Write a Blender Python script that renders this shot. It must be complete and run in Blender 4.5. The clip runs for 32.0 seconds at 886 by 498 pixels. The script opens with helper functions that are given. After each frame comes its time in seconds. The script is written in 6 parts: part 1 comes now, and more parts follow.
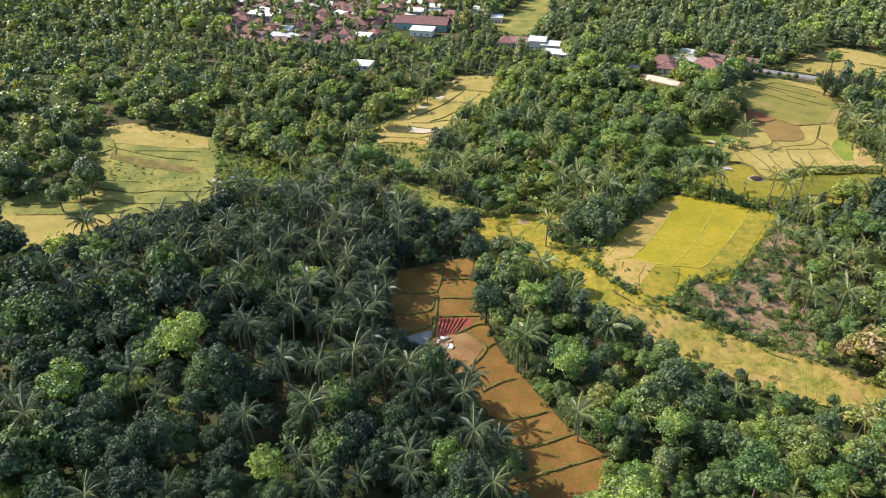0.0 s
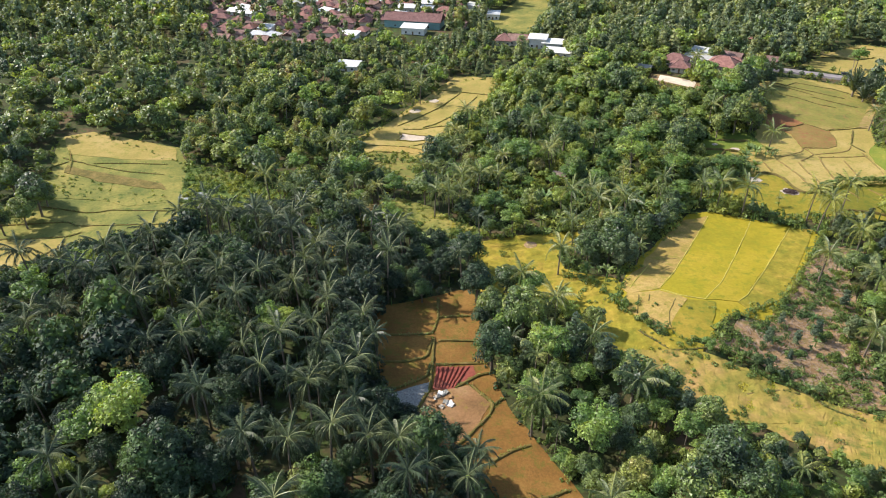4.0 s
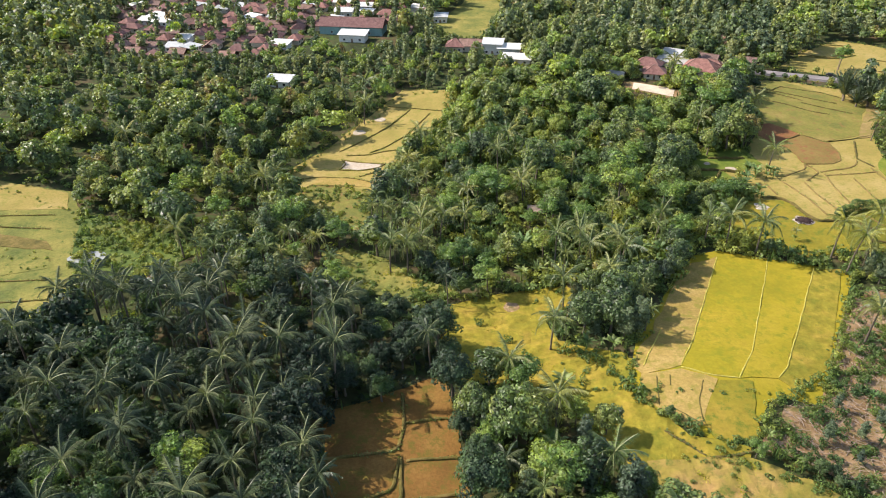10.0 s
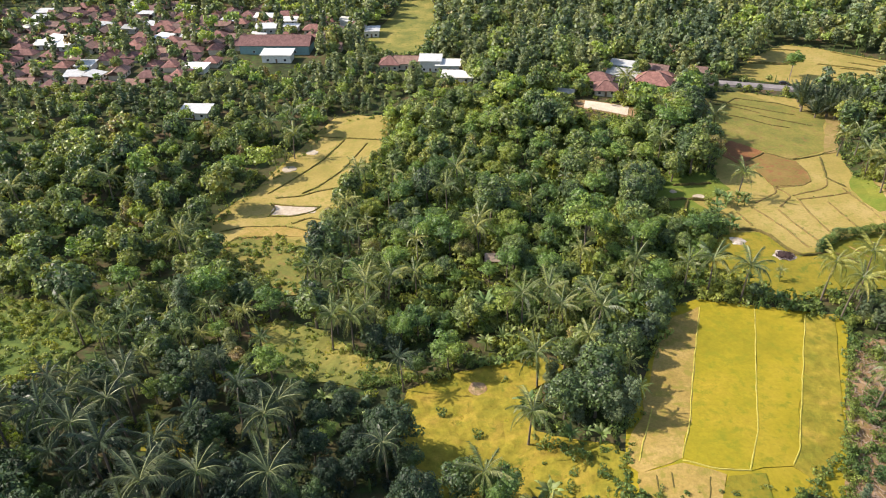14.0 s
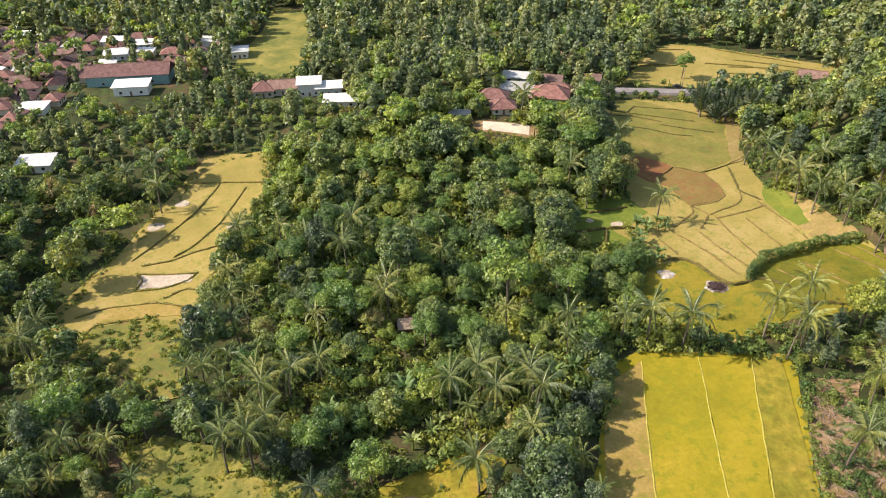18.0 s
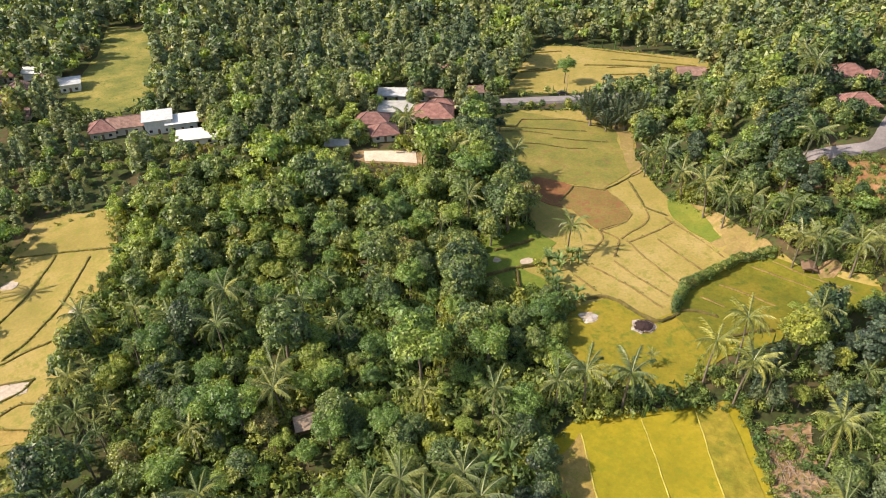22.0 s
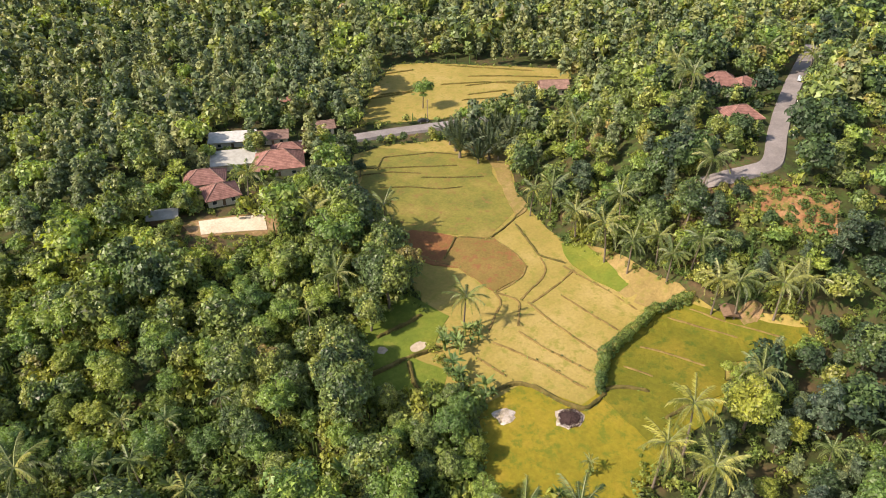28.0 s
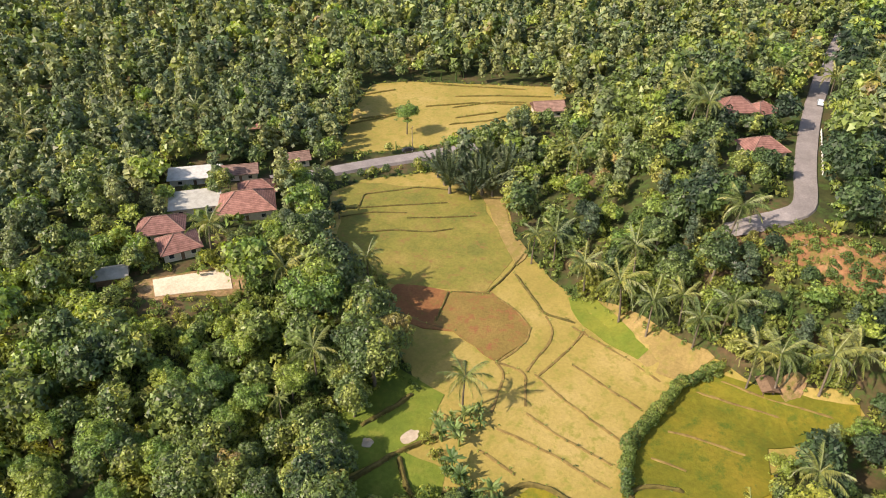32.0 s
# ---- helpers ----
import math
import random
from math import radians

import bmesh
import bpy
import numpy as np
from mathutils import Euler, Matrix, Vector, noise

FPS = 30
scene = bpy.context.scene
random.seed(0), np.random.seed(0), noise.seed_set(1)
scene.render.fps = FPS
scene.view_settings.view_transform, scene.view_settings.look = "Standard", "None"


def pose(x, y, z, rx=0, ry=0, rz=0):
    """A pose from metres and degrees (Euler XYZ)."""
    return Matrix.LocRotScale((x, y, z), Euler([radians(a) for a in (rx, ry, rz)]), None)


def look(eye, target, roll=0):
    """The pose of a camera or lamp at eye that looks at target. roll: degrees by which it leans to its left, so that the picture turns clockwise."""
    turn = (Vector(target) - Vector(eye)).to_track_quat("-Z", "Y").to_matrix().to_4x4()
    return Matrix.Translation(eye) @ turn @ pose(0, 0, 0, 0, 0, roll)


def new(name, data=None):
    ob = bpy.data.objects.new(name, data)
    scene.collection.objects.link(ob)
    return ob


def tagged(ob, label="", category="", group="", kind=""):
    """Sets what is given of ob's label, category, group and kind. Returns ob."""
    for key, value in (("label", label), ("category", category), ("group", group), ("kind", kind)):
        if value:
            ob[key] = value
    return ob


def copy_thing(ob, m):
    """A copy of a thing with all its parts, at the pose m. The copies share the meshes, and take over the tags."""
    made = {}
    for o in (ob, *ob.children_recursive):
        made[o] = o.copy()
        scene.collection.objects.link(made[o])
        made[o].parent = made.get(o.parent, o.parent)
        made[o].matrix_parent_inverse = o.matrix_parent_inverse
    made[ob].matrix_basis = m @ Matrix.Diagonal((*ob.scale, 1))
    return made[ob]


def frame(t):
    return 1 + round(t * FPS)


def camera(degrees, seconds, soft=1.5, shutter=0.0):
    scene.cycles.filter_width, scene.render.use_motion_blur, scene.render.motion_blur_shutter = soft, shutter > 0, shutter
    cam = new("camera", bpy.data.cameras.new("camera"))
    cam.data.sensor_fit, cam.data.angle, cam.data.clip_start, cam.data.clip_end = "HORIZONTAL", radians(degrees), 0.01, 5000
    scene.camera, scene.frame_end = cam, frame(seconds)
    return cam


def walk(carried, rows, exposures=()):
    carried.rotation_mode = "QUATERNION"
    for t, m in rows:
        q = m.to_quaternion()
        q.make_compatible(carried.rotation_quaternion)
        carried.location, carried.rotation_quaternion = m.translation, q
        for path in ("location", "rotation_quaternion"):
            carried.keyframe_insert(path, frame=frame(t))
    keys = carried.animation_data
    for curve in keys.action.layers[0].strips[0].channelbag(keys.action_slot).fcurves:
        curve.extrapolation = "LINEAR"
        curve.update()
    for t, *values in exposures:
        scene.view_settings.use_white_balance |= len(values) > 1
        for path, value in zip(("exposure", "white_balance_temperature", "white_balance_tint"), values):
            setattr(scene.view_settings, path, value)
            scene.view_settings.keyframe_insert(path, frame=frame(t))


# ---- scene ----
cam = camera(64.59, 32.0, soft=1.0)
PATH = [
    (0, (-0.00, -0.00, 131.25), (-0.000, 42.316, 104.611), -0.40),
    (0.5, (0.02, 4.28, 130.08), (0.003, 46.595, 103.448), -0.45),
    (1, (0.07, 8.54, 128.86), (0.030, 50.847, 102.222), -0.48),
    (1.5, (0.11, 12.69, 127.65), (0.047, 54.996, 101.003), -0.53),
    (2, (0.08, 16.77, 126.52), (0.019, 59.067, 99.853), -0.54),
    (2.5, (-0.04, 20.83, 125.35), (-0.049, 63.124, 98.673), -0.53),
    (3, (-0.26, 24.84, 124.10), (-0.158, 67.127, 97.420), -0.51),
    (3.5, (-0.54, 28.81, 122.85), (-0.243, 71.090, 96.165), -0.49),
    (5.5, (-1.45, 44.34, 117.28), (-0.515, 86.626, 90.619), -0.47),
    (6, (-1.61, 48.33, 115.64), (-0.428, 90.627, 88.996), -0.41),
    (6.5, (-1.84, 52.25, 113.98), (-0.395, 94.551, 87.364), -0.38),
    (7, (-1.89, 56.21, 112.78), (-0.331, 98.487, 86.138), -0.40),
    (7.5, (-1.85, 60.22, 112.33), (0.080, 102.472, 85.665), -0.43),
    (8, (-1.92, 64.35, 112.21), (0.715, 106.557, 85.535), -0.45),
    (8.5, (-1.97, 68.55, 112.23), (1.274, 110.691, 85.512), -0.41),
    (9, (-2.08, 72.79, 112.41), (1.560, 114.869, 85.646), -0.48),
    (9.5, (-2.20, 76.91, 112.60), (1.633, 118.958, 85.819), -0.56),
    (10, (-2.26, 81.16, 112.64), (1.821, 123.171, 85.841), -0.54),
    (10.5, (-2.27, 85.50, 112.57), (2.065, 127.480, 85.752), -0.54),
    (11, (-2.12, 89.71, 112.43), (2.422, 131.663, 85.603), -0.56),
    (11.5, (-1.86, 93.77, 112.23), (2.852, 135.703, 85.412), -0.58),
    (12, (-1.60, 97.82, 112.23), (3.544, 139.692, 85.395), -0.62),
    (12.5, (-1.23, 101.85, 112.15), (4.906, 143.597, 85.322), -0.62),
    (13, (-0.82, 105.71, 112.30), (6.128, 147.305, 85.430), -0.69),
    (13.5, (-0.42, 109.65, 112.51), (7.093, 151.120, 85.607), -0.75),
    (14, (0.03, 113.64, 112.55), (8.175, 154.983, 85.625), -0.77),
    (14.5, (0.55, 117.58, 112.54), (9.519, 158.740, 85.607), -0.82),
    (16.5, (2.73, 133.47, 112.67), (15.259, 173.623, 85.638), -0.73),
    (17, (3.42, 137.40, 113.03), (16.889, 177.186, 85.913), -0.75),
    (17.5, (4.28, 141.32, 113.24), (18.675, 180.727, 86.032), -0.75),
    (18, (5.32, 145.46, 113.25), (20.620, 184.470, 85.977), -0.69),
    (18.5, (6.43, 149.58, 113.20), (22.635, 188.178, 85.849), -0.68),
    (19, (7.53, 153.52, 113.21), (24.658, 191.672, 85.798), -0.64),
    (19.5, (8.86, 157.42, 113.30), (26.900, 195.077, 85.793), -0.62),
    (20, (10.37, 161.16, 113.22), (29.278, 198.335, 85.648), -0.64),
    (20.5, (11.88, 164.96, 113.09), (31.675, 201.647, 85.478), -0.67),
    (21, (13.37, 168.58, 113.02), (34.028, 204.744, 85.354), -0.66),
    (21.5, (14.73, 172.00, 113.00), (36.296, 207.613, 85.307), -0.63),
    (22, (16.08, 175.37, 112.88), (38.602, 210.363, 85.172), -0.49),
    (22.5, (17.46, 178.58, 112.76), (40.936, 212.912, 85.002), -0.38),
    (23, (19.16, 181.76, 112.58), (43.579, 215.407, 84.811), -0.32),
    (23.5, (21.09, 184.91, 112.31), (46.423, 217.861, 84.521), -0.27),
    (24, (22.99, 188.03, 111.98), (49.304, 220.205, 84.192), -0.19),
    (24.5, (24.78, 191.03, 111.58), (52.003, 222.449, 83.805), -0.11),
    (25, (26.61, 193.87, 111.22), (54.565, 224.666, 83.463), -0.08),
    (25.5, (28.39, 196.68, 110.94), (56.936, 226.937, 83.202), -0.02),
    (27.5, (36.29, 207.60, 110.19), (66.024, 236.658, 82.417), 0.18),
    (28, (38.50, 210.33, 110.01), (68.639, 238.971, 82.233), 0.25),
    (28.5, (40.77, 213.11, 109.84), (71.395, 241.204, 82.049), 0.33),
    (29, (43.10, 215.84, 109.74), (73.967, 243.636, 81.910), 0.34),
    (29.5, (45.44, 218.48, 109.63), (76.371, 246.181, 81.780), 0.39),
    (30, (47.78, 221.09, 109.54), (78.728, 248.761, 81.672), 0.40),
    (30.5, (50.19, 223.65, 109.48), (81.108, 251.323, 81.581), 0.38),
    (31, (52.52, 226.21, 109.25), (83.466, 253.869, 81.367), 0.40),
    (31.5, (54.85, 228.90, 108.92), (85.850, 256.548, 81.096), 0.46),
    (32, (57.15, 231.54, 108.51), (88.217, 259.180, 80.742), 0.52),
]
walk(cam, [(t, look(eye, target, roll)) for t, eye, target, roll in PATH],
     exposures=[(0, 0.68, 6250, 14), (14, 0.64, 6650, 15), (32, 0.62, 7350, 17)])

SUN_TO = Vector((0.68, -0.26, -0.66))
sun = new("sun", bpy.data.lights.new("sun", "SUN"))
sun.data.energy, sun.data.angle, sun.data.color = 5.0, radians(0.6), (1.0, 0.93, 0.80)
sun.matrix_world = look((0, 0, 300), Vector((0, 0, 300)) + SUN_TO)
world = bpy.data.worlds.new("sky")
scene.world = world
world.use_nodes = True
wn = world.node_tree.nodes
sky = wn.new("ShaderNodeTexSky")
sky.sky_type, sky.sun_disc = "NISHITA", False
sky.sun_elevation, sky.sun_rotation = radians(42), radians(-69)
sky.dust_density, sky.air_density = 1.2, 1.4
wn["Background"].inputs[1].default_value = 0.15
world.node_tree.links.new(sky.outputs[0], wn["Background"].inputs[0])


# ---- materials ----
def base_mat(name, rough=0.9, spec=0.2):
    m = bpy.data.materials.new(name)
    m.use_nodes = True
    b = m.node_tree.nodes["Principled BSDF"]
    b.inputs["Roughness"].default_value = rough
    b.inputs["Specular IOR Level"].default_value = spec
    return m, m.node_tree.nodes, m.node_tree.links, b


def noise_node(n, l, where, scale, detail=4.0, rough=0.6):
    t = n.new("ShaderNodeTexNoise")
    t.inputs["Scale"].default_value, t.inputs["Detail"].default_value = scale, detail
    t.inputs["Roughness"].default_value = rough
    l.new(where, t.inputs["Vector"])
    return t.outputs["Fac"]


def ramp_node(n, l, fac, stops):
    r = n.new("ShaderNodeValToRGB")
    e = r.color_ramp.elements
    e[0].position, e[0].color = stops[0][0], (*stops[0][1], 1)
    e[1].position, e[1].color = stops[-1][0], (*stops[-1][1], 1)
    for p, c in stops[1:-1]:
        e.new(p).color = (*c, 1)
    l.new(fac, r.inputs[0])
    return r.outputs[0]


def mix_node(n, l, fac, a, b, mode="MIX"):
    x = n.new("ShaderNodeMix")
    x.data_type, x.blend_type = "RGBA", mode
    for sock, v in ((x.inputs[0], fac), (x.inputs[6], a), (x.inputs[7], b)):
        if isinstance(v, (int, float)):
            sock.default_value = v
        elif isinstance(v, tuple):
            sock.default_value = (*v, 1)
        else:
            l.new(v, sock)
    return x.outputs[2]


def bump_node(n, l, b, fac, dist, strength=0.6):
    u = n.new("ShaderNodeBump")
    u.inputs["Distance"].default_value, u.inputs["Strength"].default_value = dist, strength
    l.new(fac, u.inputs["Height"])
    l.new(u.outputs[0], b.inputs["Normal"])


def soil_mat(name, dark, mid, light, big=0.06, fine=0.9, bump=0.25, rough=0.95, speck=None, speck_at=0.62, grain=0.22):
    """Ground cover: broad patches, a fine grain, and specks of another colour."""
    m, n, l, b = base_mat(name, rough, 0.15)
    pos = n.new("ShaderNodeNewGeometry").outputs["Position"]
    a = noise_node(n, l, pos, big, 5, 0.62)
    c = ramp_node(n, l, a, [(0.32, dark), (0.5, mid), (0.68, light)])
    f = noise_node(n, l, pos, fine, 6, 0.7)
    g = ramp_node(n, l, f, [(0.3, (1 - grain,) * 3), (0.7, (1 + grain,) * 3)])
    c = mix_node(n, l, 1.0, c, g, "MULTIPLY")
    if speck:
        s = noise_node(n, l, pos, 0.33, 7, 0.75)
        sf = ramp_node(n, l, s, [(speck_at - 0.06, (0, 0, 0)), (speck_at + 0.06, (1, 1, 1))])
        c = mix_node(n, l, sf, c, speck)
    l.new(c, b.inputs["Base Color"])
    bump_node(n, l, b, f, bump)
    return m


def leaf_mat(name, stops, rough=0.5, spec=0.35, through_light=0.3, spread=0.6):
    m, n, l, b = base_mat(name, rough, spec)
    geo = n.new("ShaderNodeNewGeometry")
    obj = n.new("ShaderNodeObjectInfo").outputs["Random"]
    flat = n.new("ShaderNodeVectorMath")
    flat.operation = "MULTIPLY"
    flat.inputs[1].default_value = (1, 1, 0.15)
    l.new(geo.outputs["Position"], flat.inputs[0])
    stand = n.new("ShaderNodeTexVoronoi")
    stand.inputs["Scale"].default_value = 0.17
    l.new(flat.outputs[0], stand.inputs["Vector"])
    tone = n.new("ShaderNodeSeparateColor")
    l.new(stand.outputs["Color"], tone.inputs[0])
    wide = noise_node(n, l, geo.outputs["Position"], 0.05, 3, 0.6)
    both = n.new("ShaderNodeMath")
    both.operation = "MULTIPLY_ADD"
    both.inputs[1].default_value = 0.5
    l.new(tone.outputs[0], both.inputs[0])
    l.new(wide, both.inputs[2])
    less = n.new("ShaderNodeMath")
    less.operation = "SUBTRACT"
    less.inputs[1].default_value = 0.25
    l.new(both.outputs[0], less.inputs[0])
    patch = less.outputs[0]
    ad = n.new("ShaderNodeMath")
    ad.operation = "MULTIPLY_ADD"
    ad.inputs[1].default_value = 0.4
    l.new(obj, ad.inputs[0])
    l.new(patch, ad.inputs[2])
    sb = n.new("ShaderNodeMath")
    sb.operation = "SUBTRACT"
    sb.inputs[1].default_value = 0.2
    l.new(ad.outputs[0], sb.inputs[0])
    c = ramp_node(n, l, sb.outputs[0], stops)
    isl = ramp_node(n, l, geo.outputs["Random Per Island"], [(0.0, (1 - spread,) * 3), (1.0, (1 + spread,) * 3)])
    c = mix_node(n, l, 1.0, c, isl, "MULTIPLY")
    l.new(c, b.inputs["Base Color"])
    tr = n.new("ShaderNodeBsdfTranslucent")
    warm = mix_node(n, l, 1.0, c, (1.5, 1.45, 0.5), "MULTIPLY")
    l.new(warm, tr.inputs[0])
    mx = n.new("ShaderNodeMixShader")
    mx.inputs[0].default_value = through_light
    l.new(b.outputs[0], mx.inputs[1])
    l.new(tr.outputs[0], mx.inputs[2])
    l.new(mx.outputs[0], n["Material Output"].inputs[0])
    return m


def plain_mat(name, col, rough=0.7, spec=0.3, var=0.25, scale=1.5, metal=0.0, bump=0.02):
    m, n, l, b = base_mat(name, rough, spec)
    pos = n.new("ShaderNodeNewGeometry").outputs["Position"]
    a = noise_node(n, l, pos, scale, 6, 0.7)
    r = n.new("ShaderNodeObjectInfo").outputs["Random"]
    k = ramp_node(n, l, a, [(0.25, tuple(v * (1 - var) for v in col)), (0.75, tuple(min(1, v * (1 + var)) for v in col))])
    k2 = ramp_node(n, l, r, [(0.0, (0.82, 0.82, 0.82)), (1.0, (1.12, 1.12, 1.12))])
    l.new(mix_node(n, l, 1.0, k, k2, "MULTIPLY"), b.inputs["Base Color"])
    b.inputs["Metallic"].default_value = metal
    bump_node(n, l, b, a, bump)
    return m


def tile_mat(name, col, course=0.33):
    """Clay roof tiles: courses down the slope, weathered in patches."""
    m, n, l, b = base_mat(name, 0.85, 0.2)
    pos = n.new("ShaderNodeTexCoord").outputs["Object"]
    w = n.new("ShaderNodeTexWave")
    w.bands_direction = "Z"
    w.inputs["Scale"].default_value = 1.0 / course / 3
    w.inputs["Distortion"].default_value = 0.6
    l.new(pos, w.inputs["Vector"])
    a = noise_node(n, l, pos, 0.7, 7, 0.75)
    r = n.new("ShaderNodeObjectInfo").outputs["Random"]
    c = ramp_node(n, l, a, [(0.3, tuple(v * 0.5 for v in col)), (0.5, col), (0.72, tuple(min(1, v * 1.45 + 0.02) for v in col))])
    c = mix_node(n, l, 1.0, c, ramp_node(n, l, w.outputs["Fac"], [(0.0, (0.72,) * 3), (0.6, (1.05,) * 3)]), "MULTIPLY")
    c = mix_node(n, l, 1.0, c, ramp_node(n, l, r, [(0.0, (0.7, 0.72, 0.76)), (1.0, (1.2, 1.12, 1.05))]), "MULTIPLY")
    l.new(c, b.inputs["Base Color"])
    bump_node(n, l, b, w.outputs["Fac"], 0.05)
    return m


FLOOR = soil_mat("forest_floor", (0.025, 0.03, 0.012), (0.045, 0.05, 0.018), (0.11, 0.07, 0.04), 0.05, 0.8, speck=(0.05, 0.085, 0.02), speck_at=0.56)
STUBBLE = soil_mat("rice_stubble", (0.215, 0.172, 0.045), (0.28, 0.215, 0.062), (0.335, 0.25, 0.09), 0.045, 1.3, bump=0.15, speck=(0.20, 0.185, 0.04), speck_at=0.57, grain=0.14)
OLIVE = soil_mat("ripe_rice", (0.195, 0.165, 0.012), (0.265, 0.21, 0.015), (0.325, 0.235, 0.026), 0.05, 0.9, bump=0.1, speck=(0.175, 0.17, 0.013), speck_at=0.58, grain=0.12)
YELLOW = soil_mat("yellow_rice", (0.195, 0.168, 0.012), (0.252, 0.205, 0.014), (0.315, 0.228, 0.022), 0.05, 0.9, bump=0.08, grain=0.16, speck=(0.185, 0.178, 0.013), speck_at=0.57)
GREEN = soil_mat("green_grass", (0.10, 0.115, 0.03), (0.17, 0.165, 0.04), (0.27, 0.22, 0.06), 0.07, 1.2, speck=(0.07, 0.10, 0.02), speck_at=0.60)
BRIGHT = soil_mat("young_rice", (0.075, 0.11, 0.018), (0.115, 0.15, 0.022), (0.18, 0.18, 0.03), 0.06, 1.2, grain=0.18, speck=(0.15, 0.165, 0.03), speck_at=0.6)
MEADOW = soil_mat("rough_meadow", (0.145, 0.138, 0.016), (0.228, 0.184, 0.022), (0.29, 0.202, 0.034), 0.14, 0.45, bump=0.5, speck=(0.135, 0.138, 0.016), speck_at=0.6, grain=0.3)
TERRACE = soil_mat("weedy_terrace", (0.115, 0.122, 0.03), (0.172, 0.158, 0.036), (0.24, 0.185, 0.055), 0.08, 1.2, speck=(0.20, 0.12, 0.045), speck_at=0.6)
BROWN = soil_mat("brown_soil", (0.15, 0.085, 0.035), (0.23, 0.125, 0.055), (0.28, 0.17, 0.08), 0.08, 1.4, speck=(0.19, 0.14, 0.03), speck_at=0.6)
REDBROWN = soil_mat("ploughed_red_soil", (0.16, 0.07, 0.03), (0.20, 0.088, 0.037), (0.25, 0.13, 0.05), 0.08, 1.4, speck=(0.15, 0.11, 0.03), speck_at=0.6)
ARCSOIL = soil_mat("grown_over_soil", (0.15, 0.098, 0.03), (0.18, 0.128, 0.038), (0.23, 0.15, 0.05), 0.08, 1.6, speck=(0.22, 0.095, 0.042), speck_at=0.57)
SCRUBSOIL = soil_mat("scrub_ground", (0.06, 0.09, 0.022), (0.095, 0.13, 0.028), (0.17, 0.165, 0.04), 0.12, 0.9, speck=(0.05, 0.08, 0.02), speck_at=0.58)
WETRICE = soil_mat("wet_rice", (0.085, 0.09, 0.012), (0.13, 0.122, 0.014), (0.19, 0.148, 0.02), 0.06, 1.0, grain=0.18, speck=(0.075, 0.10, 0.013), speck_at=0.58)
LOWRICE = soil_mat("low_rice", (0.145, 0.13, 0.015), (0.21, 0.17, 0.018), (0.265, 0.188, 0.028), 0.06, 1.0, grain=0.18, speck=(0.12, 0.135, 0.016), speck_at=0.56)
PASTURE = soil_mat("dry_pasture", (0.15, 0.15, 0.026), (0.24, 0.185, 0.04), (0.31, 0.195, 0.07), 0.09, 0.8, bump=0.3, grain=0.2, speck=(0.115, 0.13, 0.025), speck_at=0.58)
TANSTRIP = soil_mat("drying_strip", (0.195, 0.14, 0.052), (0.25, 0.18, 0.068), (0.30, 0.215, 0.09), 0.08, 1.4, speck=(0.2, 0.17, 0.045), speck_at=0.56)
DRYTAN = soil_mat("dry_tan_soil", (0.20, 0.14, 0.036), (0.28, 0.195, 0.055), (0.335, 0.235, 0.078), 0.08, 1.4, speck=(0.21, 0.175, 0.035), speck_at=0.56)
ORANGE = soil_mat("dry_rice", (0.125, 0.066, 0.018), (0.18, 0.092, 0.024), (0.225, 0.125, 0.034), 0.07, 1.6, bump=0.3, speck=(0.12, 0.095, 0.018), speck_at=0.56)
REDSOIL = soil_mat("red_soil", (0.16, 0.045, 0.03), (0.21, 0.055, 0.04), (0.24, 0.08, 0.05), 0.2, 2.0)
EARTH = soil_mat("cleared_earth", (0.17, 0.105, 0.048), (0.255, 0.16, 0.082), (0.35, 0.24, 0.14), 0.25, 1.1, bump=0.4, speck=(0.15, 0.125, 0.04), speck_at=0.55, grain=0.35)
REDEARTH = soil_mat("red_cutting_earth", (0.18, 0.085, 0.042), (0.25, 0.125, 0.062), (0.32, 0.19, 0.10), 0.2, 1.1, bump=0.4, speck=(0.12, 0.12, 0.03), speck_at=0.53, grain=0.3)
PALE = soil_mat("pale_mud", (0.32, 0.26, 0.19), (0.40, 0.33, 0.25), (0.46, 0.39, 0.31), 0.2, 1.2)
BUND = soil_mat("grassy_bund", (0.085, 0.075, 0.022), (0.14, 0.11, 0.03), (0.20, 0.14, 0.05), 0.3, 1.3, bump=0.3)
SOFTBUND = soil_mat("worn_bund", (0.13, 0.09, 0.032), (0.185, 0.13, 0.045), (0.24, 0.17, 0.06), 0.3, 1.3, bump=0.2)
DARKBUND = soil_mat("dark_wet_bund", (0.06, 0.055, 0.018), (0.105, 0.085, 0.026), (0.16, 0.12, 0.042), 0.3, 1.3, bump=0.3)
BUNDPALE = soil_mat("pale_bund", (0.27, 0.235, 0.045), (0.36, 0.31, 0.06), (0.42, 0.35, 0.09), 0.3, 1.3)
ROAD = soil_mat("asphalt", (0.17, 0.15, 0.145), (0.22, 0.195, 0.19), (0.27, 0.24, 0.235), 0.15, 2.0, bump=0.03, rough=0.85)
COURT = soil_mat("court_concrete", (0.47, 0.385, 0.285), (0.56, 0.46, 0.35), (0.61, 0.52, 0.41), 0.15, 1.5, bump=0.02)
WATER = plain_mat("pond_water", (0.30, 0.30, 0.27), 0.12, 0.5, 0.1, 0.4)
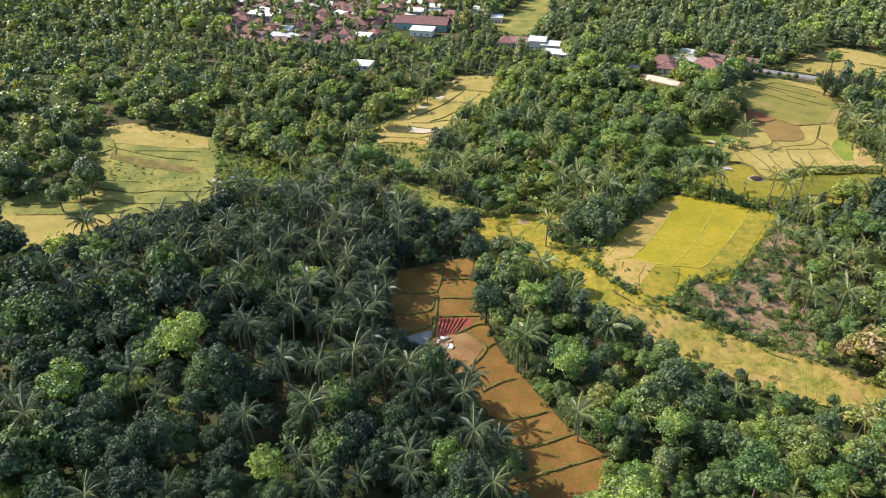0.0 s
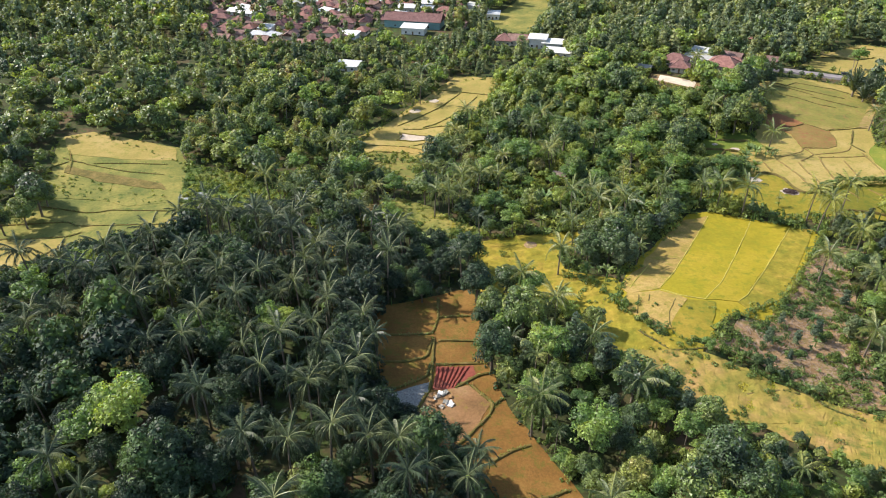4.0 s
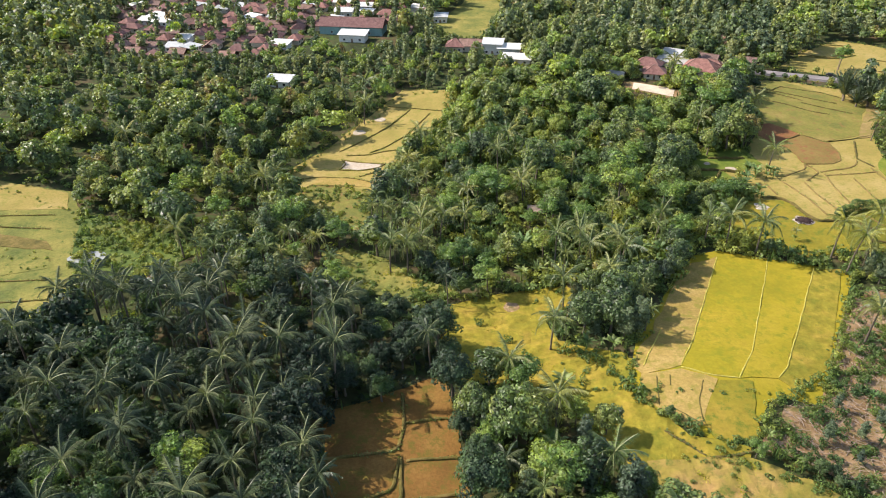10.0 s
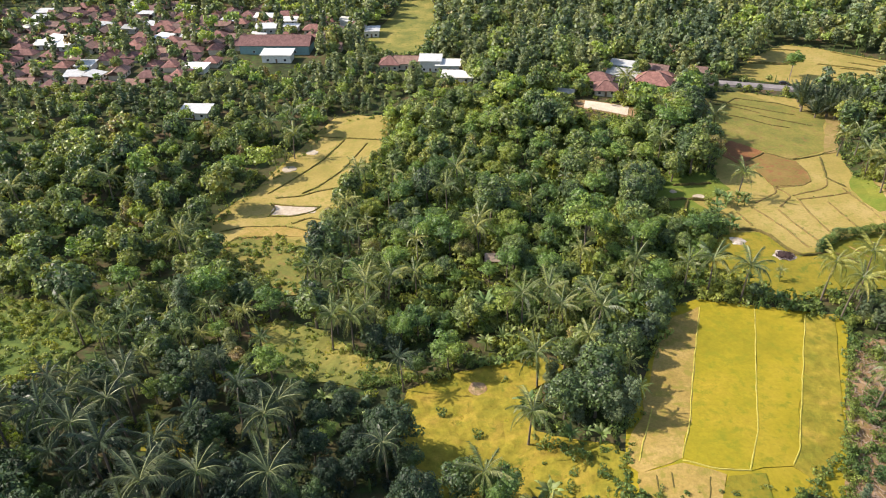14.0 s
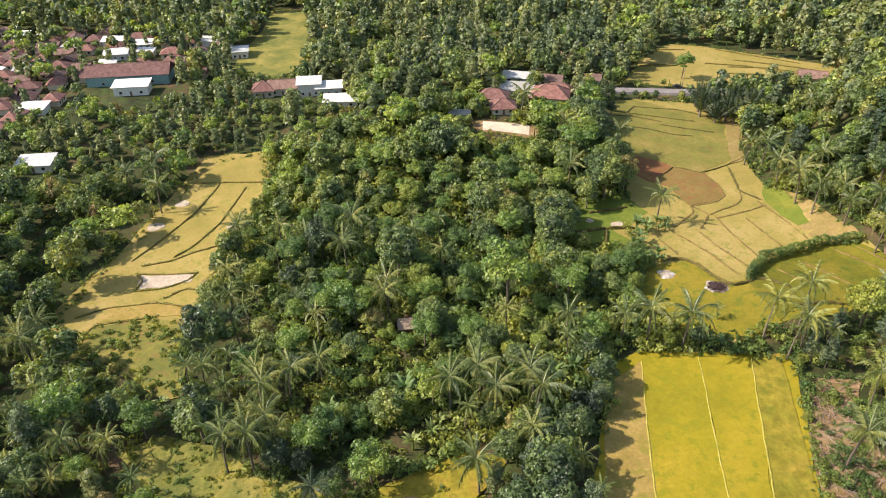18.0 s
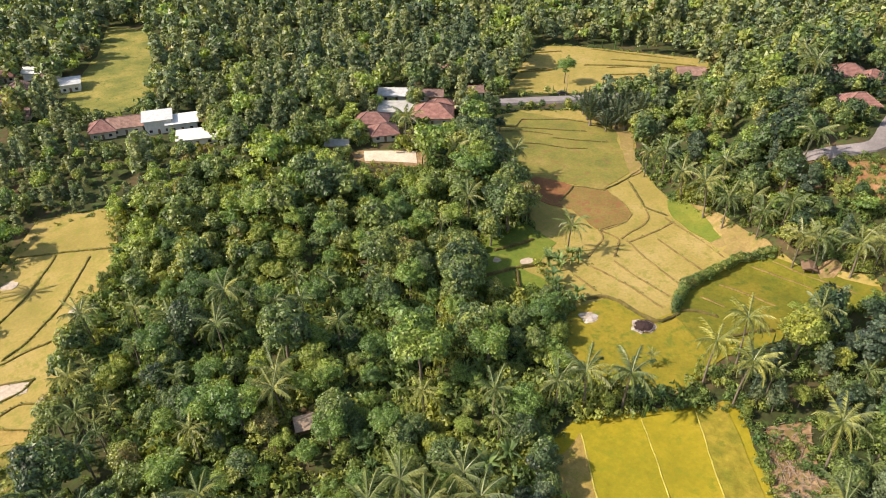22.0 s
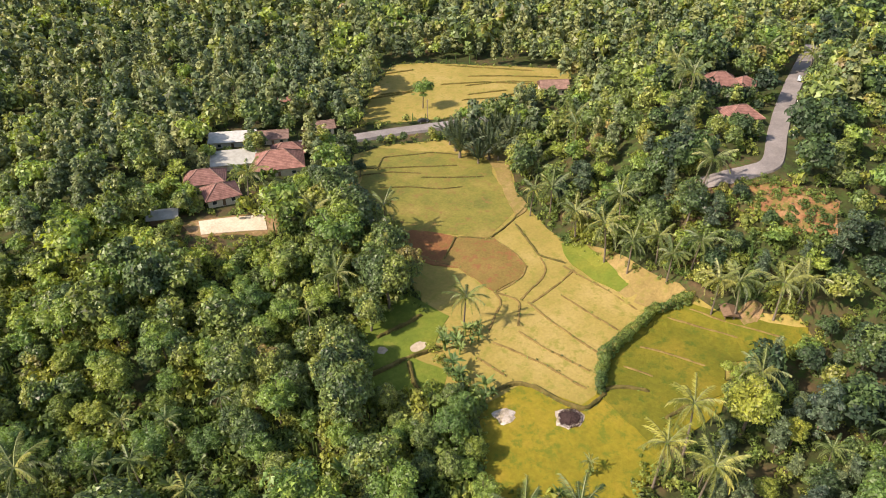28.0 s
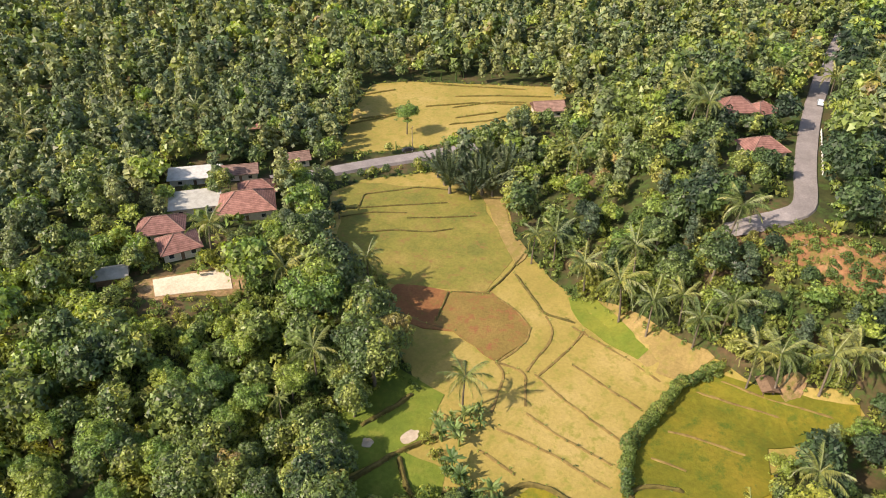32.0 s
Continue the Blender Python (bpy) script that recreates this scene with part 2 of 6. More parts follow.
LEAVES = leaf_mat("broad_leaves", [(0.12, (0.035, 0.06, 0.031)), (0.36, (0.077, 0.12, 0.042)), (0.6, (0.138, 0.187, 0.052)), (0.85, (0.25, 0.27, 0.065)), (0.97, (0.24, 0.17, 0.07))], 0.45, 0.45, 0.3, 0.7)
# Shade lying over the near wood, put into the leaf and frond colours.
SHADELEAF = leaf_mat("shade_painted_leaves", [(0.12, (0.016, 0.03, 0.02)), (0.42, (0.03, 0.053, 0.027)), (0.66, (0.05, 0.085, 0.034)), (0.84, (0.085, 0.14, 0.036)), (0.96, (0.16, 0.18, 0.05))], 0.55, 0.32, 0.22)
SHADEFROND = leaf_mat("shade_painted_fronds", [(0.12, (0.032, 0.05, 0.026)), (0.5, (0.05, 0.074, 0.036)), (0.85, (0.105, 0.12, 0.05))], 0.42, 0.42, 0.22, 0.4)
FEATHER = leaf_mat("feathery_leaves", [(0.15, (0.082, 0.148, 0.046)), (0.5, (0.152, 0.238, 0.058)), (0.85, (0.275, 0.33, 0.07))], 0.45, 0.45, 0.38)
# Grey-green of the species, with some distance haze put into its blue.
SLENDER = leaf_mat("slender_hazed_leaves", [(0.15, (0.05, 0.078, 0.055)), (0.4, (0.09, 0.13, 0.072)), (0.65, (0.145, 0.185, 0.09)), (0.85, (0.22, 0.24, 0.10))])
FROND = leaf_mat("palm_fronds", [(0.15, (0.075, 0.115, 0.042)), (0.5, (0.145, 0.18, 0.055)), (0.85, (0.28, 0.275, 0.08))], 0.42, 0.4, 0.28, 0.35)
BANANA = leaf_mat("banana_leaves", [(0.15, (0.07, 0.13, 0.04)), (0.5, (0.14, 0.21, 0.065)), (0.85, (0.24, 0.29, 0.09))], 0.5, 0.35, 0.35, 0.45)
YELLOWLEAF = leaf_mat("yellow_green_leaves", [(0.15, (0.125, 0.175, 0.04)), (0.5, (0.195, 0.24, 0.047)), (0.85, (0.29, 0.305, 0.055))], 0.45, 0.4, 0.35)
NIPALEAF = leaf_mat("dark_upright_fronds", [(0.15, (0.04, 0.062, 0.038)), (0.5, (0.07, 0.098, 0.052)), (0.85, (0.12, 0.14, 0.07))], 0.5, 0.35, 0.2, 0.4)
# Brighter frond copy: the gold of full sunlight is put into its colour.
SUNFROND = leaf_mat("sun_toned_fronds", [(0.15, (0.12, 0.155, 0.05)), (0.5, (0.21, 0.23, 0.06)), (0.85, (0.36, 0.34, 0.08))], 0.5, 0.3, 0.3, 0.35)
SHRUB = leaf_mat("shrub_leaves", [(0.15, (0.062, 0.11, 0.036)), (0.5, (0.125, 0.18, 0.044)), (0.85, (0.25, 0.265, 0.055))], through_light=0.35)
GRASS = leaf_mat("grass_blades", [(0.15, (0.17, 0.21, 0.02)), (0.5, (0.27, 0.27, 0.025)), (0.85, (0.36, 0.31, 0.04))], 0.7, 0.2, 0.35, 0.3)
RIB = plain_mat("frond_midrib", (0.17, 0.19, 0.075), 0.45, 0.4, 0.25, 1.0)
BARK = plain_mat("bark", (0.16, 0.13, 0.10), 0.9, 0.1, 0.4, 2.0, bump=0.08)
DEADWOOD = plain_mat("dead_wood", (0.31, 0.235, 0.175), 0.9, 0.1, 0.4, 3.0)
TILES = tile_mat("clay_tiles", (0.22, 0.115, 0.10))
TILESOLD = tile_mat("old_tiles", (0.22, 0.14, 0.115))
ZINC = plain_mat("zinc_roof", (0.43, 0.43, 0.42), 0.5, 0.4, 0.3, 0.8)
GREYROOF = plain_mat("grey_roof", (0.30, 0.29, 0.26), 0.8, 0.3, 0.3, 0.6)
WHITE = plain_mat("white_paint", (0.62, 0.60, 0.56), 0.8, 0.3, 0.2, 0.9)
CREAM = plain_mat("cream_wall", (0.55, 0.48, 0.38), 0.85, 0.2, 0.2, 0.9)
TEAL = plain_mat("teal_wall", (0.20, 0.33, 0.33), 0.8, 0.3, 0.15, 0.9)
GLASS = plain_mat("dark_window", (0.03, 0.035, 0.04), 0.15, 0.5, 0.1, 1.0)
WOOD = plain_mat("weathered_wood", (0.17, 0.11, 0.07), 0.85, 0.2, 0.35, 2.0)
DARKPAINT = plain_mat("dark_paint", (0.02, 0.02, 0.022), 0.3, 0.5, 0.1, 1.0)
BLUEPAINT = plain_mat("pale_blue_paint", (0.45, 0.52, 0.60), 0.3, 0.5, 0.1, 1.0)
RUBBER = plain_mat("rubber", (0.02, 0.02, 0.02), 0.8, 0.2, 0.1, 1.0)
PLASTIC = plain_mat("grey_sheeting", (0.24, 0.235, 0.21), 0.9, 0.1, 0.6, 2.2, bump=0.25)
ASH = plain_mat("dark_straw", (0.05, 0.032, 0.03), 0.95, 0.1, 0.5, 2.0, bump=0.1)
ASHBED = soil_mat("ash_bed", (0.16, 0.13, 0.07), (0.40, 0.34, 0.29), (0.58, 0.53, 0.50), 0.35, 2.2, speck=(0.26, 0.20, 0.08), speck_at=0.60, grain=0.3)


# ---- helpers ----
def mesh_of(name, verts, faces, mat, smooth=False):
    me = bpy.data.meshes.new(name)
    v = np.asarray(verts, dtype=np.float32).reshape(-1, 3)
    if len(faces) and isinstance(faces, np.ndarray):
        k = faces.shape[1]
        me.vertices.add(len(v))
        me.vertices.foreach_set("co", v.ravel())
        me.loops.add(faces.size)
        me.loops.foreach_set("vertex_index", faces.astype(np.int32).ravel())
        me.polygons.add(len(faces))
        me.polygons.foreach_set("loop_start", np.arange(0, faces.size, k, dtype=np.int32))
        me.update(calc_edges=True)
    else:
        me.from_pydata([tuple(map(float, p)) for p in v], [], [tuple(f) for f in faces])
    me.validate()
    if smooth:
        me.polygons.foreach_set("use_smooth", [True] * len(me.polygons))
    me.materials.append(mat)
    me.update()
    return me


def part(name, me, material, parent, label=""):
    if isinstance(me, bmesh.types.BMesh):
        bm, me = me, bpy.data.meshes.new(name)
        bm.to_mesh(me)
        bm.free()
        me.materials.append(material)
    ob = new(name, me)
    ob.parent = parent
    return tagged(ob, label)


def thing(name, x, y, z, rz, label, category, group=""):
    ob = new(name)
    ob.matrix_basis = pose(x, y, z, 0, 0, rz)
    return tagged(ob, label, category, group)


def smooth_step(a):
    a = np.clip(a, 0, 1)
    return a * a * (3 - 2 * a)


def height(x, y):
    """The lie of the land: a wooded rise, two low paddies, and the hill that carries the upper road."""
    x, y = np.asarray(x, float), np.asarray(y, float)

    def swell(cx, cy, sx, sy, a):
        return a * np.exp(-((x - cx) / sx) ** 2 / 2 - ((y - cy) / sy) ** 2 / 2)

    z = swell(-75, 135, 42, 60, 9) + swell(-20, 350, 45, 60, -9) + swell(-95, 260, 40, 40, -3)
    z = z + swell(120, 388, 34, 30, 7) + swell(66, 188, 20, 20, 4.5)
    z = z + 23 * smooth_step((115 - np.hypot(x - 285, (y - 262) * 1.25)) / 50)
    return z


def tube(points, radii, sides=6):
    """A tapered limb along points, as vertices and quads."""
    vs, fs = [], []
    for i, p in enumerate(points):
        a, b = Vector(points[max(i - 1, 0)]), Vector(points[min(i + 1, len(points) - 1)])
        d = (b - a).normalized()
        u = d.cross(Vector((0.31, 0.95, 0.05))).normalized()
        w = d.cross(u)
        for k in range(sides):
            t = 2 * math.pi * k / sides
            vs.append(Vector(p) + (u * math.cos(t) + w * math.sin(t)) * radii[i])
    for i in range(len(points) - 1):
        for k in range(sides):
            j = (k + 1) % sides
            fs.append((i * sides + k, i * sides + j, (i + 1) * sides + j, (i + 1) * sides + k))
    return vs, fs


def join(pieces):
    vs, fs = [], []
    for v, f in pieces:
        o = len(vs)
        vs += list(v)
        fs += [tuple(i + o for i in q) for q in f]
    return vs, fs


def box_bm(bm, x0, y0, z0, x1, y1, z1):
    g = bmesh.ops.create_cube(bm, size=1)["verts"]
    bmesh.ops.scale(bm, vec=(x1 - x0, y1 - y0, z1 - z0), verts=g)
    bmesh.ops.translate(bm, vec=((x0 + x1) / 2, (y0 + y1) / 2, (z0 + z1) / 2), verts=g)


def box(x0, y0, z0, x1, y1, z1):
    bm = bmesh.new()
    box_bm(bm, x0, y0, z0, x1, y1, z1)
    return bm


def inside(px, py, poly):
    """Even-odd test of many points against one outline."""
    r = np.zeros(np.shape(px), bool)
    for (x0, y0), (x1, y1) in zip(poly, poly[1:] + poly[:1]):
        if y0 != y1:
            r ^= ((py < y0) != (py < y1)) & (px < (x1 - x0) * (py - y0) / (y1 - y0) + x0)
    return r


# ---- plan ----
STRIP = [(-17.6, 192.1), (9.9, 202.8), (11.2, 170.1), (16.0, 153.1), (23.9, 137.3), (30.2, 124.4), (38.7, 114.2), (33.2, 95.9),
    (14.3, 95.7), (14.7, 115.9), (9.3, 130.6), (2.2, 144.1), (-7.1, 148.0), (-12.8, 153.5), (-16.4, 172.4)]
MEADOW_A = [(14.3, 230.8), (25.3, 233.2), (46.6, 235.2), (51.7, 229.6), (37.6, 219.4), (38.6, 207.0), (53.9, 200.4), (50.3, 189.7),
    (11.6, 200.3), (10.0, 219.1)]
GLADE = [(-22.9, 265.5), (-13.0, 266.4), (-2.3, 257.2), (1.9, 250.6), (7.0, 244.2), (14.4, 238.8), (16.7, 236.1), (9.0, 235.1), (4.2, 233.5), (-8.4, 239.5), (-15.8, 250.7), (-19.2, 257.2)]
MEADOW_B = [(37.9, 210.8), (53.3, 202.0), (50.0, 188.6), (57.1, 176.3), (67.9, 171.4), (66.8, 168.5), (46.8, 171.2), (42.9, 165.9),
    (39.8, 177.6), (34.4, 187.9)]
SLOPE = [(61.6, 166.2), (76.2, 163.9), (88.2, 155.0), (103.0, 148.2), (117.2, 137.0), (111.7, 126.9), (96.7, 130.9), (82.4, 139.3),
    (69.8, 148.0), (62.1, 154.7)]
SLOPE_B = [(46.9, 171.5), (55.1, 170.3), (67.1, 169.2), (78.5, 161.6), (91.4, 152.8), (87.4, 146.2), (61.7, 147.8), (57.0, 158.7), (46.6, 162.6)]
MAIN = [(83.6, 241.4), (95.7, 247.3), (124.5, 233.3), (107.5, 211.2), (95.3, 191.5), (77.8, 182.1), (70.1, 173.6), (62.4, 173.3),
    (57.0, 179.7), (50.5, 190.6), (54.6, 201.7), (64.6, 218.4)]
MAIN_B = [(87.1, 245.4), (96.1, 247.2), (129.0, 232.5), (109.7, 207.3), (89.8, 182.2), (51.2, 189.4), (52.7, 197.7), (56.6, 206.3), (71.7, 226.7)]
LEFT = [(-150.4, 199.0), (-175.3, 245.3), (-148.5, 271.8), (-165.5, 319.9), (-147.7, 323.7), (-105.0, 297.9), (-87.2, 287.6), (-91.2, 264.2),
    (-91.7, 241.6), (-118.8, 231.6), (-140.4, 209.9)]
LEFT_B = [(-157.9, 325.8), (-139.6, 322.6), (-111.2, 313.0), (-103.4, 297.6), (-86.4, 289.3), (-99.9, 277.1), (-94.3, 265.4), (-102.3, 258.3),
    (-95.4, 240.0), (-116.3, 233.7)]
MID = [(11.9, 404.6), (33.9, 401.5), (27.0, 368.8), (16.8, 358.7), (9.0, 343.3), (-0.5, 320.7), (-6.6, 306.6), (-7.2, 285.1),
    (-15.3, 282.6), (-23.9, 300.5), (-34.2, 313.9), (-39.9, 330.6), (-33.3, 342.4), (-25.7, 352.2), (-8.7, 373.4)]
MID_B = [(11.3, 410.0), (31.0, 403.0), (26.9, 370.9), (16.1, 362.8), (10.9, 351.8), (6.8, 334.4), (-2.8, 316.4), (-14.4, 309.7),
    (-27.4, 306.7), (-37.3, 309.1), (-40.7, 322.4), (-29.5, 344.8), (-18.5, 364.9), (-4.9, 386.2)]
VALLEY = [(153.9, 364.0), (177.4, 384.5), (189.4, 384.7), (209.6, 373.5), (218.7, 349.6), (198.7, 331.0), (190.8, 316.3), (184.1, 301.1),
    (182.8, 284.5), (182.3, 262.3), (181.9, 253.3), (190.1, 238.4), (187.2, 233.6), (162.2, 243.3), (134.7, 245.5), (119.2, 240.4),
    (113.0, 250.0), (103.2, 263.2), (118.4, 272.6), (122.6, 282.2), (104.2, 296.3), (118.3, 313.7), (135.1, 316.4), (134.1, 307.5),
    (142.6, 322.0), (153.4, 335.0), (156.3, 348.5)]
UPPER = [(197.2, 404.7), (225.5, 430.5), (252.7, 446.5), (265.1, 438.3), (304.7, 386.0), (295.6, 377.1), (272.5, 380.2), (252.1, 378.3),
    (224.1, 386.9)]
FAR_VALLEY = [(29.1, 493.2), (59.8, 563.2), (73.2, 610.0), (89.0, 594.8), (85.5, 550.5), (67.7, 486.8), (52.4, 477.6)]
BANK = [(68.3, 170.6), (76.6, 176.3), (81.1, 182.1), (89.1, 181.9), (99.8, 193.9), (110.2, 209.0), (122.6, 221.3), (127.0, 214.0), (119.0, 191.0), (105.4, 150.4), (96.5, 151.4), (90.6, 156.6), (85.4, 161.7), (79.6, 166.5), (74.0, 169.6)]
BANK_B = [(127.2, 224.3), (136.3, 220.0), (122.5, 208.6), (115.0, 210.4), (121.5, 217.6)]
RED_CUT = [(211.9, 267.2), (218.6, 259.6), (218.4, 243.9), (208.7, 239.9), (204.6, 248.5), (204.8, 258.5)]
COURT_RED = [(109.0, 379.7), (132.4, 366.7), (126.3, 358.2), (108.3, 370.6)]
COURT_A = [(113.1, 376.3), (128.9, 367.7), (125.4, 361.1), (110.4, 370.6)]
RED_PLOT = [(-1.4, 167.1), (7.8, 167.6), (8.3, 164.0), (3.2, 159.1), (-2.4, 158.0)]
BROWN_A = [(-3.6, 157.2), (7.0, 160.4), (12.2, 154.6), (8.6, 147.6), (2.4, 139.7), (-5.4, 142.2), (-7.2, 147.2)]
GREEN_A = [(94.0, 244.0), (81.4, 223.8), (70.0, 205.1), (63.1, 195.7), (68.3, 191.9), (74.4, 190.4), (82.5, 200.0), (93.7, 217.7), (107.5, 240.1)]
TAN_A = [(107.5, 240.1), (93.7, 217.7), (82.5, 200.0), (74.4, 190.4), (83.9, 190.4), (88.2, 194.3), (102.0, 212.5), (118.8, 235.3)]
TAN_B = [(94.0, 244.0), (82.1, 240.5), (68.2, 220.2), (52.6, 198.0), (53.9, 194.6), (63.1, 195.7), (70.0, 205.1), (81.4, 223.8)]
TAN_C = [(53.3, 194.7), (62.7, 194.6), (69.3, 190.0), (65.4, 185.0), (61.0, 177.9), (57.8, 177.5), (53.5, 180.9), (51.1, 187.2)]
BARE = [(-16.4, 341.8), (-1.0, 334.9), (-3.0, 331.1), (-10.9, 331.5), (-17.9, 333.7)]
TERRACES = [(178.7, 383.4), (188.0, 383.1), (212.2, 353.7), (197.2, 337.1), (197.0, 332.8), (187.2, 322.2), (171.0, 318.0), (155.9, 337.5),
    (156.3, 348.5), (157.0, 358.2)]
BROWN_B = [(150.1, 335.2), (157.5, 335.9), (162.3, 329.1), (164.4, 324.7), (153.3, 319.2), (153.9, 313.7), (149.0, 319.6), (147.1, 328.4)]
ARC = [(164.6, 324.5), (171.4, 316.8), (170.3, 308.0), (166.9, 300.9), (162.0, 299.0), (152.4, 300.0), (152.1, 304.1), (153.9, 313.7), (153.3, 319.2)]
GREEN_B = [(183.2, 300.8), (186.0, 295.3), (181.4, 284.4), (177.8, 276.1), (174.3, 276.7), (174.8, 284.9), (176.1, 292.5), (179.5, 297.8)]
GREEN_C = [(124.0, 320.6), (136.0, 315.5), (136.6, 302.4), (126.0, 295.9), (107.8, 302.0)]
GREEN_D = [(108.1, 300.7), (121.0, 297.2), (123.2, 288.9), (116.0, 283.9), (103.8, 297.4)]
OLIVE_A = [(140.0, 260.8), (146.5, 264.5), (159.1, 265.9), (173.0, 264.9), (180.2, 259.4), (181.8, 251.8), (184.5, 242.7), (188.5, 235.1),
    (183.0, 232.5), (169.0, 245.7), (158.5, 241.2), (149.7, 244.9), (142.1, 245.9), (135.6, 243.7), (137.7, 252.4), (139.4, 256.9)]
LOWER = [(119.7, 276.6), (131.7, 273.9), (135.1, 261.2), (143.6, 260.2), (150.3, 257.5), (163.2, 242.4), (153.6, 239.2), (138.7, 243.0),
    (121.3, 240.4), (112.5, 249.5), (102.7, 262.6)]
SCRUB = [(-103.4, 297.6), (-78.7, 289.3), (-57.7, 271.3), (-70.9, 258.0), (-83.5, 253.3), (-96.1, 265.4)]
SCRUB_B = [(-43.9, 233.4), (-33.8, 228.4), (-31.1, 219.3), (-42.1, 223.2)]
MID_GREEN = [(-37.5, 308.3), (-33.6, 314.1), (-28.6, 319.0), (-13.1, 316.4), (-6.3, 309.0), (-6.0, 295.3), (-8.3, 278.2), (-12.7, 278.8), (-19.3, 292.7), (-26.6, 302.1)]
NETS = [(-13.0, 156.3), (-3.0, 161.0), (-3.6, 157.2), (-6.6, 149.4), (-10.0, 147.0), (-12.9, 147.3)]
TARP = [(-11.1, 145.5), (-7.5, 147.9), (-4.8, 142.2), (-8.7, 139.6)]
BUNDS_STRIP = [
    [(-18.6, 178.3), (-9.8, 179.4), (-2.2, 180.2), (-0.6, 187.4), (-0.5, 197.2)],
    [(-15.2, 167.7), (-9.4, 168.1), (-3.6, 170.3), (-2.2, 178.4)],
    [(-14.0, 156.7), (-9.2, 159.4), (-3.6, 162.8), (-2.7, 168.4)],
    [(-1.4, 167.6), (7.5, 168.2), (11.8, 168.6)],
    [(-0.6, 187.8), (8.8, 188.6)],
    [(-0.8, 177.4), (10.9, 177.5)],
    [(-3.0, 157.9), (-2.3, 166.5), (-1.9, 178.4)],
    [(3.2, 159.1), (8.3, 163.4), (13.9, 165.6)],
    [(7.0, 160.4), (12.5, 153.8), (11.2, 150.6), (7.2, 145.4), (2.4, 139.7)],
    [(12.5, 153.8), (15.1, 155.9)],
    [(-3.6, 157.2), (-6.4, 149.4), (-10.0, 146.6)],
    [(10.0, 135.8), (14.2, 139.2), (19.7, 141.5)],
    [(13.7, 125.3), (19.1, 126.6), (26.5, 129.1)],
    [(14.0, 116.4), (23.7, 118.2), (32.6, 122.0)],
    [(14.5, 106.4), (22.7, 109.4), (31.0, 112.5), (38.2, 114.9)]]
BUNDS_MAIN = [
    [(94.0, 244.0), (81.4, 223.8), (70.0, 205.1), (63.1, 195.7)],
    [(107.5, 240.1), (93.7, 217.7), (82.5, 200.0), (74.4, 190.4)],
    [(118.8, 235.3), (102.0, 212.5), (88.2, 194.3), (83.9, 190.4)],
    [(64.2, 210.6), (59.2, 203.4), (54.9, 197.3)],
    [(62.9, 195.2), (68.7, 191.3), (74.6, 190.3)]]
BUNDS_MID = [
    [(2.8, 392.7), (17.0, 385.8), (28.8, 378.8)],
    [(12.8, 386.4), (3.0, 372.2), (-10.6, 358.8), (-19.0, 350.8)],
    [(21.4, 379.5), (9.7, 360.6), (-0.9, 350.3), (-6.6, 347.5)],
    [(-15.9, 346.8), (-6.7, 345.7), (-1.1, 347.3), (8.2, 347.2), (10.5, 347.8)],
    [(-17.4, 342.8), (-8.9, 338.4), (0.0, 334.6)],
    [(-18.6, 333.4), (-10.9, 331.0), (-3.0, 331.8), (-0.3, 335.2)],
    [(-17.4, 342.8), (-15.8, 338.0), (-18.2, 333.3)],
    [(-10.8, 325.4), (-4.3, 327.8), (3.7, 321.3)],
    [(-34.2, 325.2), (-26.5, 327.4), (-12.8, 324.3), (-3.4, 316.6)],
    [(-37.2, 309.3), (-33.5, 312.8), (-28.6, 319.6), (-12.3, 316.8)]]
BUNDS_VALLEY = [
    [(174.9, 370.5), (183.2, 376.9), (192.1, 371.9), (199.1, 368.4), (204.3, 360.6), (209.9, 353.2)],
    [(170.7, 374.8), (185.5, 365.1), (198.1, 355.0)],
    [(166.9, 360.5), (175.3, 354.9), (181.8, 347.2), (187.9, 343.7)],
    [(182.6, 357.4), (190.2, 350.3), (198.4, 343.6)],
    [(168.1, 370.5), (177.3, 366.7), (184.7, 359.4)],
    [(191.7, 321.3), (183.8, 319.3), (176.0, 318.0), (170.7, 317.6)],
    [(164.3, 324.9), (153.3, 319.2)],
    [(164.8, 324.3), (168.2, 320.4), (171.0, 316.5)],
    [(182.3, 317.2), (177.6, 308.9), (173.6, 301.5), (175.5, 296.8), (175.9, 294.5)]]
BUNDS_VALLEY_B = [
    [(173.2, 301.2), (170.9, 297.3), (167.1, 295.2), (158.5, 293.9), (154.5, 293.1)],
    [(174.9, 291.1), (165.9, 290.2), (155.0, 290.6)],
    [(174.3, 294.3), (173.9, 286.7), (173.2, 279.3), (171.5, 269.6)],
    [(163.3, 286.9), (162.2, 277.1), (161.4, 268.9)],
    [(155.1, 291.5), (152.6, 279.8), (151.3, 267.8)],
    [(144.6, 286.0), (144.1, 278.3), (144.9, 265.9)],
    [(137.3, 287.9), (139.4, 276.4), (139.8, 263.4)],
    [(130.7, 287.1), (130.6, 278.3)],
    [(152.4, 300.1), (150.8, 296.3), (145.7, 293.9), (139.7, 291.4)],
    [(152.5, 299.8), (154.3, 293.3), (146.0, 287.1)],
    [(171.0, 316.5), (170.3, 308.0), (166.9, 300.9), (162.0, 299.0), (151.9, 299.7)],
    [(145.6, 330.0), (150.6, 325.9), (151.1, 320.6), (154.4, 314.1)]]
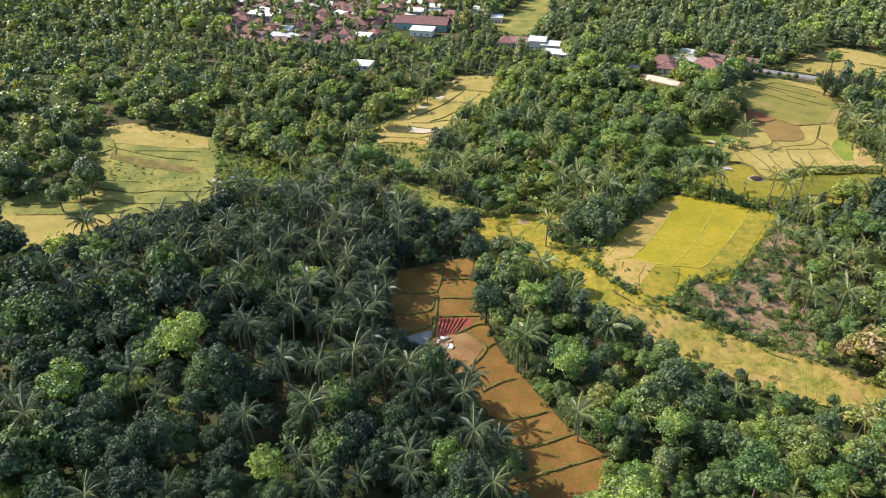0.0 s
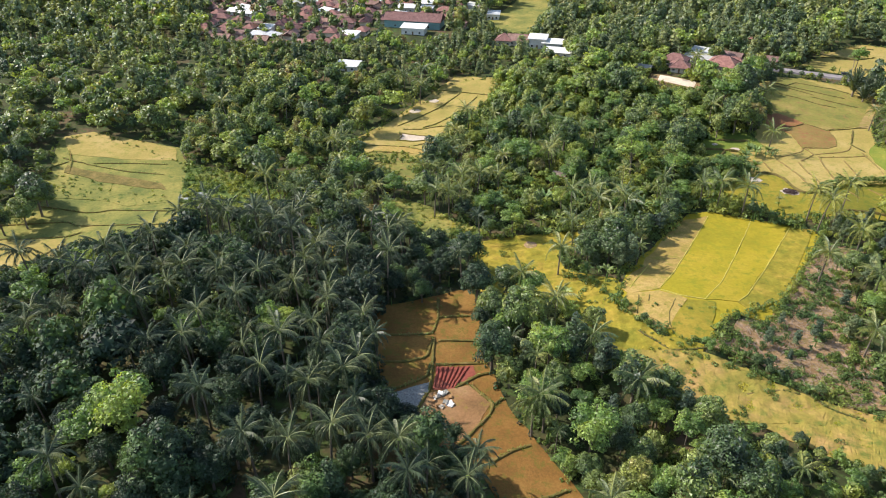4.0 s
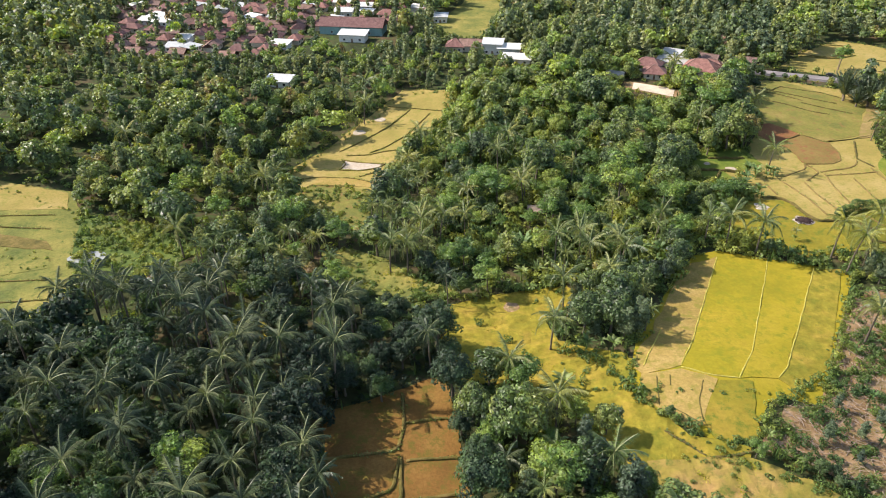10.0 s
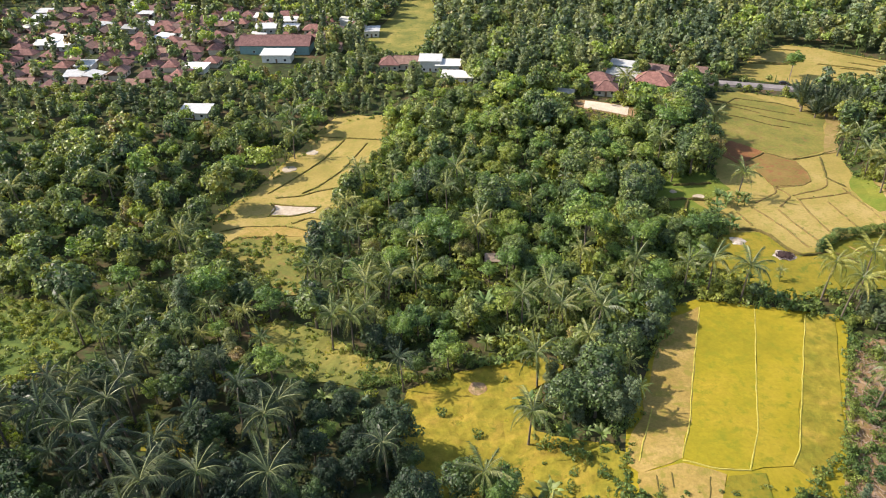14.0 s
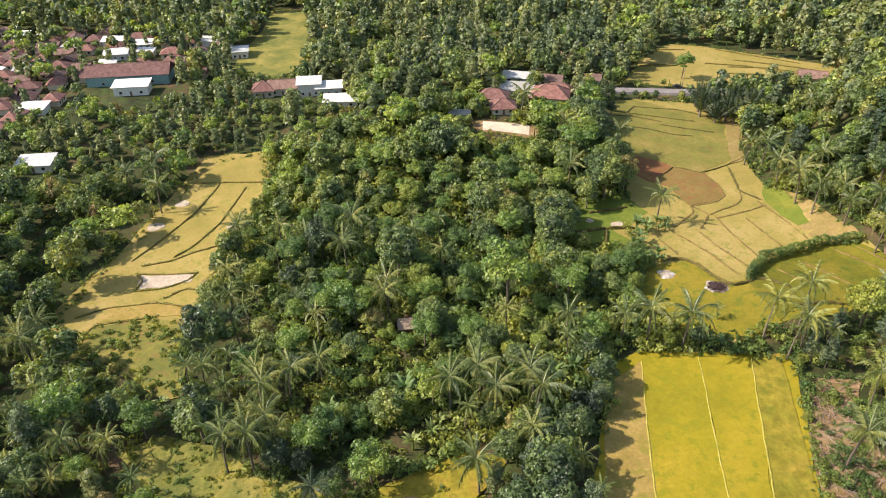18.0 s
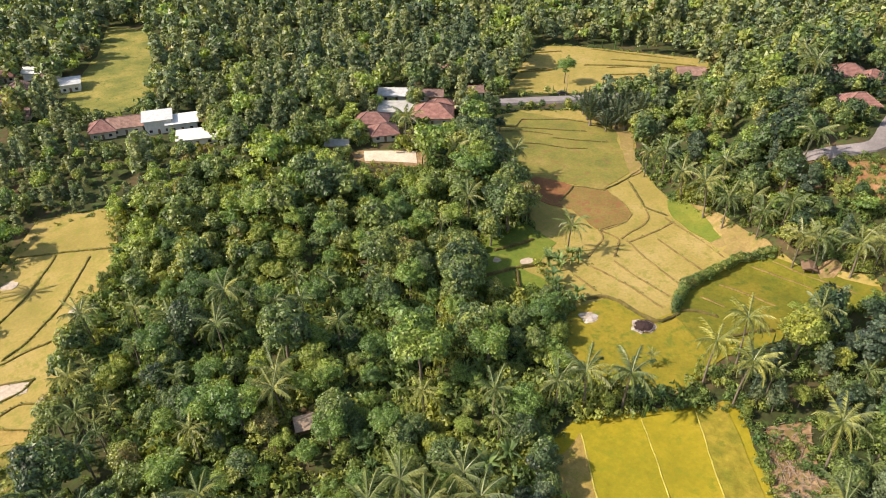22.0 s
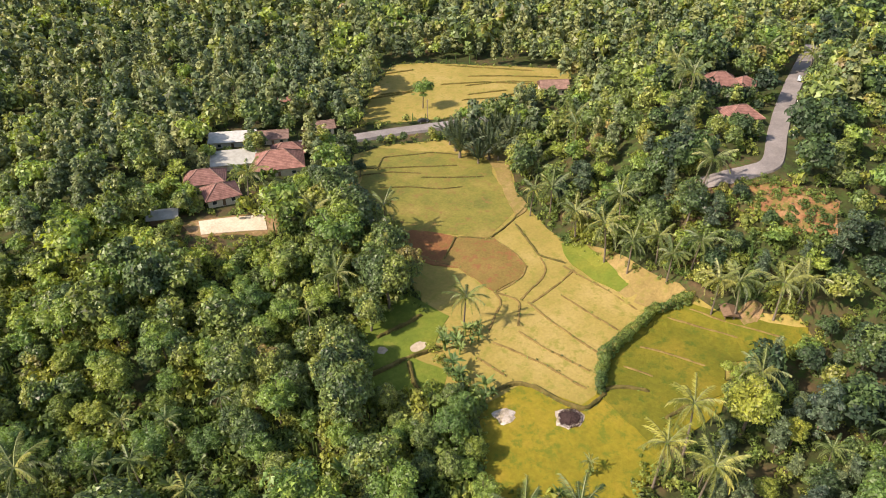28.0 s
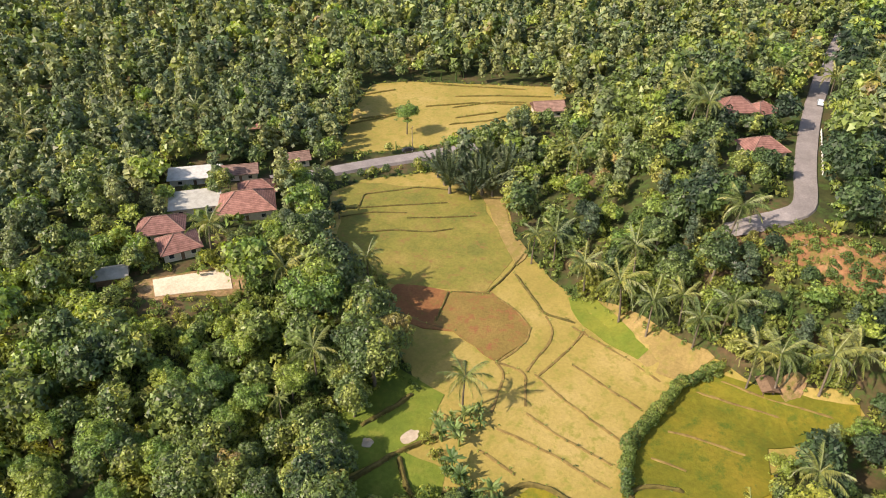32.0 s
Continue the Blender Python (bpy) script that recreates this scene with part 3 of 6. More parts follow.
BUNDS_EDGE = [
    [(106.3, 300.8), (111.2, 299.8), (119.2, 298.4), (125.2, 296.2), (127.5, 295.1)],
    [(119.1, 297.5), (115.7, 293.0), (113.5, 287.3), (111.7, 283.2)],
    [(119.2, 308.5), (127.7, 306.9), (132.6, 306.9)],
    [(123.9, 277.5), (130.2, 275.9), (132.5, 271.5), (132.6, 265.2), (134.0, 259.8), (138.4, 259.5), (141.6, 259.5)],
    [(143.6, 246.6), (151.5, 244.7), (155.6, 242.0)],
    [(140.9, 260.3), (143.9, 259.6), (146.8, 256.3), (148.3, 252.9)]]
BUNDS_UPPER = [
    [(269.3, 428.9), (280.0, 412.5), (292.1, 394.7)],
    [(256.2, 404.4), (267.0, 398.8), (273.1, 394.9), (280.5, 386.1)],
    [(218.1, 422.3), (235.6, 415.6)],
    [(240.6, 440.5), (254.6, 434.8)],
    [(249.3, 396.9), (264.9, 388.4)],
    [(249.7, 413.0), (265.4, 401.6), (284.4, 377.4)],
    [(243.1, 394.5), (256.5, 385.2), (270.1, 381.9)],
    [(223.8, 422.9), (236.5, 416.3), (247.5, 420.0)],
    [(266.0, 411.6), (279.7, 397.8), (292.8, 381.8)]]
BUNDS_LEFT = [
    [(-170.4, 243.5), (-158.9, 244.6), (-140.0, 247.2), (-130.5, 248.7), (-126.1, 245.7), (-109.2, 246.7), (-95.0, 247.1)],
    [(-163.8, 235.2), (-144.4, 235.7), (-125.7, 237.7), (-122.2, 241.1)],
    [(-127.7, 225.2), (-123.4, 232.6), (-113.7, 232.5)],
    [(-145.9, 260.1), (-136.6, 258.2), (-127.1, 255.6), (-123.1, 256.1), (-118.7, 258.3), (-98.5, 257.9)],
    [(-156.5, 291.2), (-153.4, 294.6), (-151.1, 297.7)],
    [(-154.7, 300.6), (-140.3, 294.4), (-124.6, 289.7), (-109.7, 288.1)],
    [(-155.3, 307.9), (-149.9, 297.7), (-146.8, 287.4)],
    [(-141.0, 296.2), (-124.7, 297.0), (-111.0, 297.1)]]
TAN_D = [(181.4, 284.4), (185.6, 294.2), (185.2, 283.7), (182.5, 262.7), (174.5, 265.6), (172.9, 271.8), (174.3, 276.7), (177.8, 276.1)]
TRODDEN = [(212.4, 355.9), (218.7, 349.6), (205.4, 337.4), (196.3, 327.8), (192.9, 320.6), (185.7, 319.7), (189.8, 325.9), (199.9, 338.2)]
BUNDS_OLIVE = [
    [(173.4, 263.0), (175.1, 255.3), (177.5, 246.4)],
    [(159.7, 262.0), (162.2, 255.6), (164.2, 248.0)],
    [(178.4, 259.6), (179.8, 250.0), (183.4, 238.2)],
    [(151.3, 261.2), (153.1, 254.8)]]
OLIVE_B = [(69.3, 190.0), (77.0, 188.7), (73.1, 180.1), (71.8, 174.8), (62.5, 172.8), (61.4, 178.0), (65.6, 184.9)]
GREEN_E = [(118.8, 235.3), (102.0, 212.5), (88.2, 194.3), (83.9, 190.4), (85.7, 184.8), (98.5, 194.2), (110.9, 211.8), (126.0, 232.9)]
FURROWS = [
    [(56.7, 193.9), (55.3, 189.2), (53.7, 184.0)],
    [(66.0, 190.2), (62.3, 184.0), (61.3, 179.8), (61.4, 177.3)],
    [(55.8, 183.8), (59.7, 179.3), (61.2, 177.8)],
    [(59.5, 193.2), (58.1, 189.2)]]
DITCH = [
    [(52.3, 178.2), (56.4, 173.2), (58.8, 170.1), (63.4, 169.9), (70.5, 170.9), (74.6, 167.7), (80.8, 163.2), (86.9, 156.7), (92.4, 150.5), (97.9, 147.3)],
    [(73.4, 155.7), (81.9, 156.9), (86.9, 155.6)]]
LEFT_TAN = [(-163.9, 322.3), (-153.2, 327.5), (-112.6, 312.2), (-108.7, 300.6), (-130.8, 300.8), (-153.8, 304.3)]
LEFT_FALLOW = [(-150.3, 294.6), (-135.6, 288.3), (-107.9, 280.8), (-104.2, 274.9), (-120.4, 277.7), (-132.9, 281.0), (-149.4, 288.1)]
LEFT_SCRUB = [(-157.0, 287.0), (-146.0, 285.7), (-132.2, 279.2), (-105.5, 273.1), (-101.1, 264.9), (-114.7, 261.7), (-126.8, 265.5), (-147.8, 266.6)]
LEFT_LOW = [(-170.0, 235.9), (-144.4, 235.7), (-125.2, 236.6), (-123.8, 224.2), (-131.2, 213.3), (-155.2, 210.8)]
BROWN_C = [(-29.0, 320.3), (-26.0, 326.7), (-19.3, 326.2), (-10.9, 322.5), (-3.4, 316.6), (-4.4, 312.8), (-12.2, 316.8), (-20.9, 318.9)]
BUSH_ROWS = [
    [(92.7, 253.3), (103.5, 246.8), (113.0, 239.1), (122.6, 233.5), (134.3, 226.5)],
    [(124.9, 295.3), (122.0, 284.6), (119.8, 275.4), (113.8, 273.2)],
    [(4.2, 234.2), (14.9, 234.7), (23.7, 245.5), (43.5, 248.6), (58.6, 248.5)],
    [(129.7, 232.3), (110.7, 207.1), (92.5, 184.7)],
    [(96.9, 191.6), (77.4, 181.2), (69.8, 172.9), (62.0, 172.3), (56.6, 178.4), (49.3, 188.8)],
    [(62.2, 169.0), (75.7, 162.3), (88.6, 156.2), (103.0, 148.2), (116.0, 137.0)],
    [(3.8, 234.9), (9.4, 237.3), (16.6, 238.0), (20.1, 242.5), (27.9, 243.6), (34.4, 239.7)],
    [(39.2, 207.6), (42.8, 203.1), (46.1, 198.7), (48.8, 193.2), (50.4, 188.3)]]
HEDGE = [(140.9, 260.9), (149.9, 265.5), (159.5, 265.8), (172.1, 265.9), (180.2, 261.1)]
ROAD_A = [(167.7, 403.1), (181.0, 397.1), (187.0, 395.7), (200.2, 390.8), (216.7, 382.7), (235.8, 373.1)]
ROAD_B = [(209.3, 276.5), (213.0, 270.3), (218.9, 264.9), (225.5, 263.5), (246.8, 271.1), (269.8, 278.0), (293.3, 284.1), (384.8, 305.1),
    (428.4, 313.9), (471.1, 321.4)]
RAIL = [(274.4, 276.0), (246.5, 266.6)]
HOUSES = [  # x, y, turn, width, depth, wall height, kind
    (149.4, 389.2, -33, 15, 11, 3.4, 'hip'),
    (125.7, 393.1, -33, 11, 8, 3.0, 'hip'),
    (124.4, 382.3, -20, 9, 8, 2.8, 'hip'),
    (158.5, 396.7, -33, 10, 7, 3.2, 'hip'),
    (140.0, 400.3, -33, 13, 8, 3.2, 'grey'),
    (151.7, 420.3, -36, 15, 6, 3.0, 'zinc'),
    (163.2, 412.8, -36, 10, 6, 3.0, 'old'),
    (187.5, 444.9, -36, 10, 8, 3.2, 'hip'),
    (182.0, 409.7, -30, 9, 6, 2.8, 'old'),
    (277.6, 373.4, -40, 11, 8, 3.2, 'old'),
    (269.6, 300.8, -48, 11, 9, 3.0, 'hip'),
    (273.8, 294.4, -20, 8, 7, 2.6, 'hip'),
    (247.2, 283.4, -40, 10, 8, 3.0, 'hip'),
    (42.4, 459.2, -15, 9, 9, 3.4, 'hip'),
    (50.9, 458.4, -15, 12, 9, 3.4, 'old'),
    (61.5, 450.9, -15, 10, 8, 6.0, 'zinc'),
    (69.5, 446.9, -15, 11, 7, 4.0, 'white'),
    (70.6, 430.0, -18, 14, 7, 3.2, 'white'),
    (39.9, 517.1, -10, 8, 7, 4.0, 'zinc'),
    (-49.0, 423.0, -15, 12, 8, 3.2, 'zinc'),
    (-19.2, 539.7, -10, 11, 8, 3.6, 'zinc')]
SHED = (106.6, 383.4)
HUT = (181.7, 251.4)
BROWN_HUT = (47.3, 277.8)
CAR_A = (214.5, 388.3)
CAR_B = (295.5, 283.1)
POLE = (217.9, 389.4)
SCHOOL_A = (-31.1, 506.3)
SCHOOL_B = (4.9, 497.0)
SCHOOL_HALL = (-12.9, 485.6)
MUD_A = (-1.0, 379.7)
MUD_B = (-10.7, 368.9)
HEAP = (14.1, 356.0)
STRAW_WHITE = (121.1, 270.9)
STRAW_DARK = (130.2, 260.9)
POND = (-92.1, 269.9)
TRASH = (-0.0, 155.2)
MUD_C = (117.2, 304.4)
MUD_D = (123.9, 299.3)
MUD_E = (29.9, 227.1)
MUD_G = (183.5, 247.4)
VILLAGE = [(-140.8, 464.1), (-89.1, 453.5), (-56.8, 459.4), (-33.7, 478.9), (6.3, 478.4), (34.5, 522.8), (36.3, 540.9), (-31.1, 592.3),
    (-201.3, 667.2)]
PALMS_A = [(136.3, 296.2), (150.4, 339.2), (131.8, 349.2), (120.9, 323.9), (128.1, 373.4), (185.5, 298.4), (191.7, 311.7), (189.1, 317.0),
    (181.7, 286.2), (180.7, 278.6), (185.8, 273.6), (186.6, 264.5), (182.3, 268.3), (193.0, 289.6), (204.5, 273.5), (235.9, 334.6),
    (173.4, 452.2), (247.7, 304.8), (246.5, 300.0), (298.4, 415.4), (328.0, 395.4), (190.4, 239.5), (179.7, 254.7), (181.3, 249.7),
    (186.0, 242.4), (327.5, 283.4), (155.2, 472.1), (124.5, 477.2)]
PALMS_B = [(40.3, 310.1), (325.4, 344.4), (177.7, 460.4), (111.2, 454.4)]
PALMS_C = [(44.2, 282.7), (22.7, 266.9), (7.9, 268.9), (14.6, 264.3), (46.4, 246.9), (53.6, 247.0), (64.1, 242.1), (93.3, 251.5),
    (98.5, 248.4), (105.7, 244.1), (-8.3, 393.3), (-8.1, 377.0), (46.6, 319.6)]
PALMS_D = [(8.3, 253.6), (-44.5, 309.5), (-39.1, 312.5), (45.7, 287.6), (43.1, 224.3), (35.9, 207.9), (23.4, 195.2), (62.1, 236.9),
    (55.1, 241.1), (-35.1, 212.4), (-27.3, 205.2), (-44.6, 225.7), (-63.3, 266.8), (-70.6, 346.8),
    (-61.0, 342.6), (-6.7, 398.4), (-16.1, 390.4), (-96.3, 339.4)]
PALMS_E = [(-81.0, 177.1), (-70.7, 182.2), (-71.9, 201.3), (-85.8, 195.2), (-54.0, 179.6), (-58.2, 168.5), (-59.0, 159.0), (-61.1, 195.4),
    (-40.4, 147.3), (-31.5, 167.6), (-29.5, 176.5), (-37.3, 159.6), (-28.8, 144.1), (-46.2, 159.2), (-35.4, 200.3), (-26.3, 200.4),
    (31.0, 182.5), (-84.2, 231.0), (-73.6, 226.2), (-48.1, 188.2), (-37.7, 184.1), (-72.7, 170.8), (8.0, 261.0), (-41.6, 304.1),
    (20.0, 144.0), (-85.1, 211.4), (-1.2, 249.7), (-55.7, 231.6)]
PALMS_F = [(-115.7, 198.3), (-104.7, 196.7), (-81.0, 189.7), (-113.9, 171.8), (-99.1, 169.2), (-30.8, 128.4), (-23.0, 131.5), (-14.6, 130.4),
    (-3.5, 125.5), (-28.7, 113.9), (-9.1, 129.0), (-65.9, 117.5), (-90.1, 106.6), (32.4, 119.4), (123.1, 191.8), (118.1, 166.7),
    (112.9, 202.5), (4.6, 122.2), (-6.8, 103.0), (6.8, 110.0), (9.7, 96.4), (-70.3, 90.9), (-91.8, 199.6), (-66.0, 224.3),
    (160.6, 235.9), (109.3, 169.4), (-27.9, 149.1), (-20.3, 147.7), (-18.8, 153.5), (-19.6, 162.0), (-20.2, 171.5), (-20.5, 181.0),
    (-18.6, 189.0), (-15.0, 196.5)]
PALMS_G = [(259.7, 311.4), (297.3, 297.6), (227.7, 328.6), (297.2, 281.4), (312.1, 273.7), (152.6, 463.6), (127.0, 484.6), (80.7, 256.9),
    (32.3, 323.1), (14.9, 336.3), (-75.8, 230.4), (-72.0, 235.6), (-66.4, 187.8), (-57.9, 187.3), (-30.0, 182.9), (-33.7, 205.6),
    (-36.8, 195.3), (-24.6, 187.8), (-48.0, 215.7), (-44.5, 232.0), (3.8, 247.8), (6.5, 205.3), (-11.5, 218.3), (-15.4, 213.6)]
BELT = [(14.1, 199.5), (19.4, 197.5), (25.6, 193.7), (28.0, 184.9), (14.0, 186.2), (16.8, 178.3), (20.9, 172.8), (27.6, 175.8),
    (35.1, 176.4), (40.7, 179.2), (39.8, 170.8), (32.8, 166.8), (26.8, 165.8), (20.7, 163.9), (16.6, 159.9), (21.5, 156.0),
    (27.2, 156.9), (33.4, 159.4), (39.6, 161.6), (38.8, 154.8), (32.4, 151.1), (26.6, 149.1), (21.1, 147.9), (39.0, 148.2),
    (45.2, 154.1), (47.1, 150.2), (52.7, 153.6), (49.0, 146.3), (55.9, 148.0), (43.2, 144.9), (34.7, 144.3), (27.3, 143.0),
    (32.0, 138.0), (39.1, 138.7), (45.9, 138.2), (54.2, 141.2), (59.5, 144.1)]
PALMS_H = [(36.6, 166.7), (22.9, 145.4), (45.0, 150.0)]
HILL_TREES = [(201.4, 259.7), (193.9, 258.7), (196.6, 265.4), (197.3, 272.5), (192.4, 279.3), (202.6, 281.2), (200.2, 288.4), (195.0, 246.7), (191.2, 249.5)]
WEST_TREES = [(-173.3, 285.8), (-165.6, 288.6), (-155.4, 283.7), (-164.0, 265.5), (-156.8, 265.9), (-148.5, 263.9), (-142.3, 259.6), (-155.1, 249.9), (-146.9, 249.9), (-141.2, 252.6), (-147.3, 238.8), (-141.8, 243.4), (-174.1, 270.4), (-161.6, 247.2), (-172.6, 256.2), (-180.6, 300.0), (-170.1, 302.9)]
BANANA_SPOTS = [(130.1, 297.4), (130.8, 294.9), (134.3, 294.0), (136.9, 292.7), (129.7, 292.5), (133.0, 290.9), (127.4, 293.9), (135.3, 290.6),
    (123.6, 287.9), (123.2, 284.5), (123.5, 278.3), (123.8, 276.6), (77.8, 361.0), (80.6, 354.6), (82.3, 348.6), (88.9, 349.7),
    (92.1, 359.2), (87.1, 335.5), (84.4, 367.7), (136.0, 404.5), (121.6, 399.5), (116.2, 396.7), (116.9, 406.3), (110.3, 352.2),
    (127.5, 294.4), (132.8, 295.8), (135.5, 293.3), (138.2, 293.1), (128.7, 290.6), (121.8, 287.6), (122.3, 284.9), (121.6, 279.8),
    (120.9, 276.4), (115.5, 274.7), (111.6, 273.4), (145.1, 326.1), (137.6, 316.5), (120.9, 249.8), (44.3, 206.5), (48.1, 207.0),
    (49.8, 203.9), (44.8, 201.5), (26.8, 239.9), (30.3, 236.9), (35.2, 240.0)]
BRIGHT_TREES = [(163.2, 241.7), (226.0, 400.0), (76.7, 326.0), (100.1, 325.1), (82.8, 280.3), (89.1, 270.2), (92.2, 287.8),
    (86.2, 326.6)]
DARK_TREES = [(-22.5, 150), (-23, 158), (-22, 166), (-23, 174.5), (-22, 183), (-20.5, 192), (-13, 201.5), (-5, 206),
    (3, 209), (55.4, 218.7), (51.8, 211.8), (72.3, 236.7), (79.8, 239.8), (183.7, 221.8), (99.6, 294.8), (106.7, 301.5),
    (112.3, 307.0), (120.0, 311.3), (128.6, 314.3), (137.0, 317.4), (139.0, 326.3), (142.6, 350.7), (154.3, 361.8), (138.6, 339.3),
    (100.5, 299.9), (106.8, 305.9), (113.8, 311.5), (121.7, 316.0), (130.3, 319.8), (96.4, 292.5), (147.0, 359.5), (167.2, 370.0),
    (-13.1, 197.3), (-5.1, 194.9), (0.8, 212.0), (17.5, 183.5), (21.9, 179.3), (-19.0, 207.2)]
TALL_PALMS = [(126.5, 239.8), (137.2, 239.3), (126.2, 231.6), (127.3, 210.8)]
YELLOW_TREES = [(151.0, 233.5, 1.7), (154.3, 225.2, 1.05), (138.0, 223.8, 1.3), (136.8, 205.9, 1.5), (169.1, 223.0, 1.1), (57.5, 330.5, 0.95), (62.4, 329.4, 0.85), (102.8, 245.7, 0.7),
    (125.9, 228.3, 0.7), (58.2, 336.7, 0.9), (60.5, 332.2, 0.9)]
PALM_SPOTS = (PALMS_A, PALMS_B, PALMS_C, PALMS_D, PALMS_E, PALMS_F, PALMS_G, PALMS_H)
NIPA_SPOTS = [(208.5, 368.7), (216.6, 366.9), (213.1, 356.3), (225.8, 360.6), (219.6, 349.4), (204.4, 351.4), (203.0, 358.7), (210.7, 347.8),
    (206.1, 363.5), (210.5, 359.0), (219.1, 357.6), (222.0, 354.5), (209.1, 350.6), (228.7, 354.1)]
CLEAR = [STRIP, MEADOW_A, MEADOW_B, GLADE, SLOPE, SLOPE_B, MAIN, MAIN_B, LEFT, LEFT_B, MID, MID_B, VALLEY, UPPER, FAR_VALLEY, BANK, BANK_B, RED_CUT, COURT_RED, LOWER, SCRUB, SCRUB_B, LEFT_TAN, LEFT_LOW, MID_GREEN]
GX, GY = np.meshgrid(np.arange(-400, 620), np.arange(60, 760))
OPEN_LAND = np.zeros(GX.shape, bool)
for poly in CLEAR:
    OPEN_LAND |= inside(GX, GY, poly)


def stamp_line(grid, line, half):
    for (x0, y0), (x1, y1) in zip(line, line[1:]):
        n = int(math.hypot(x1 - x0, y1 - y0)) + 1
        for i in range(n + 1):
            cx, cy = x0 + (x1 - x0) * i / n, y0 + (y1 - y0) * i / n
            grid |= (abs(GX - cx) < half) & (abs(GY - cy) < half)


def stamp_spot(grid, x, y, r):
    grid |= (GX - x) ** 2 + (GY - y) ** 2 < r * r


BLOCKED = np.zeros(GX.shape, bool)
for line in ROAD_A, ROAD_B:
    stamp_line(BLOCKED, line, 4)
stamp_line(OPEN_LAND, BUSH_ROWS[6], 3.5)
stamp_line(OPEN_LAND, ROAD_A[2:5], 4)
stamp_line(OPEN_LAND, ROAD_B[:8], 4)
for hx, hy, *_ in HOUSES:
    stamp_spot(OPEN_LAND, hx, hy, 7.5)
IN_VILLAGE = inside(GX, GY, VILLAGE)
for (sx, sy), sr in ((BROWN_HUT, 4), (HUT, 5), (SHED, 5)):
    stamp_spot(OPEN_LAND, sx, sy, sr)
stamp_spot(OPEN_LAND, -12, 488, 22)
SEEN_LAND = OPEN_LAND.copy()
for sx in (-3, 0, 3):
    for sy in (-3, 0, 3):
        SEEN_LAND &= np.roll(OPEN_LAND, (sy, sx), (0, 1))
for hx, hy, *_ in HOUSES:
    stamp_spot(SEEN_LAND, hx, hy, 5)
SEEN_LAND |= inside(GX, GY, COURT_RED)
stamp_line(SEEN_LAND, ROAD_A[2:5], 2)
stamp_line(SEEN_LAND, ROAD_B[2:8], 2)


def cell(x, y):
    return min(max(int(round(y)) - 60, 0), GX.shape[0] - 1), min(max(int(round(x)) + 400, 0), GX.shape[1] - 1)


ROOFS = np.zeros(GX.shape, bool)
for hx, hy, *_ in HOUSES[:13]:
    stamp_spot(ROOFS, hx, hy, 4)
for hx, hy in ROAD_B[:4]:
    stamp_spot(ROOFS, hx, hy, 3)


def hides(x, y, tall):
    """Whether a tree of that height would stand between the flight's line and an open field or a roof."""
    far = math.hypot(x - 48, y - 221)
    for up in (0.35, 0.65, 0.95):
        s = max(0.0, tall * up - 2.0) * far / (108 - tall * up)
        if x > 100 and ROOFS[cell(x + (x - 48) / far * s, y + (y - 221) / far * s)]:
            return True
    for ex, ey in ((10, 150), (35, 205)) if x + y > 330 else ((0, 30), (0, 100), (10, 150)):
        far = math.hypot(x - ex, y - ey)
        if 40 < far < 330:
            for part_up in (0.25, 0.5, 0.75, 0.95)[:2 if x > 165 else 4]:
                s = tall * part_up * far / (112 - tall * part_up)
                if SEEN_LAND[cell(x + (x - ex) / far * s, y + (y - ey) / far * s)]:
                    return True
    return False


# ---- ground ----
def axis(lo, hi, step):
    far = [60, 160, 350, 700, 1400, 2600]
    return np.array([lo - f for f in far[::-1]] + list(np.arange(lo, hi + step, step)) + [hi + f for f in far], float)


ax, ay = axis(-400, 620, 4.0), axis(40, 760, 4.0)
mx, my = np.meshgrid(ax, ay)
mz = height(mx, my)
n0, n1 = mx.shape
idx = np.arange(n0 * n1).reshape(n0, n1)
quads = np.stack([idx[:-1, :-1].ravel(), idx[:-1, 1:].ravel(), idx[1:, 1:].ravel(), idx[1:, :-1].ravel()], 1)
tagged(new("ground", mesh_of("ground", np.stack([mx.ravel(), my.ravel(), mz.ravel()], 1), quads, FLOOR, True)),
       "dark leaf-littered forest soil with low green undergrowth", "ground", kind="structure")


def wavy(poly, step=2.5, amount=0.5, seed=0):
    """The outline with its long sides broken up, so that no edge is ruler-straight."""
    out = []
    for (x0, y0), (x1, y1) in zip(poly, poly[1:] + poly[:1]):
        n = max(1, int(math.hypot(x1 - x0, y1 - y0) / step))
        for i in range(n):
            x, y = x0 + (x1 - x0) * i / n, y0 + (y1 - y0) * i / n
            q = noise.noise_vector((x * 0.16 + seed, y * 0.16, 0.5))
            out.append((x + q.x * amount * 2, y + q.y * amount * 2))
    return out


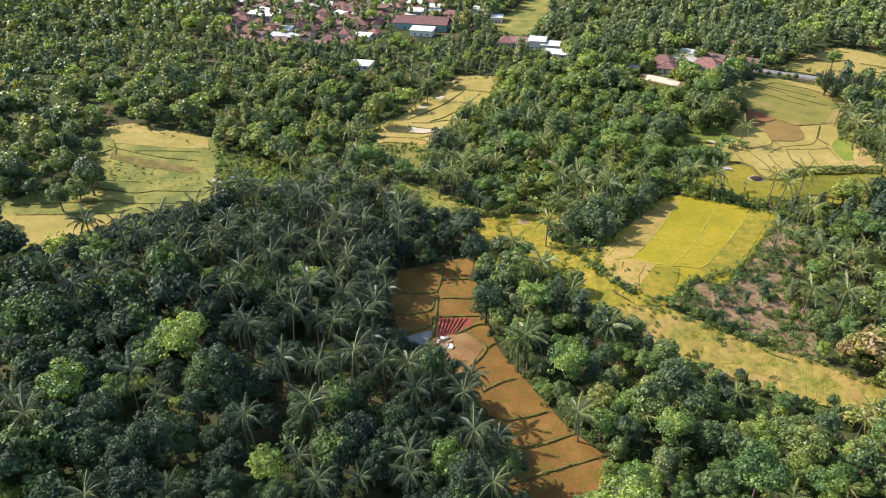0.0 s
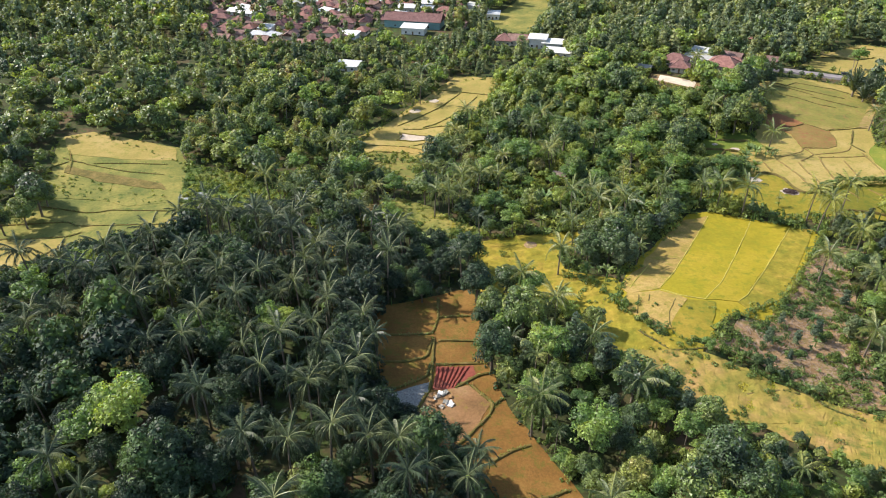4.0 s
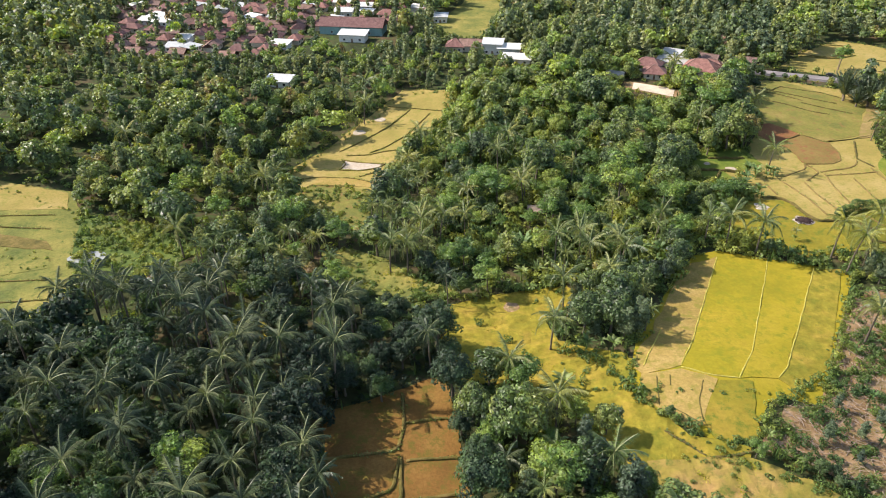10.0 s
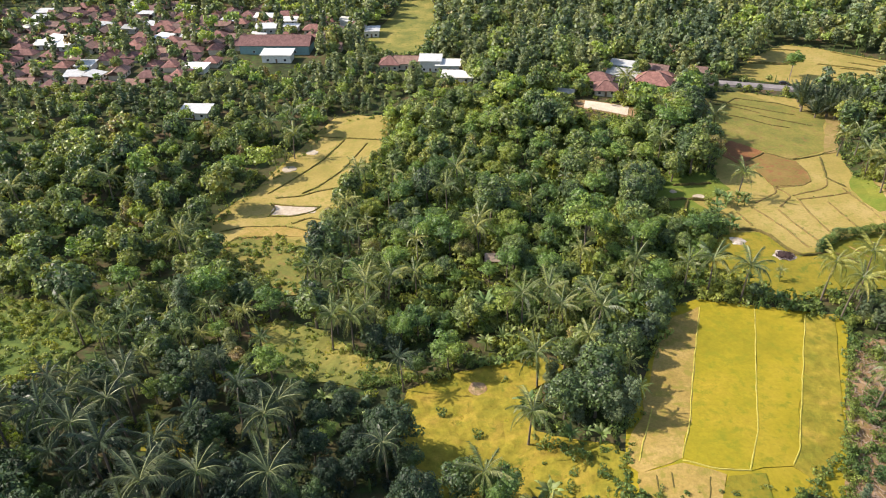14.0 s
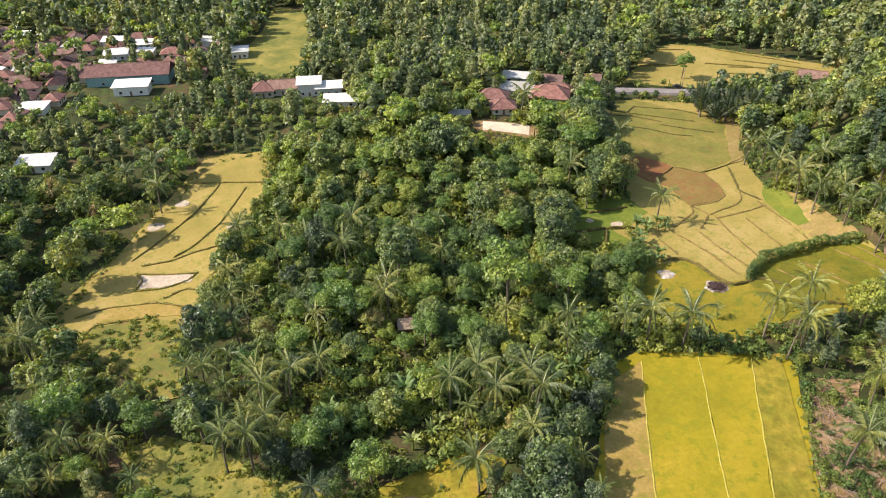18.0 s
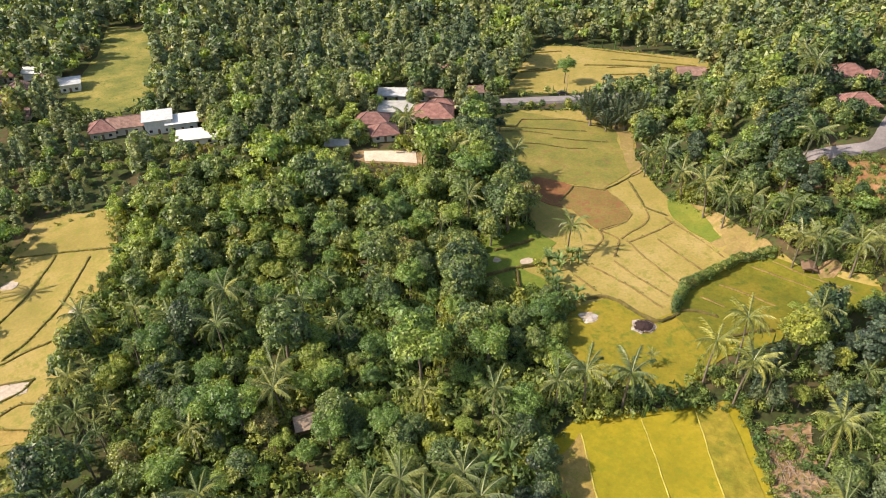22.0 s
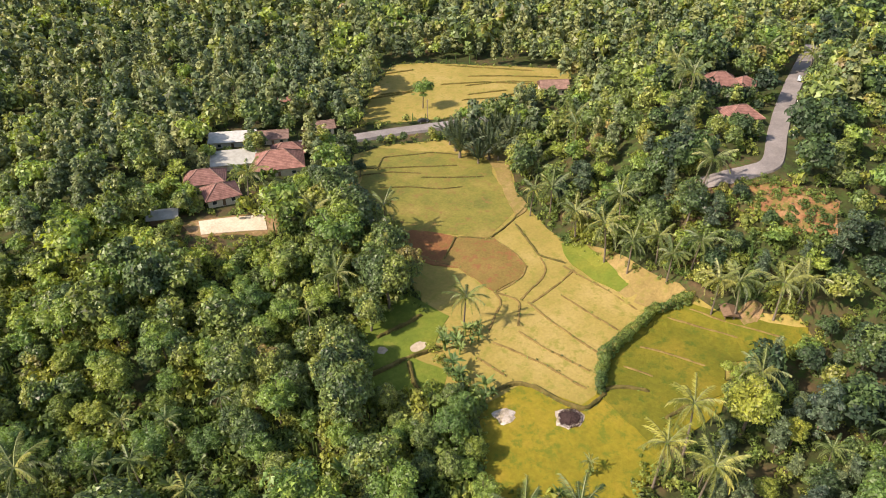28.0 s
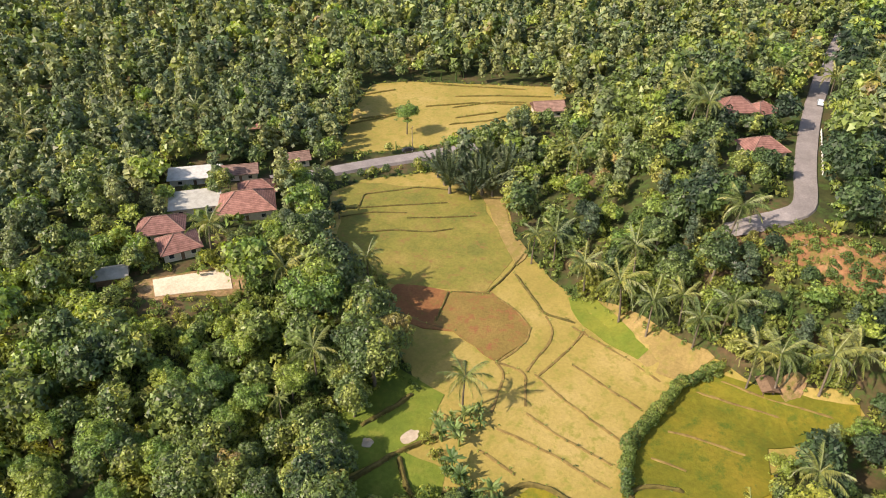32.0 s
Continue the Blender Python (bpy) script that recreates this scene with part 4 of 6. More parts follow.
def plot(name, poly, mat, label, lift, category="field", edge=0.5, hummocks=0.0):
    """One piece of farmed land: a draped sheet with thickness, laid over the ground."""
    line = wavy(poly, 2.5, edge, lift * 10)
    bm = bmesh.new()
    ring = [bm.verts.new((x, y, 0)) for x, y in line]
    f = bm.faces.new(ring)
    bmesh.ops.triangulate(bm, faces=[f])
    for _ in range(5 if hummocks else 3):
        long = [e for e in bm.edges if e.calc_length() > (2.2 if hummocks else 7)]
        if long:
            bmesh.ops.subdivide_edges(bm, edges=long, cuts=1)
            bmesh.ops.triangulate(bm, faces=bm.faces[:])
    for v in bm.verts:
        v.co.z = float(height(v.co.x, v.co.y)) + lift + 0.05 * noise.noise(v.co * 0.2)
        if hummocks:
            v.co.z += hummocks * (0.5 + noise.noise(Vector((v.co.x, v.co.y, 4.0)) * 0.28) + 0.5 * noise.noise(Vector((v.co.x, v.co.y, 9.0)) * 0.6))
    edges = [e for e in bm.edges if e.is_boundary]
    low = bmesh.ops.extrude_edge_only(bm, edges=edges)["geom"]
    for v in low:
        if isinstance(v, bmesh.types.BMVert):
            v.co.z -= 0.6
    bmesh.ops.recalc_face_normals(bm, faces=bm.faces[:])
    me = bpy.data.meshes.new(name)
    bm.to_mesh(me)
    bm.free()
    me.materials.append(mat)
    return tagged(new(name, me), label, category, kind="structure")


for name, poly, mat, label, lift in (
        ("paddy_field", STRIP, ORANGE, "dry orange-brown rice plots between dark woods", 0.14),
        ("meadow", MEADOW_A, MEADOW, "rough yellow-green grass between clumps of trees", 0.14),
        ("meadow", MEADOW_B, MEADOW, "yellow-green rough grass below a rice field", 0.17),
        ("meadow", MAIN_B, OLIVE, "rough olive grass beside ripening rice", 0.08),
        ("meadow", GLADE, GREEN, "sunlit strip of rough grass along a hedge bank", 0.14),
        ("meadow", SLOPE, PASTURE, "gently sloping tan and green rough pasture", 0.14),
        ("meadow", SLOPE_B, PASTURE, "gently sloping tan and green rough pasture", 0.20),
        ("paddy_field", MAIN, OLIVE, "olive rice field with a rounded lower end", 0.14),
        ("paddy_field", LEFT, GREEN, "pale green paddies in the shade of woods", 0.14),
        ("paddy_field", LEFT_B, GREEN, "green paddy terraces beside a small pond", 0.20),
        ("paddy_field", MID, STUBBLE, "yellow harvested terraces between two woods", 0.14),
        ("paddy_field", MID_B, STUBBLE, "yellow harvested terraces between two woods", 0.20),
        ("paddy_field", VALLEY, STUBBLE, "wide tan harvested paddies on the valley floor", 0.14),
        ("paddy_field", UPPER, STUBBLE, "golden terraces beyond the road", 0.14),
        ("paddy_field", FAR_VALLEY, GREEN, "narrow green paddy running up a far valley", 0.14),
        ("bare_bank", BANK, EARTH, "freshly cleared reddish earth bank with cut wood", 0.16),
        ("bare_bank", BANK_B, EARTH, "freshly cleared reddish earth with cut wood", 0.22),
        ("bare_bank", RED_CUT, REDEARTH, "red earth cutting below the upper road", 0.16),
        ("yard", COURT_RED, EARTH, "trodden red earth yard round a playing court", 0.14),
        ("paddy_plot", RED_PLOT, REDSOIL, "dark red hoed plot with raised beds", 0.24),
        ("paddy_plot", BROWN_A, BROWN, "bare brown plot with dark straw tufts", 0.24),
        ("paddy_plot", GREEN_A, YELLOW, "bright yellow-green ripening rice", 0.24),
        ("paddy_plot", TAN_A, OLIVE, "ochre ripening rice strip", 0.28),
        ("paddy_plot", GREEN_E, MEADOW, "rough green grass slope beside ripening rice", 0.24),
        ("paddy_plot", OLIVE_B, LOWRICE, "olive rice plot on the rounded lower end", 0.32),
        ("paddy_plot", TAN_D, TANSTRIP, "tan drying strip below palms", 0.36),
        ("path", TRODDEN, TANSTRIP, "trodden reddish path between paddies and palms", 0.38),
        ("paddy_plot", LEFT_TAN, STUBBLE, "pale tan paddy at the foot of woods", 0.28),
        ("paddy_plot", LEFT_FALLOW, BUND, "narrow brown fallow strip", 0.32),
        ("paddy_plot", LEFT_SCRUB, GREEN, "green weedy bank across paddies", 0.28),
        ("paddy_plot", LEFT_LOW, STUBBLE, "tan paddy in the shade of palms", 0.26),
        ("paddy_plot", BROWN_C, DRYTAN, "brown ploughed terrace strip", 0.32),
        ("paddy_plot", TAN_B, DRYTAN, "tan stubble strip shaded by trees", 0.24),
        ("paddy_plot", TAN_C, DRYTAN, "bare tan plot with little furrows", 0.28),
        ("paddy_plot", BARE, PALE, "pale drained mud plot", 0.28),
        ("paddy_plot", TERRACES, TERRACE, "greenish rough terraces below the road", 0.24),
        ("paddy_plot", BROWN_B, REDBROWN, "red-brown ploughed plot", 0.30),
        ("paddy_plot", ARC, ARCSOIL, "olive-brown weedy plot with a rounded end", 0.33),
        ("paddy_plot", GREEN_B, BRIGHT, "bright green seedling strip", 0.40),
        ("paddy_plot", GREEN_C, BRIGHT, "green wet paddy in tree shade", 0.24),
        ("paddy_plot", GREEN_D, BRIGHT, "green wet paddy in tree shade", 0.20),
        ("paddy_plot", LOWER, LOWRICE, "golden-olive rice on the low end of the valley", 0.26),
        ("paddy_plot", SCRUB, SCRUBSOIL, "green scrubby clearing beside paddies", 0.24),
        ("paddy_plot", SCRUB_B, MEADOW, "small grassy clearing among dark trees", 0.2),
        ("paddy_plot", MID_GREEN, TERRACE, "unmown green terrace at the lower end of stubble", 0.28),
        ("paddy_plot", OLIVE_A, WETRICE, "olive standing rice beside a clipped hedge", 0.42)):
    plot(name, poly, mat, label, lift, hummocks=0.42 if name == "meadow" and poly is not MAIN_B else 0.0)
plot("playing_court", COURT_A, COURT, "pale worn concrete playing court", 0.30, "court", 0.0)


def ribbon(name, line, half, mat, label, category, lift, camber=0.0, kind="structure"):
    """A road: a slab with a slight camber that follows the land."""
    pts = []
    for (x0, y0), (x1, y1) in zip(line, line[1:]):
        n = max(1, int(math.hypot(x1 - x0, y1 - y0) / 3))
        pts += [(x0 + (x1 - x0) * i / n, y0 + (y1 - y0) * i / n) for i in range(n)]
    pts.append(line[-1])
    for _ in range(3):
        pts = [pts[0]] + [((a[0] + 2 * b[0] + c[0]) / 4, (a[1] + 2 * b[1] + c[1]) / 4) for a, b, c in zip(pts, pts[1:], pts[2:])] + [pts[-1]]
    vs, fs = [], []
    for i, (x, y) in enumerate(pts):
        a, b = pts[max(i - 1, 0)], pts[min(i + 1, len(pts) - 1)]
        d = math.hypot(b[0] - a[0], b[1] - a[1]) or 1
        nx, ny = -(b[1] - a[1]) / d, (b[0] - a[0]) / d
        zc = float(height(x, y)) + lift
        for s, dz in ((-1.25, -lift - 0.6), (-1, 0), (0, camber), (1, 0), (1.25, -lift - 0.6)):
            w = half * s + 0.12 * noise.noise((x * 0.3, y * 0.3, s))
            vs.append((x + nx * w, y + ny * w, zc + dz))
    for i in range(len(pts) - 1):
        for k in range(4):
            fs.append((i * 5 + k, i * 5 + k + 1, (i + 1) * 5 + k + 1, (i + 1) * 5 + k))
    return tagged(new(name, mesh_of(name, vs, fs, mat, False)), label, category, kind=kind)


ribbon("road", ROAD_A, 2.6, ROAD, "narrow pale asphalt road on a low embankment", "road", 1.0, 0.06)
ribbon("road", ROAD_B, 2.6, ROAD, "grey asphalt road along the wooded hill", "road", 0.5, 0.06)


def bund(line, wide, tall, mat, label, lift=0.2):
    """An earth dyke between paddies, uneven in width and height."""
    pts = []
    for (x0, y0), (x1, y1) in zip(line, line[1:]):
        n = max(1, int(math.hypot(x1 - x0, y1 - y0) / 0.9))
        pts += [(x0 + (x1 - x0) * i / n, y0 + (y1 - y0) * i / n) for i in range(n)]
    pts.append(line[-1])
    for _ in range(4):
        pts = [pts[0]] + [((a[0] + 2 * b[0] + c[0]) / 4, (a[1] + 2 * b[1] + c[1]) / 4) for a, b, c in zip(pts, pts[1:], pts[2:])] + [pts[-1]]
    vs, fs = [], []
    for i, (x, y) in enumerate(pts):
        a, b = pts[max(i - 1, 0)], pts[min(i + 1, len(pts) - 1)]
        d = math.hypot(b[0] - a[0], b[1] - a[1]) or 1
        nx, ny = -(b[1] - a[1]) / d, (b[0] - a[0]) / d
        j = noise.noise((x * 0.5, y * 0.5, 3.0))
        h = tall * (1 + 0.6 * j) * (0.3 if i in (0, len(pts) - 1) else 1)
        w = wide * (1 + 0.4 * noise.noise((x * 0.7, y * 0.7, 9.0)))
        off = 0.22 * noise.noise((x * 0.25, y * 0.25, 5.0))
        zc = float(height(x, y)) + lift
        for s, dz in ((-1, -0.3), (-0.55, h * 0.75), (0.0, h), (0.55, h * 0.75), (1, -0.3)):
            vs.append((x + nx * (w * s + off), y + ny * (w * s + off), zc + dz + 0.08 * noise.noise((x * 2, y * 2, s))))
    for i in range(len(pts) - 1):
        for k in range(4):
            fs.append((i * 5 + k, i * 5 + k + 1, (i + 1) * 5 + k + 1, (i + 1) * 5 + k))
    return tagged(new("paddy_bund", mesh_of("paddy_bund", vs, fs, mat)), label, "bund", "dykes between the paddies", "structure")


for lines, wide, tall, mat, label in (
        (BUNDS_STRIP, 0.5, 0.4, BUND, "dark grassy earth dyke between dry rice plots"),
        (BUNDS_MAIN, 0.24, 0.18, BUNDPALE, "pale trodden dyke between rice strips"),
        (BUNDS_MID, 0.4, 0.36, BUND, "uneven grassy dyke between harvested terraces"),
        (BUNDS_VALLEY, 0.4, 0.34, DARKBUND, "low brown earth dyke across stubble"),
        (BUNDS_OLIVE, 0.4, 0.2, SOFTBUND, "low grassy dyke across olive rice"),
        (FURROWS, 0.22, 0.14, DARKBUND, "small earth bank round a bare plot"),
        (DITCH, 0.45, 0.3, DARKBUND, "dark grown-over bank along a ditch"),
        (BUNDS_VALLEY_B, 0.46, 0.14, SOFTBUND, "low brown earth dyke across stubble"),
        (BUNDS_EDGE, 0.6, 0.8, DARKBUND, "grown-over terrace edge above wet rice"),
        (BUNDS_UPPER, 0.45, 0.45, BUND, "grassy terrace edge beyond the road"),
        (BUNDS_LEFT, 0.4, 0.3, BUND, "grassy dyke between green paddies")):
    for line in lines:
        bund(line, wide, tall, mat, label, 0.42 if lines is BUNDS_OLIVE else 0.2)


# ---- plants ----
rng = random.Random(11)
nrg = np.random.RandomState(5)


def leaf_cards(centres, normals, size, rnd, slim=0.55, loose=0.32):
    """Small leaf sprays, one pointed blade each, facing roughly along their normals."""
    n = len(centres)
    nm = normals + rnd.normal(0, loose, (n, 3))
    nm /= np.linalg.norm(nm, axis=1)[:, None]
    u = np.cross(nm, rnd.normal(0, 1, (n, 3)))
    u /= np.linalg.norm(u, axis=1)[:, None] + 1e-6
    w = np.cross(nm, u)
    s = size * rnd.uniform(0.55, 1.45, (n, 1))
    v = np.stack([centres + u * s * 1.2, centres - u * s * 0.8 + w * s * slim * 1.3, centres - u * s * 0.8 - w * s * slim * 1.3], 1).reshape(-1, 3)
    return v, np.arange(3 * n).reshape(n, 3)


ICO = bmesh.new()
bmesh.ops.create_icosphere(ICO, subdivisions=1, radius=1.0)
ICO_V = np.array([tuple(q.co) for q in ICO.verts])
ICO_F = np.array([[q.index for q in f.verts] for f in ICO.faces])
ICO.free()


def blob_crown(blobs, count, size, rnd, up=0.25, fill=0.86, slim=0.6, loose=0.42, core=0.7, cores=6):
    """Leaf sprays over a heap of uneven lumps (x, y, z, r, flatness), with the shaded inner mass of twigs behind them."""
    b = np.array(blobs, float)
    share = b[:, 3] ** 2
    many = count * 3
    pick = rnd.choice(len(b), many, p=share / share.sum())
    d = rnd.normal(0, 1, (many, 3))
    d[:, 2] = np.abs(d[:, 2]) * 1.0 + d[:, 2] * 0.35
    d /= np.linalg.norm(d, axis=1)[:, None]
    r = b[pick, 3:4] * (fill + (1 - fill) * rnd.uniform(-1, 1.6, (many, 1)))
    off = d * r
    off[:, 2] *= b[pick, 4]
    at = b[pick, :3] + off
    buried = np.zeros(many, bool)
    for x, y, z, q, flat in b:
        buried |= ((at[:, 0] - x) ** 2 + (at[:, 1] - y) ** 2 + ((at[:, 2] - z) / flat) ** 2) < (0.74 * q) ** 2
    sel = np.concatenate([np.nonzero(~buried)[0], np.nonzero(buried)[0]])[:count]
    nrm = d[sel]
    nrm[:, 2] += up
    v, f = leaf_cards(at[sel], nrm, size, rnd, slim, loose)
    vs, fs, o = [v], [f], len(v)
    if core:
        for x, y, z, q, flat in b[np.argsort(-b[:, 3])][:cores]:
            vs.append(ICO_V * (q * core, q * core, q * core * flat) + (x, y, z))
            fs.append(ICO_F + o)
            o += len(ICO_V)
    return np.concatenate(vs), np.concatenate(fs)


def lumps(kind, rnd):
    """The lumps of a crown by habit, for a tree of about its usual size, the ground at 0."""
    out = []
    if kind in ("round", "dark", "bright"):
        for i in range(4):
            a = 1.57 * i + rnd.uniform(-0.5, 0.5)
            out.append((1.2 * math.cos(a), 1.2 * math.sin(a), 5.6 + 0.9 * (i % 2) + rnd.uniform(-0.4, 0.4), rnd.uniform(2.0, 2.5), 1.0))
        for i in range(22):
            a, h = i * 2.4 + rnd.uniform(-0.4, 0.4), (i + 0.5) / 22
            q = 3.1 * math.sqrt(max(0.05, 1 - (1.25 * h - 0.25) ** 2)) * rnd.uniform(0.8, 1.05)
            out.append((q * math.cos(a), q * math.sin(a), 4.2 + 5.0 * h + rnd.uniform(-0.4, 0.5), rnd.uniform(0.55, 1.25), rnd.uniform(0.7, 1.0)))
    elif kind == "feathery":
        for i in range(3):
            a = 2.09 * i + rnd.uniform(-0.5, 0.5)
            out.append((1.7 * math.cos(a), 1.7 * math.sin(a), 7.0 + rnd.uniform(-0.5, 0.8), rnd.uniform(2.0, 2.6), 0.62))
        for i in range(24):
            a, h = i * 2.4 + rnd.uniform(-0.5, 0.5), rnd.uniform(0, 1)
            q = 4.5 * math.sqrt(rnd.uniform(0.08, 1)) * (1 - 0.5 * h)
            out.append((q * math.cos(a), q * math.sin(a), 5.4 + 4.6 * h, rnd.uniform(0.6, 1.5), rnd.uniform(0.4, 0.65)))
    elif kind == "slender":
        for i in range(4):
            out.append((rnd.uniform(-0.6, 0.6), rnd.uniform(-0.6, 0.6), 4.4 + 2.0 * i, 1.9 - 0.28 * i, 1.0))
        for i in range(18):
            a, h = i * 2.4 + rnd.uniform(-0.5, 0.5), i / 17
            q = 2.6 * (1 - 0.6 * h) * rnd.uniform(0.5, 1.0)
            out.append((q * math.cos(a), q * math.sin(a), 3.2 + 8.2 * h + rnd.uniform(-0.6, 0.6), rnd.uniform(0.6, 1.25), 0.9))
    else:
        for i in range(8):
            a = rnd.uniform(0, 6.28)
            q = rnd.uniform(0, 1.3)
            out.append((q * math.cos(a), q * math.sin(a), rnd.uniform(0.4, 1.5), rnd.uniform(0.45, 1.0), 0.85))
    return out


def limbs(blobs, thick, fork, rnd, n=5):
    top = max(blobs, key=lambda q: q[2])
    pts = [(0, 0, -0.6), (0.08, 0.05, fork * 0.5), (0.2, -0.1, fork), (top[0] * 0.5, top[1] * 0.5, (fork + top[2]) / 2), (top[0], top[1], top[2])]
    pieces = [tube(pts, [thick * 1.3, thick, thick * 0.8, thick * 0.45, thick * 0.1], 7)]
    for q in rnd.permutation(len(blobs))[:n]:
        b = blobs[q]
        z0 = fork * rnd.uniform(0.7, 1.1)
        mid = (b[0] * 0.5, b[1] * 0.5, (z0 + b[2]) / 2 + 0.3)
        pieces.append(tube([(0.1, 0, z0), mid, (b[0], b[1], b[2])], [thick * 0.5, thick * 0.3, thick * 0.08], 5))
    return join(pieces)


HABITS = {"round": (LEAVES, 2300, 0.205, 0.24, 3.6, "round_crowned_tree", "dense green round-crowned broadleaf tree"),
          # The round tree again, with shade painted into its leaf colour.
          "dark": (SHADELEAF, 2500, 0.165, 0.26, 3.6, "dark_leaved_tree", "dense glossy-leaved broadleaf tree, shade put into its leaf colour"),
          "bright": (YELLOWLEAF, 2700, 0.19, 0.22, 3.6, "yellow_green_tree", "bushy bright yellow-green broadleaf tree in full sun"),
          "feathery": (FEATHER, 2500, 0.18, 0.18, 5.2, "feathery_tree", "bright green feathery-leaved spreading tree"),
          "slender": (SLENDER, 1800, 0.2, 0.16, 4.0, "slender_tree", "tall slender tree with a narrow crown, some haze put into its grey-green")}


def tree_proto(habit, seed):
    rnd = np.random.RandomState(seed)
    mat, count, size, thick, fork, name, label = HABITS[habit]
    b = lumps(habit, rnd)
    v, f = blob_crown(b, count, size, rnd)
    tv, tf = limbs(b, thick, fork, rnd)
    crown, trunk = mesh_of("crown", v, f, mat), mesh_of("trunk", tv, tf, BARK, True)
    return name, label, (("trunk", trunk), ("crown", crown))


def frond_mesh(length, droop, seed, pairs=22, blade=0.8, hang=0.55):
    """One feather leaf: an arching midrib with narrow hanging blades along both sides."""
    rnd = np.random.RandomState(seed)
    vs, fs = [], []

    def spine(t):
        return np.array([length * (t - 0.20 * droop * t * t), 0, length * (0.30 * t - droop * t ** 2.3 * 0.66)])

    prev = None
    for i in range(7):
        t = i / 6
        p, w = spine(t), 0.06 * (1 - t) + 0.025
        ring = [len(vs), len(vs) + 1]
        vs += [p + (0, w, 0.02), p - (0, w, -0.02)]
        if prev:
            fs.append((prev[0], prev[1], ring[1], ring[0]))
        prev = ring
    wide = 0.52 * length * 0.88 / pairs
    for i in range(pairs):
        t = 0.12 + 0.88 * i / (pairs - 1)
        p = spine(t)
        for side in (1, -1):
            if rnd.uniform() < 0.06:
                continue
            long = blade * math.sin(math.pi * min(1, 0.22 + 0.64 * t)) * rnd.uniform(0.75, 1.2)
            tip = p + np.array([long * rnd.uniform(0.4, 0.75), side * long * rnd.uniform(0.6, 0.85), -long * (hang + rnd.uniform(-0.3, 0.35))])
            k = len(vs)
            vs += [p + (-wide, 0, 0), p + (wide, 0, 0), tip]
            fs += [(k, k + 1, k + 2)]
    return vs, fs


def frond_of(verts, faces, leaf, rib):
    """A frond with its midrib in a paler tone."""
    me = mesh_of("frond", verts, faces, leaf)
    me.materials.append(rib)
    for q in me.polygons:
        q.material_index = int(len(q.vertices) == 4)
    return me


FRONDS = [frond_of(*frond_mesh(5.5, d, s, 30, 1.0, 0.85), FROND, RIB) for s, d in enumerate((0.4, 0.65, 0.9, 1.15, 1.4))]
# The palm's fronds once more, darkened in colour for the wood's shade.
SHADE_FRONDS = [frond_of(*frond_mesh(5.2, d, s, 30, 1.0, 0.85), SHADEFROND, RIB) for s, d in enumerate((0.4, 0.65, 0.9, 1.15, 1.4))]
NIPA_FRONDS = [mesh_of("frond", *frond_mesh(6.2, d, 20 + s, 24, 0.85), NIPALEAF) for s, d in enumerate((0.15, 0.3, 0.55))]


def palm_trunk(tall, lean, seed):
    rnd = np.random.RandomState(seed)
    a = rnd.uniform(0, 6.28)
    pts, radii = [], []
    for i in range(8):
        t = i / 7
        o = lean * t * t
        pts.append((o * math.cos(a), o * math.sin(a), -0.6 + (tall + 0.6) * t))
        radii.append(0.24 - 0.10 * t + (0.1 if i == 0 else 0))
    v, f = tube(pts, radii, 8)
    return mesh_of("trunk", v, f, BARK, True), pts[-1]


def nuts_mesh(seed):
    bm = bmesh.new()
    bmesh.ops.create_icosphere(bm, subdivisions=2, radius=0.36)
    for v in bm.verts:
        v.co *= 1 + 0.45 * noise.noise(v.co * 6 + Vector((seed, 0, 0)))
        v.co.z -= 0.25
    me = bpy.data.meshes.new("coconut")
    bm.to_mesh(me)
    bm.free()
    me.materials.append(FEATHER)
    return me


def palm_proto(seed, tall, lean, count, leaves, label):
    """A coconut palm with its trunk, nuts and every frond."""
    r = random.Random(seed)
    ob = thing("coconut_palm", 0, 0, 0, 0, label, "palm tree", "coconut palms")
    trunk, top = palm_trunk(tall, lean, seed)
    part("trunk", trunk, BARK, ob)
    nut = part("coconut", nuts_mesh(seed), FEATHER, ob, "green coconut bunch")
    nut.matrix_basis = Matrix.Translation(top)
    for i in range(count):
        t = i / (count - 1)
        f = part("frond", leaves[min(4, int(t * 5))], FROND, ob)
        s = r.uniform(0.85, 1.1)
        f.matrix_basis = Matrix.Translation(top) @ pose(0, 0, 0.0, r.uniform(-12, 12), -46 + 66 * t + r.uniform(-8, 8), i * 137.5 + r.uniform(-10, 10)).to_4x4() @ Matrix.Scale(s, 4)
    return ob


def joined_palm(seed, tall, count, leaf, lean=0.8):
    """Trunk and one crown mesh of a farther palm."""
    r = random.Random(seed)
    trunk, top = palm_trunk(tall, lean, seed)
    vs, fs = [], []
    for i in range(count):
        t = i / (count - 1)
        v, f = frond_mesh(5.1, 0.4 + t, seed * 31 + i, 17, 1.0, 0.8)
        m = Matrix.Translation(top) @ pose(0, 0, 0, r.uniform(-12, 12), -44 + 62 * t, i * 137.5) @ Matrix.Scale(r.uniform(0.85, 1.1), 4)
        o = len(vs)
        vs += [m @ Vector(map(float, p)) for p in v]
        fs += [tuple(k + o for k in q) for q in f]
    return ("trunk", trunk), ("crown", mesh_of("crown", vs, fs, leaf))


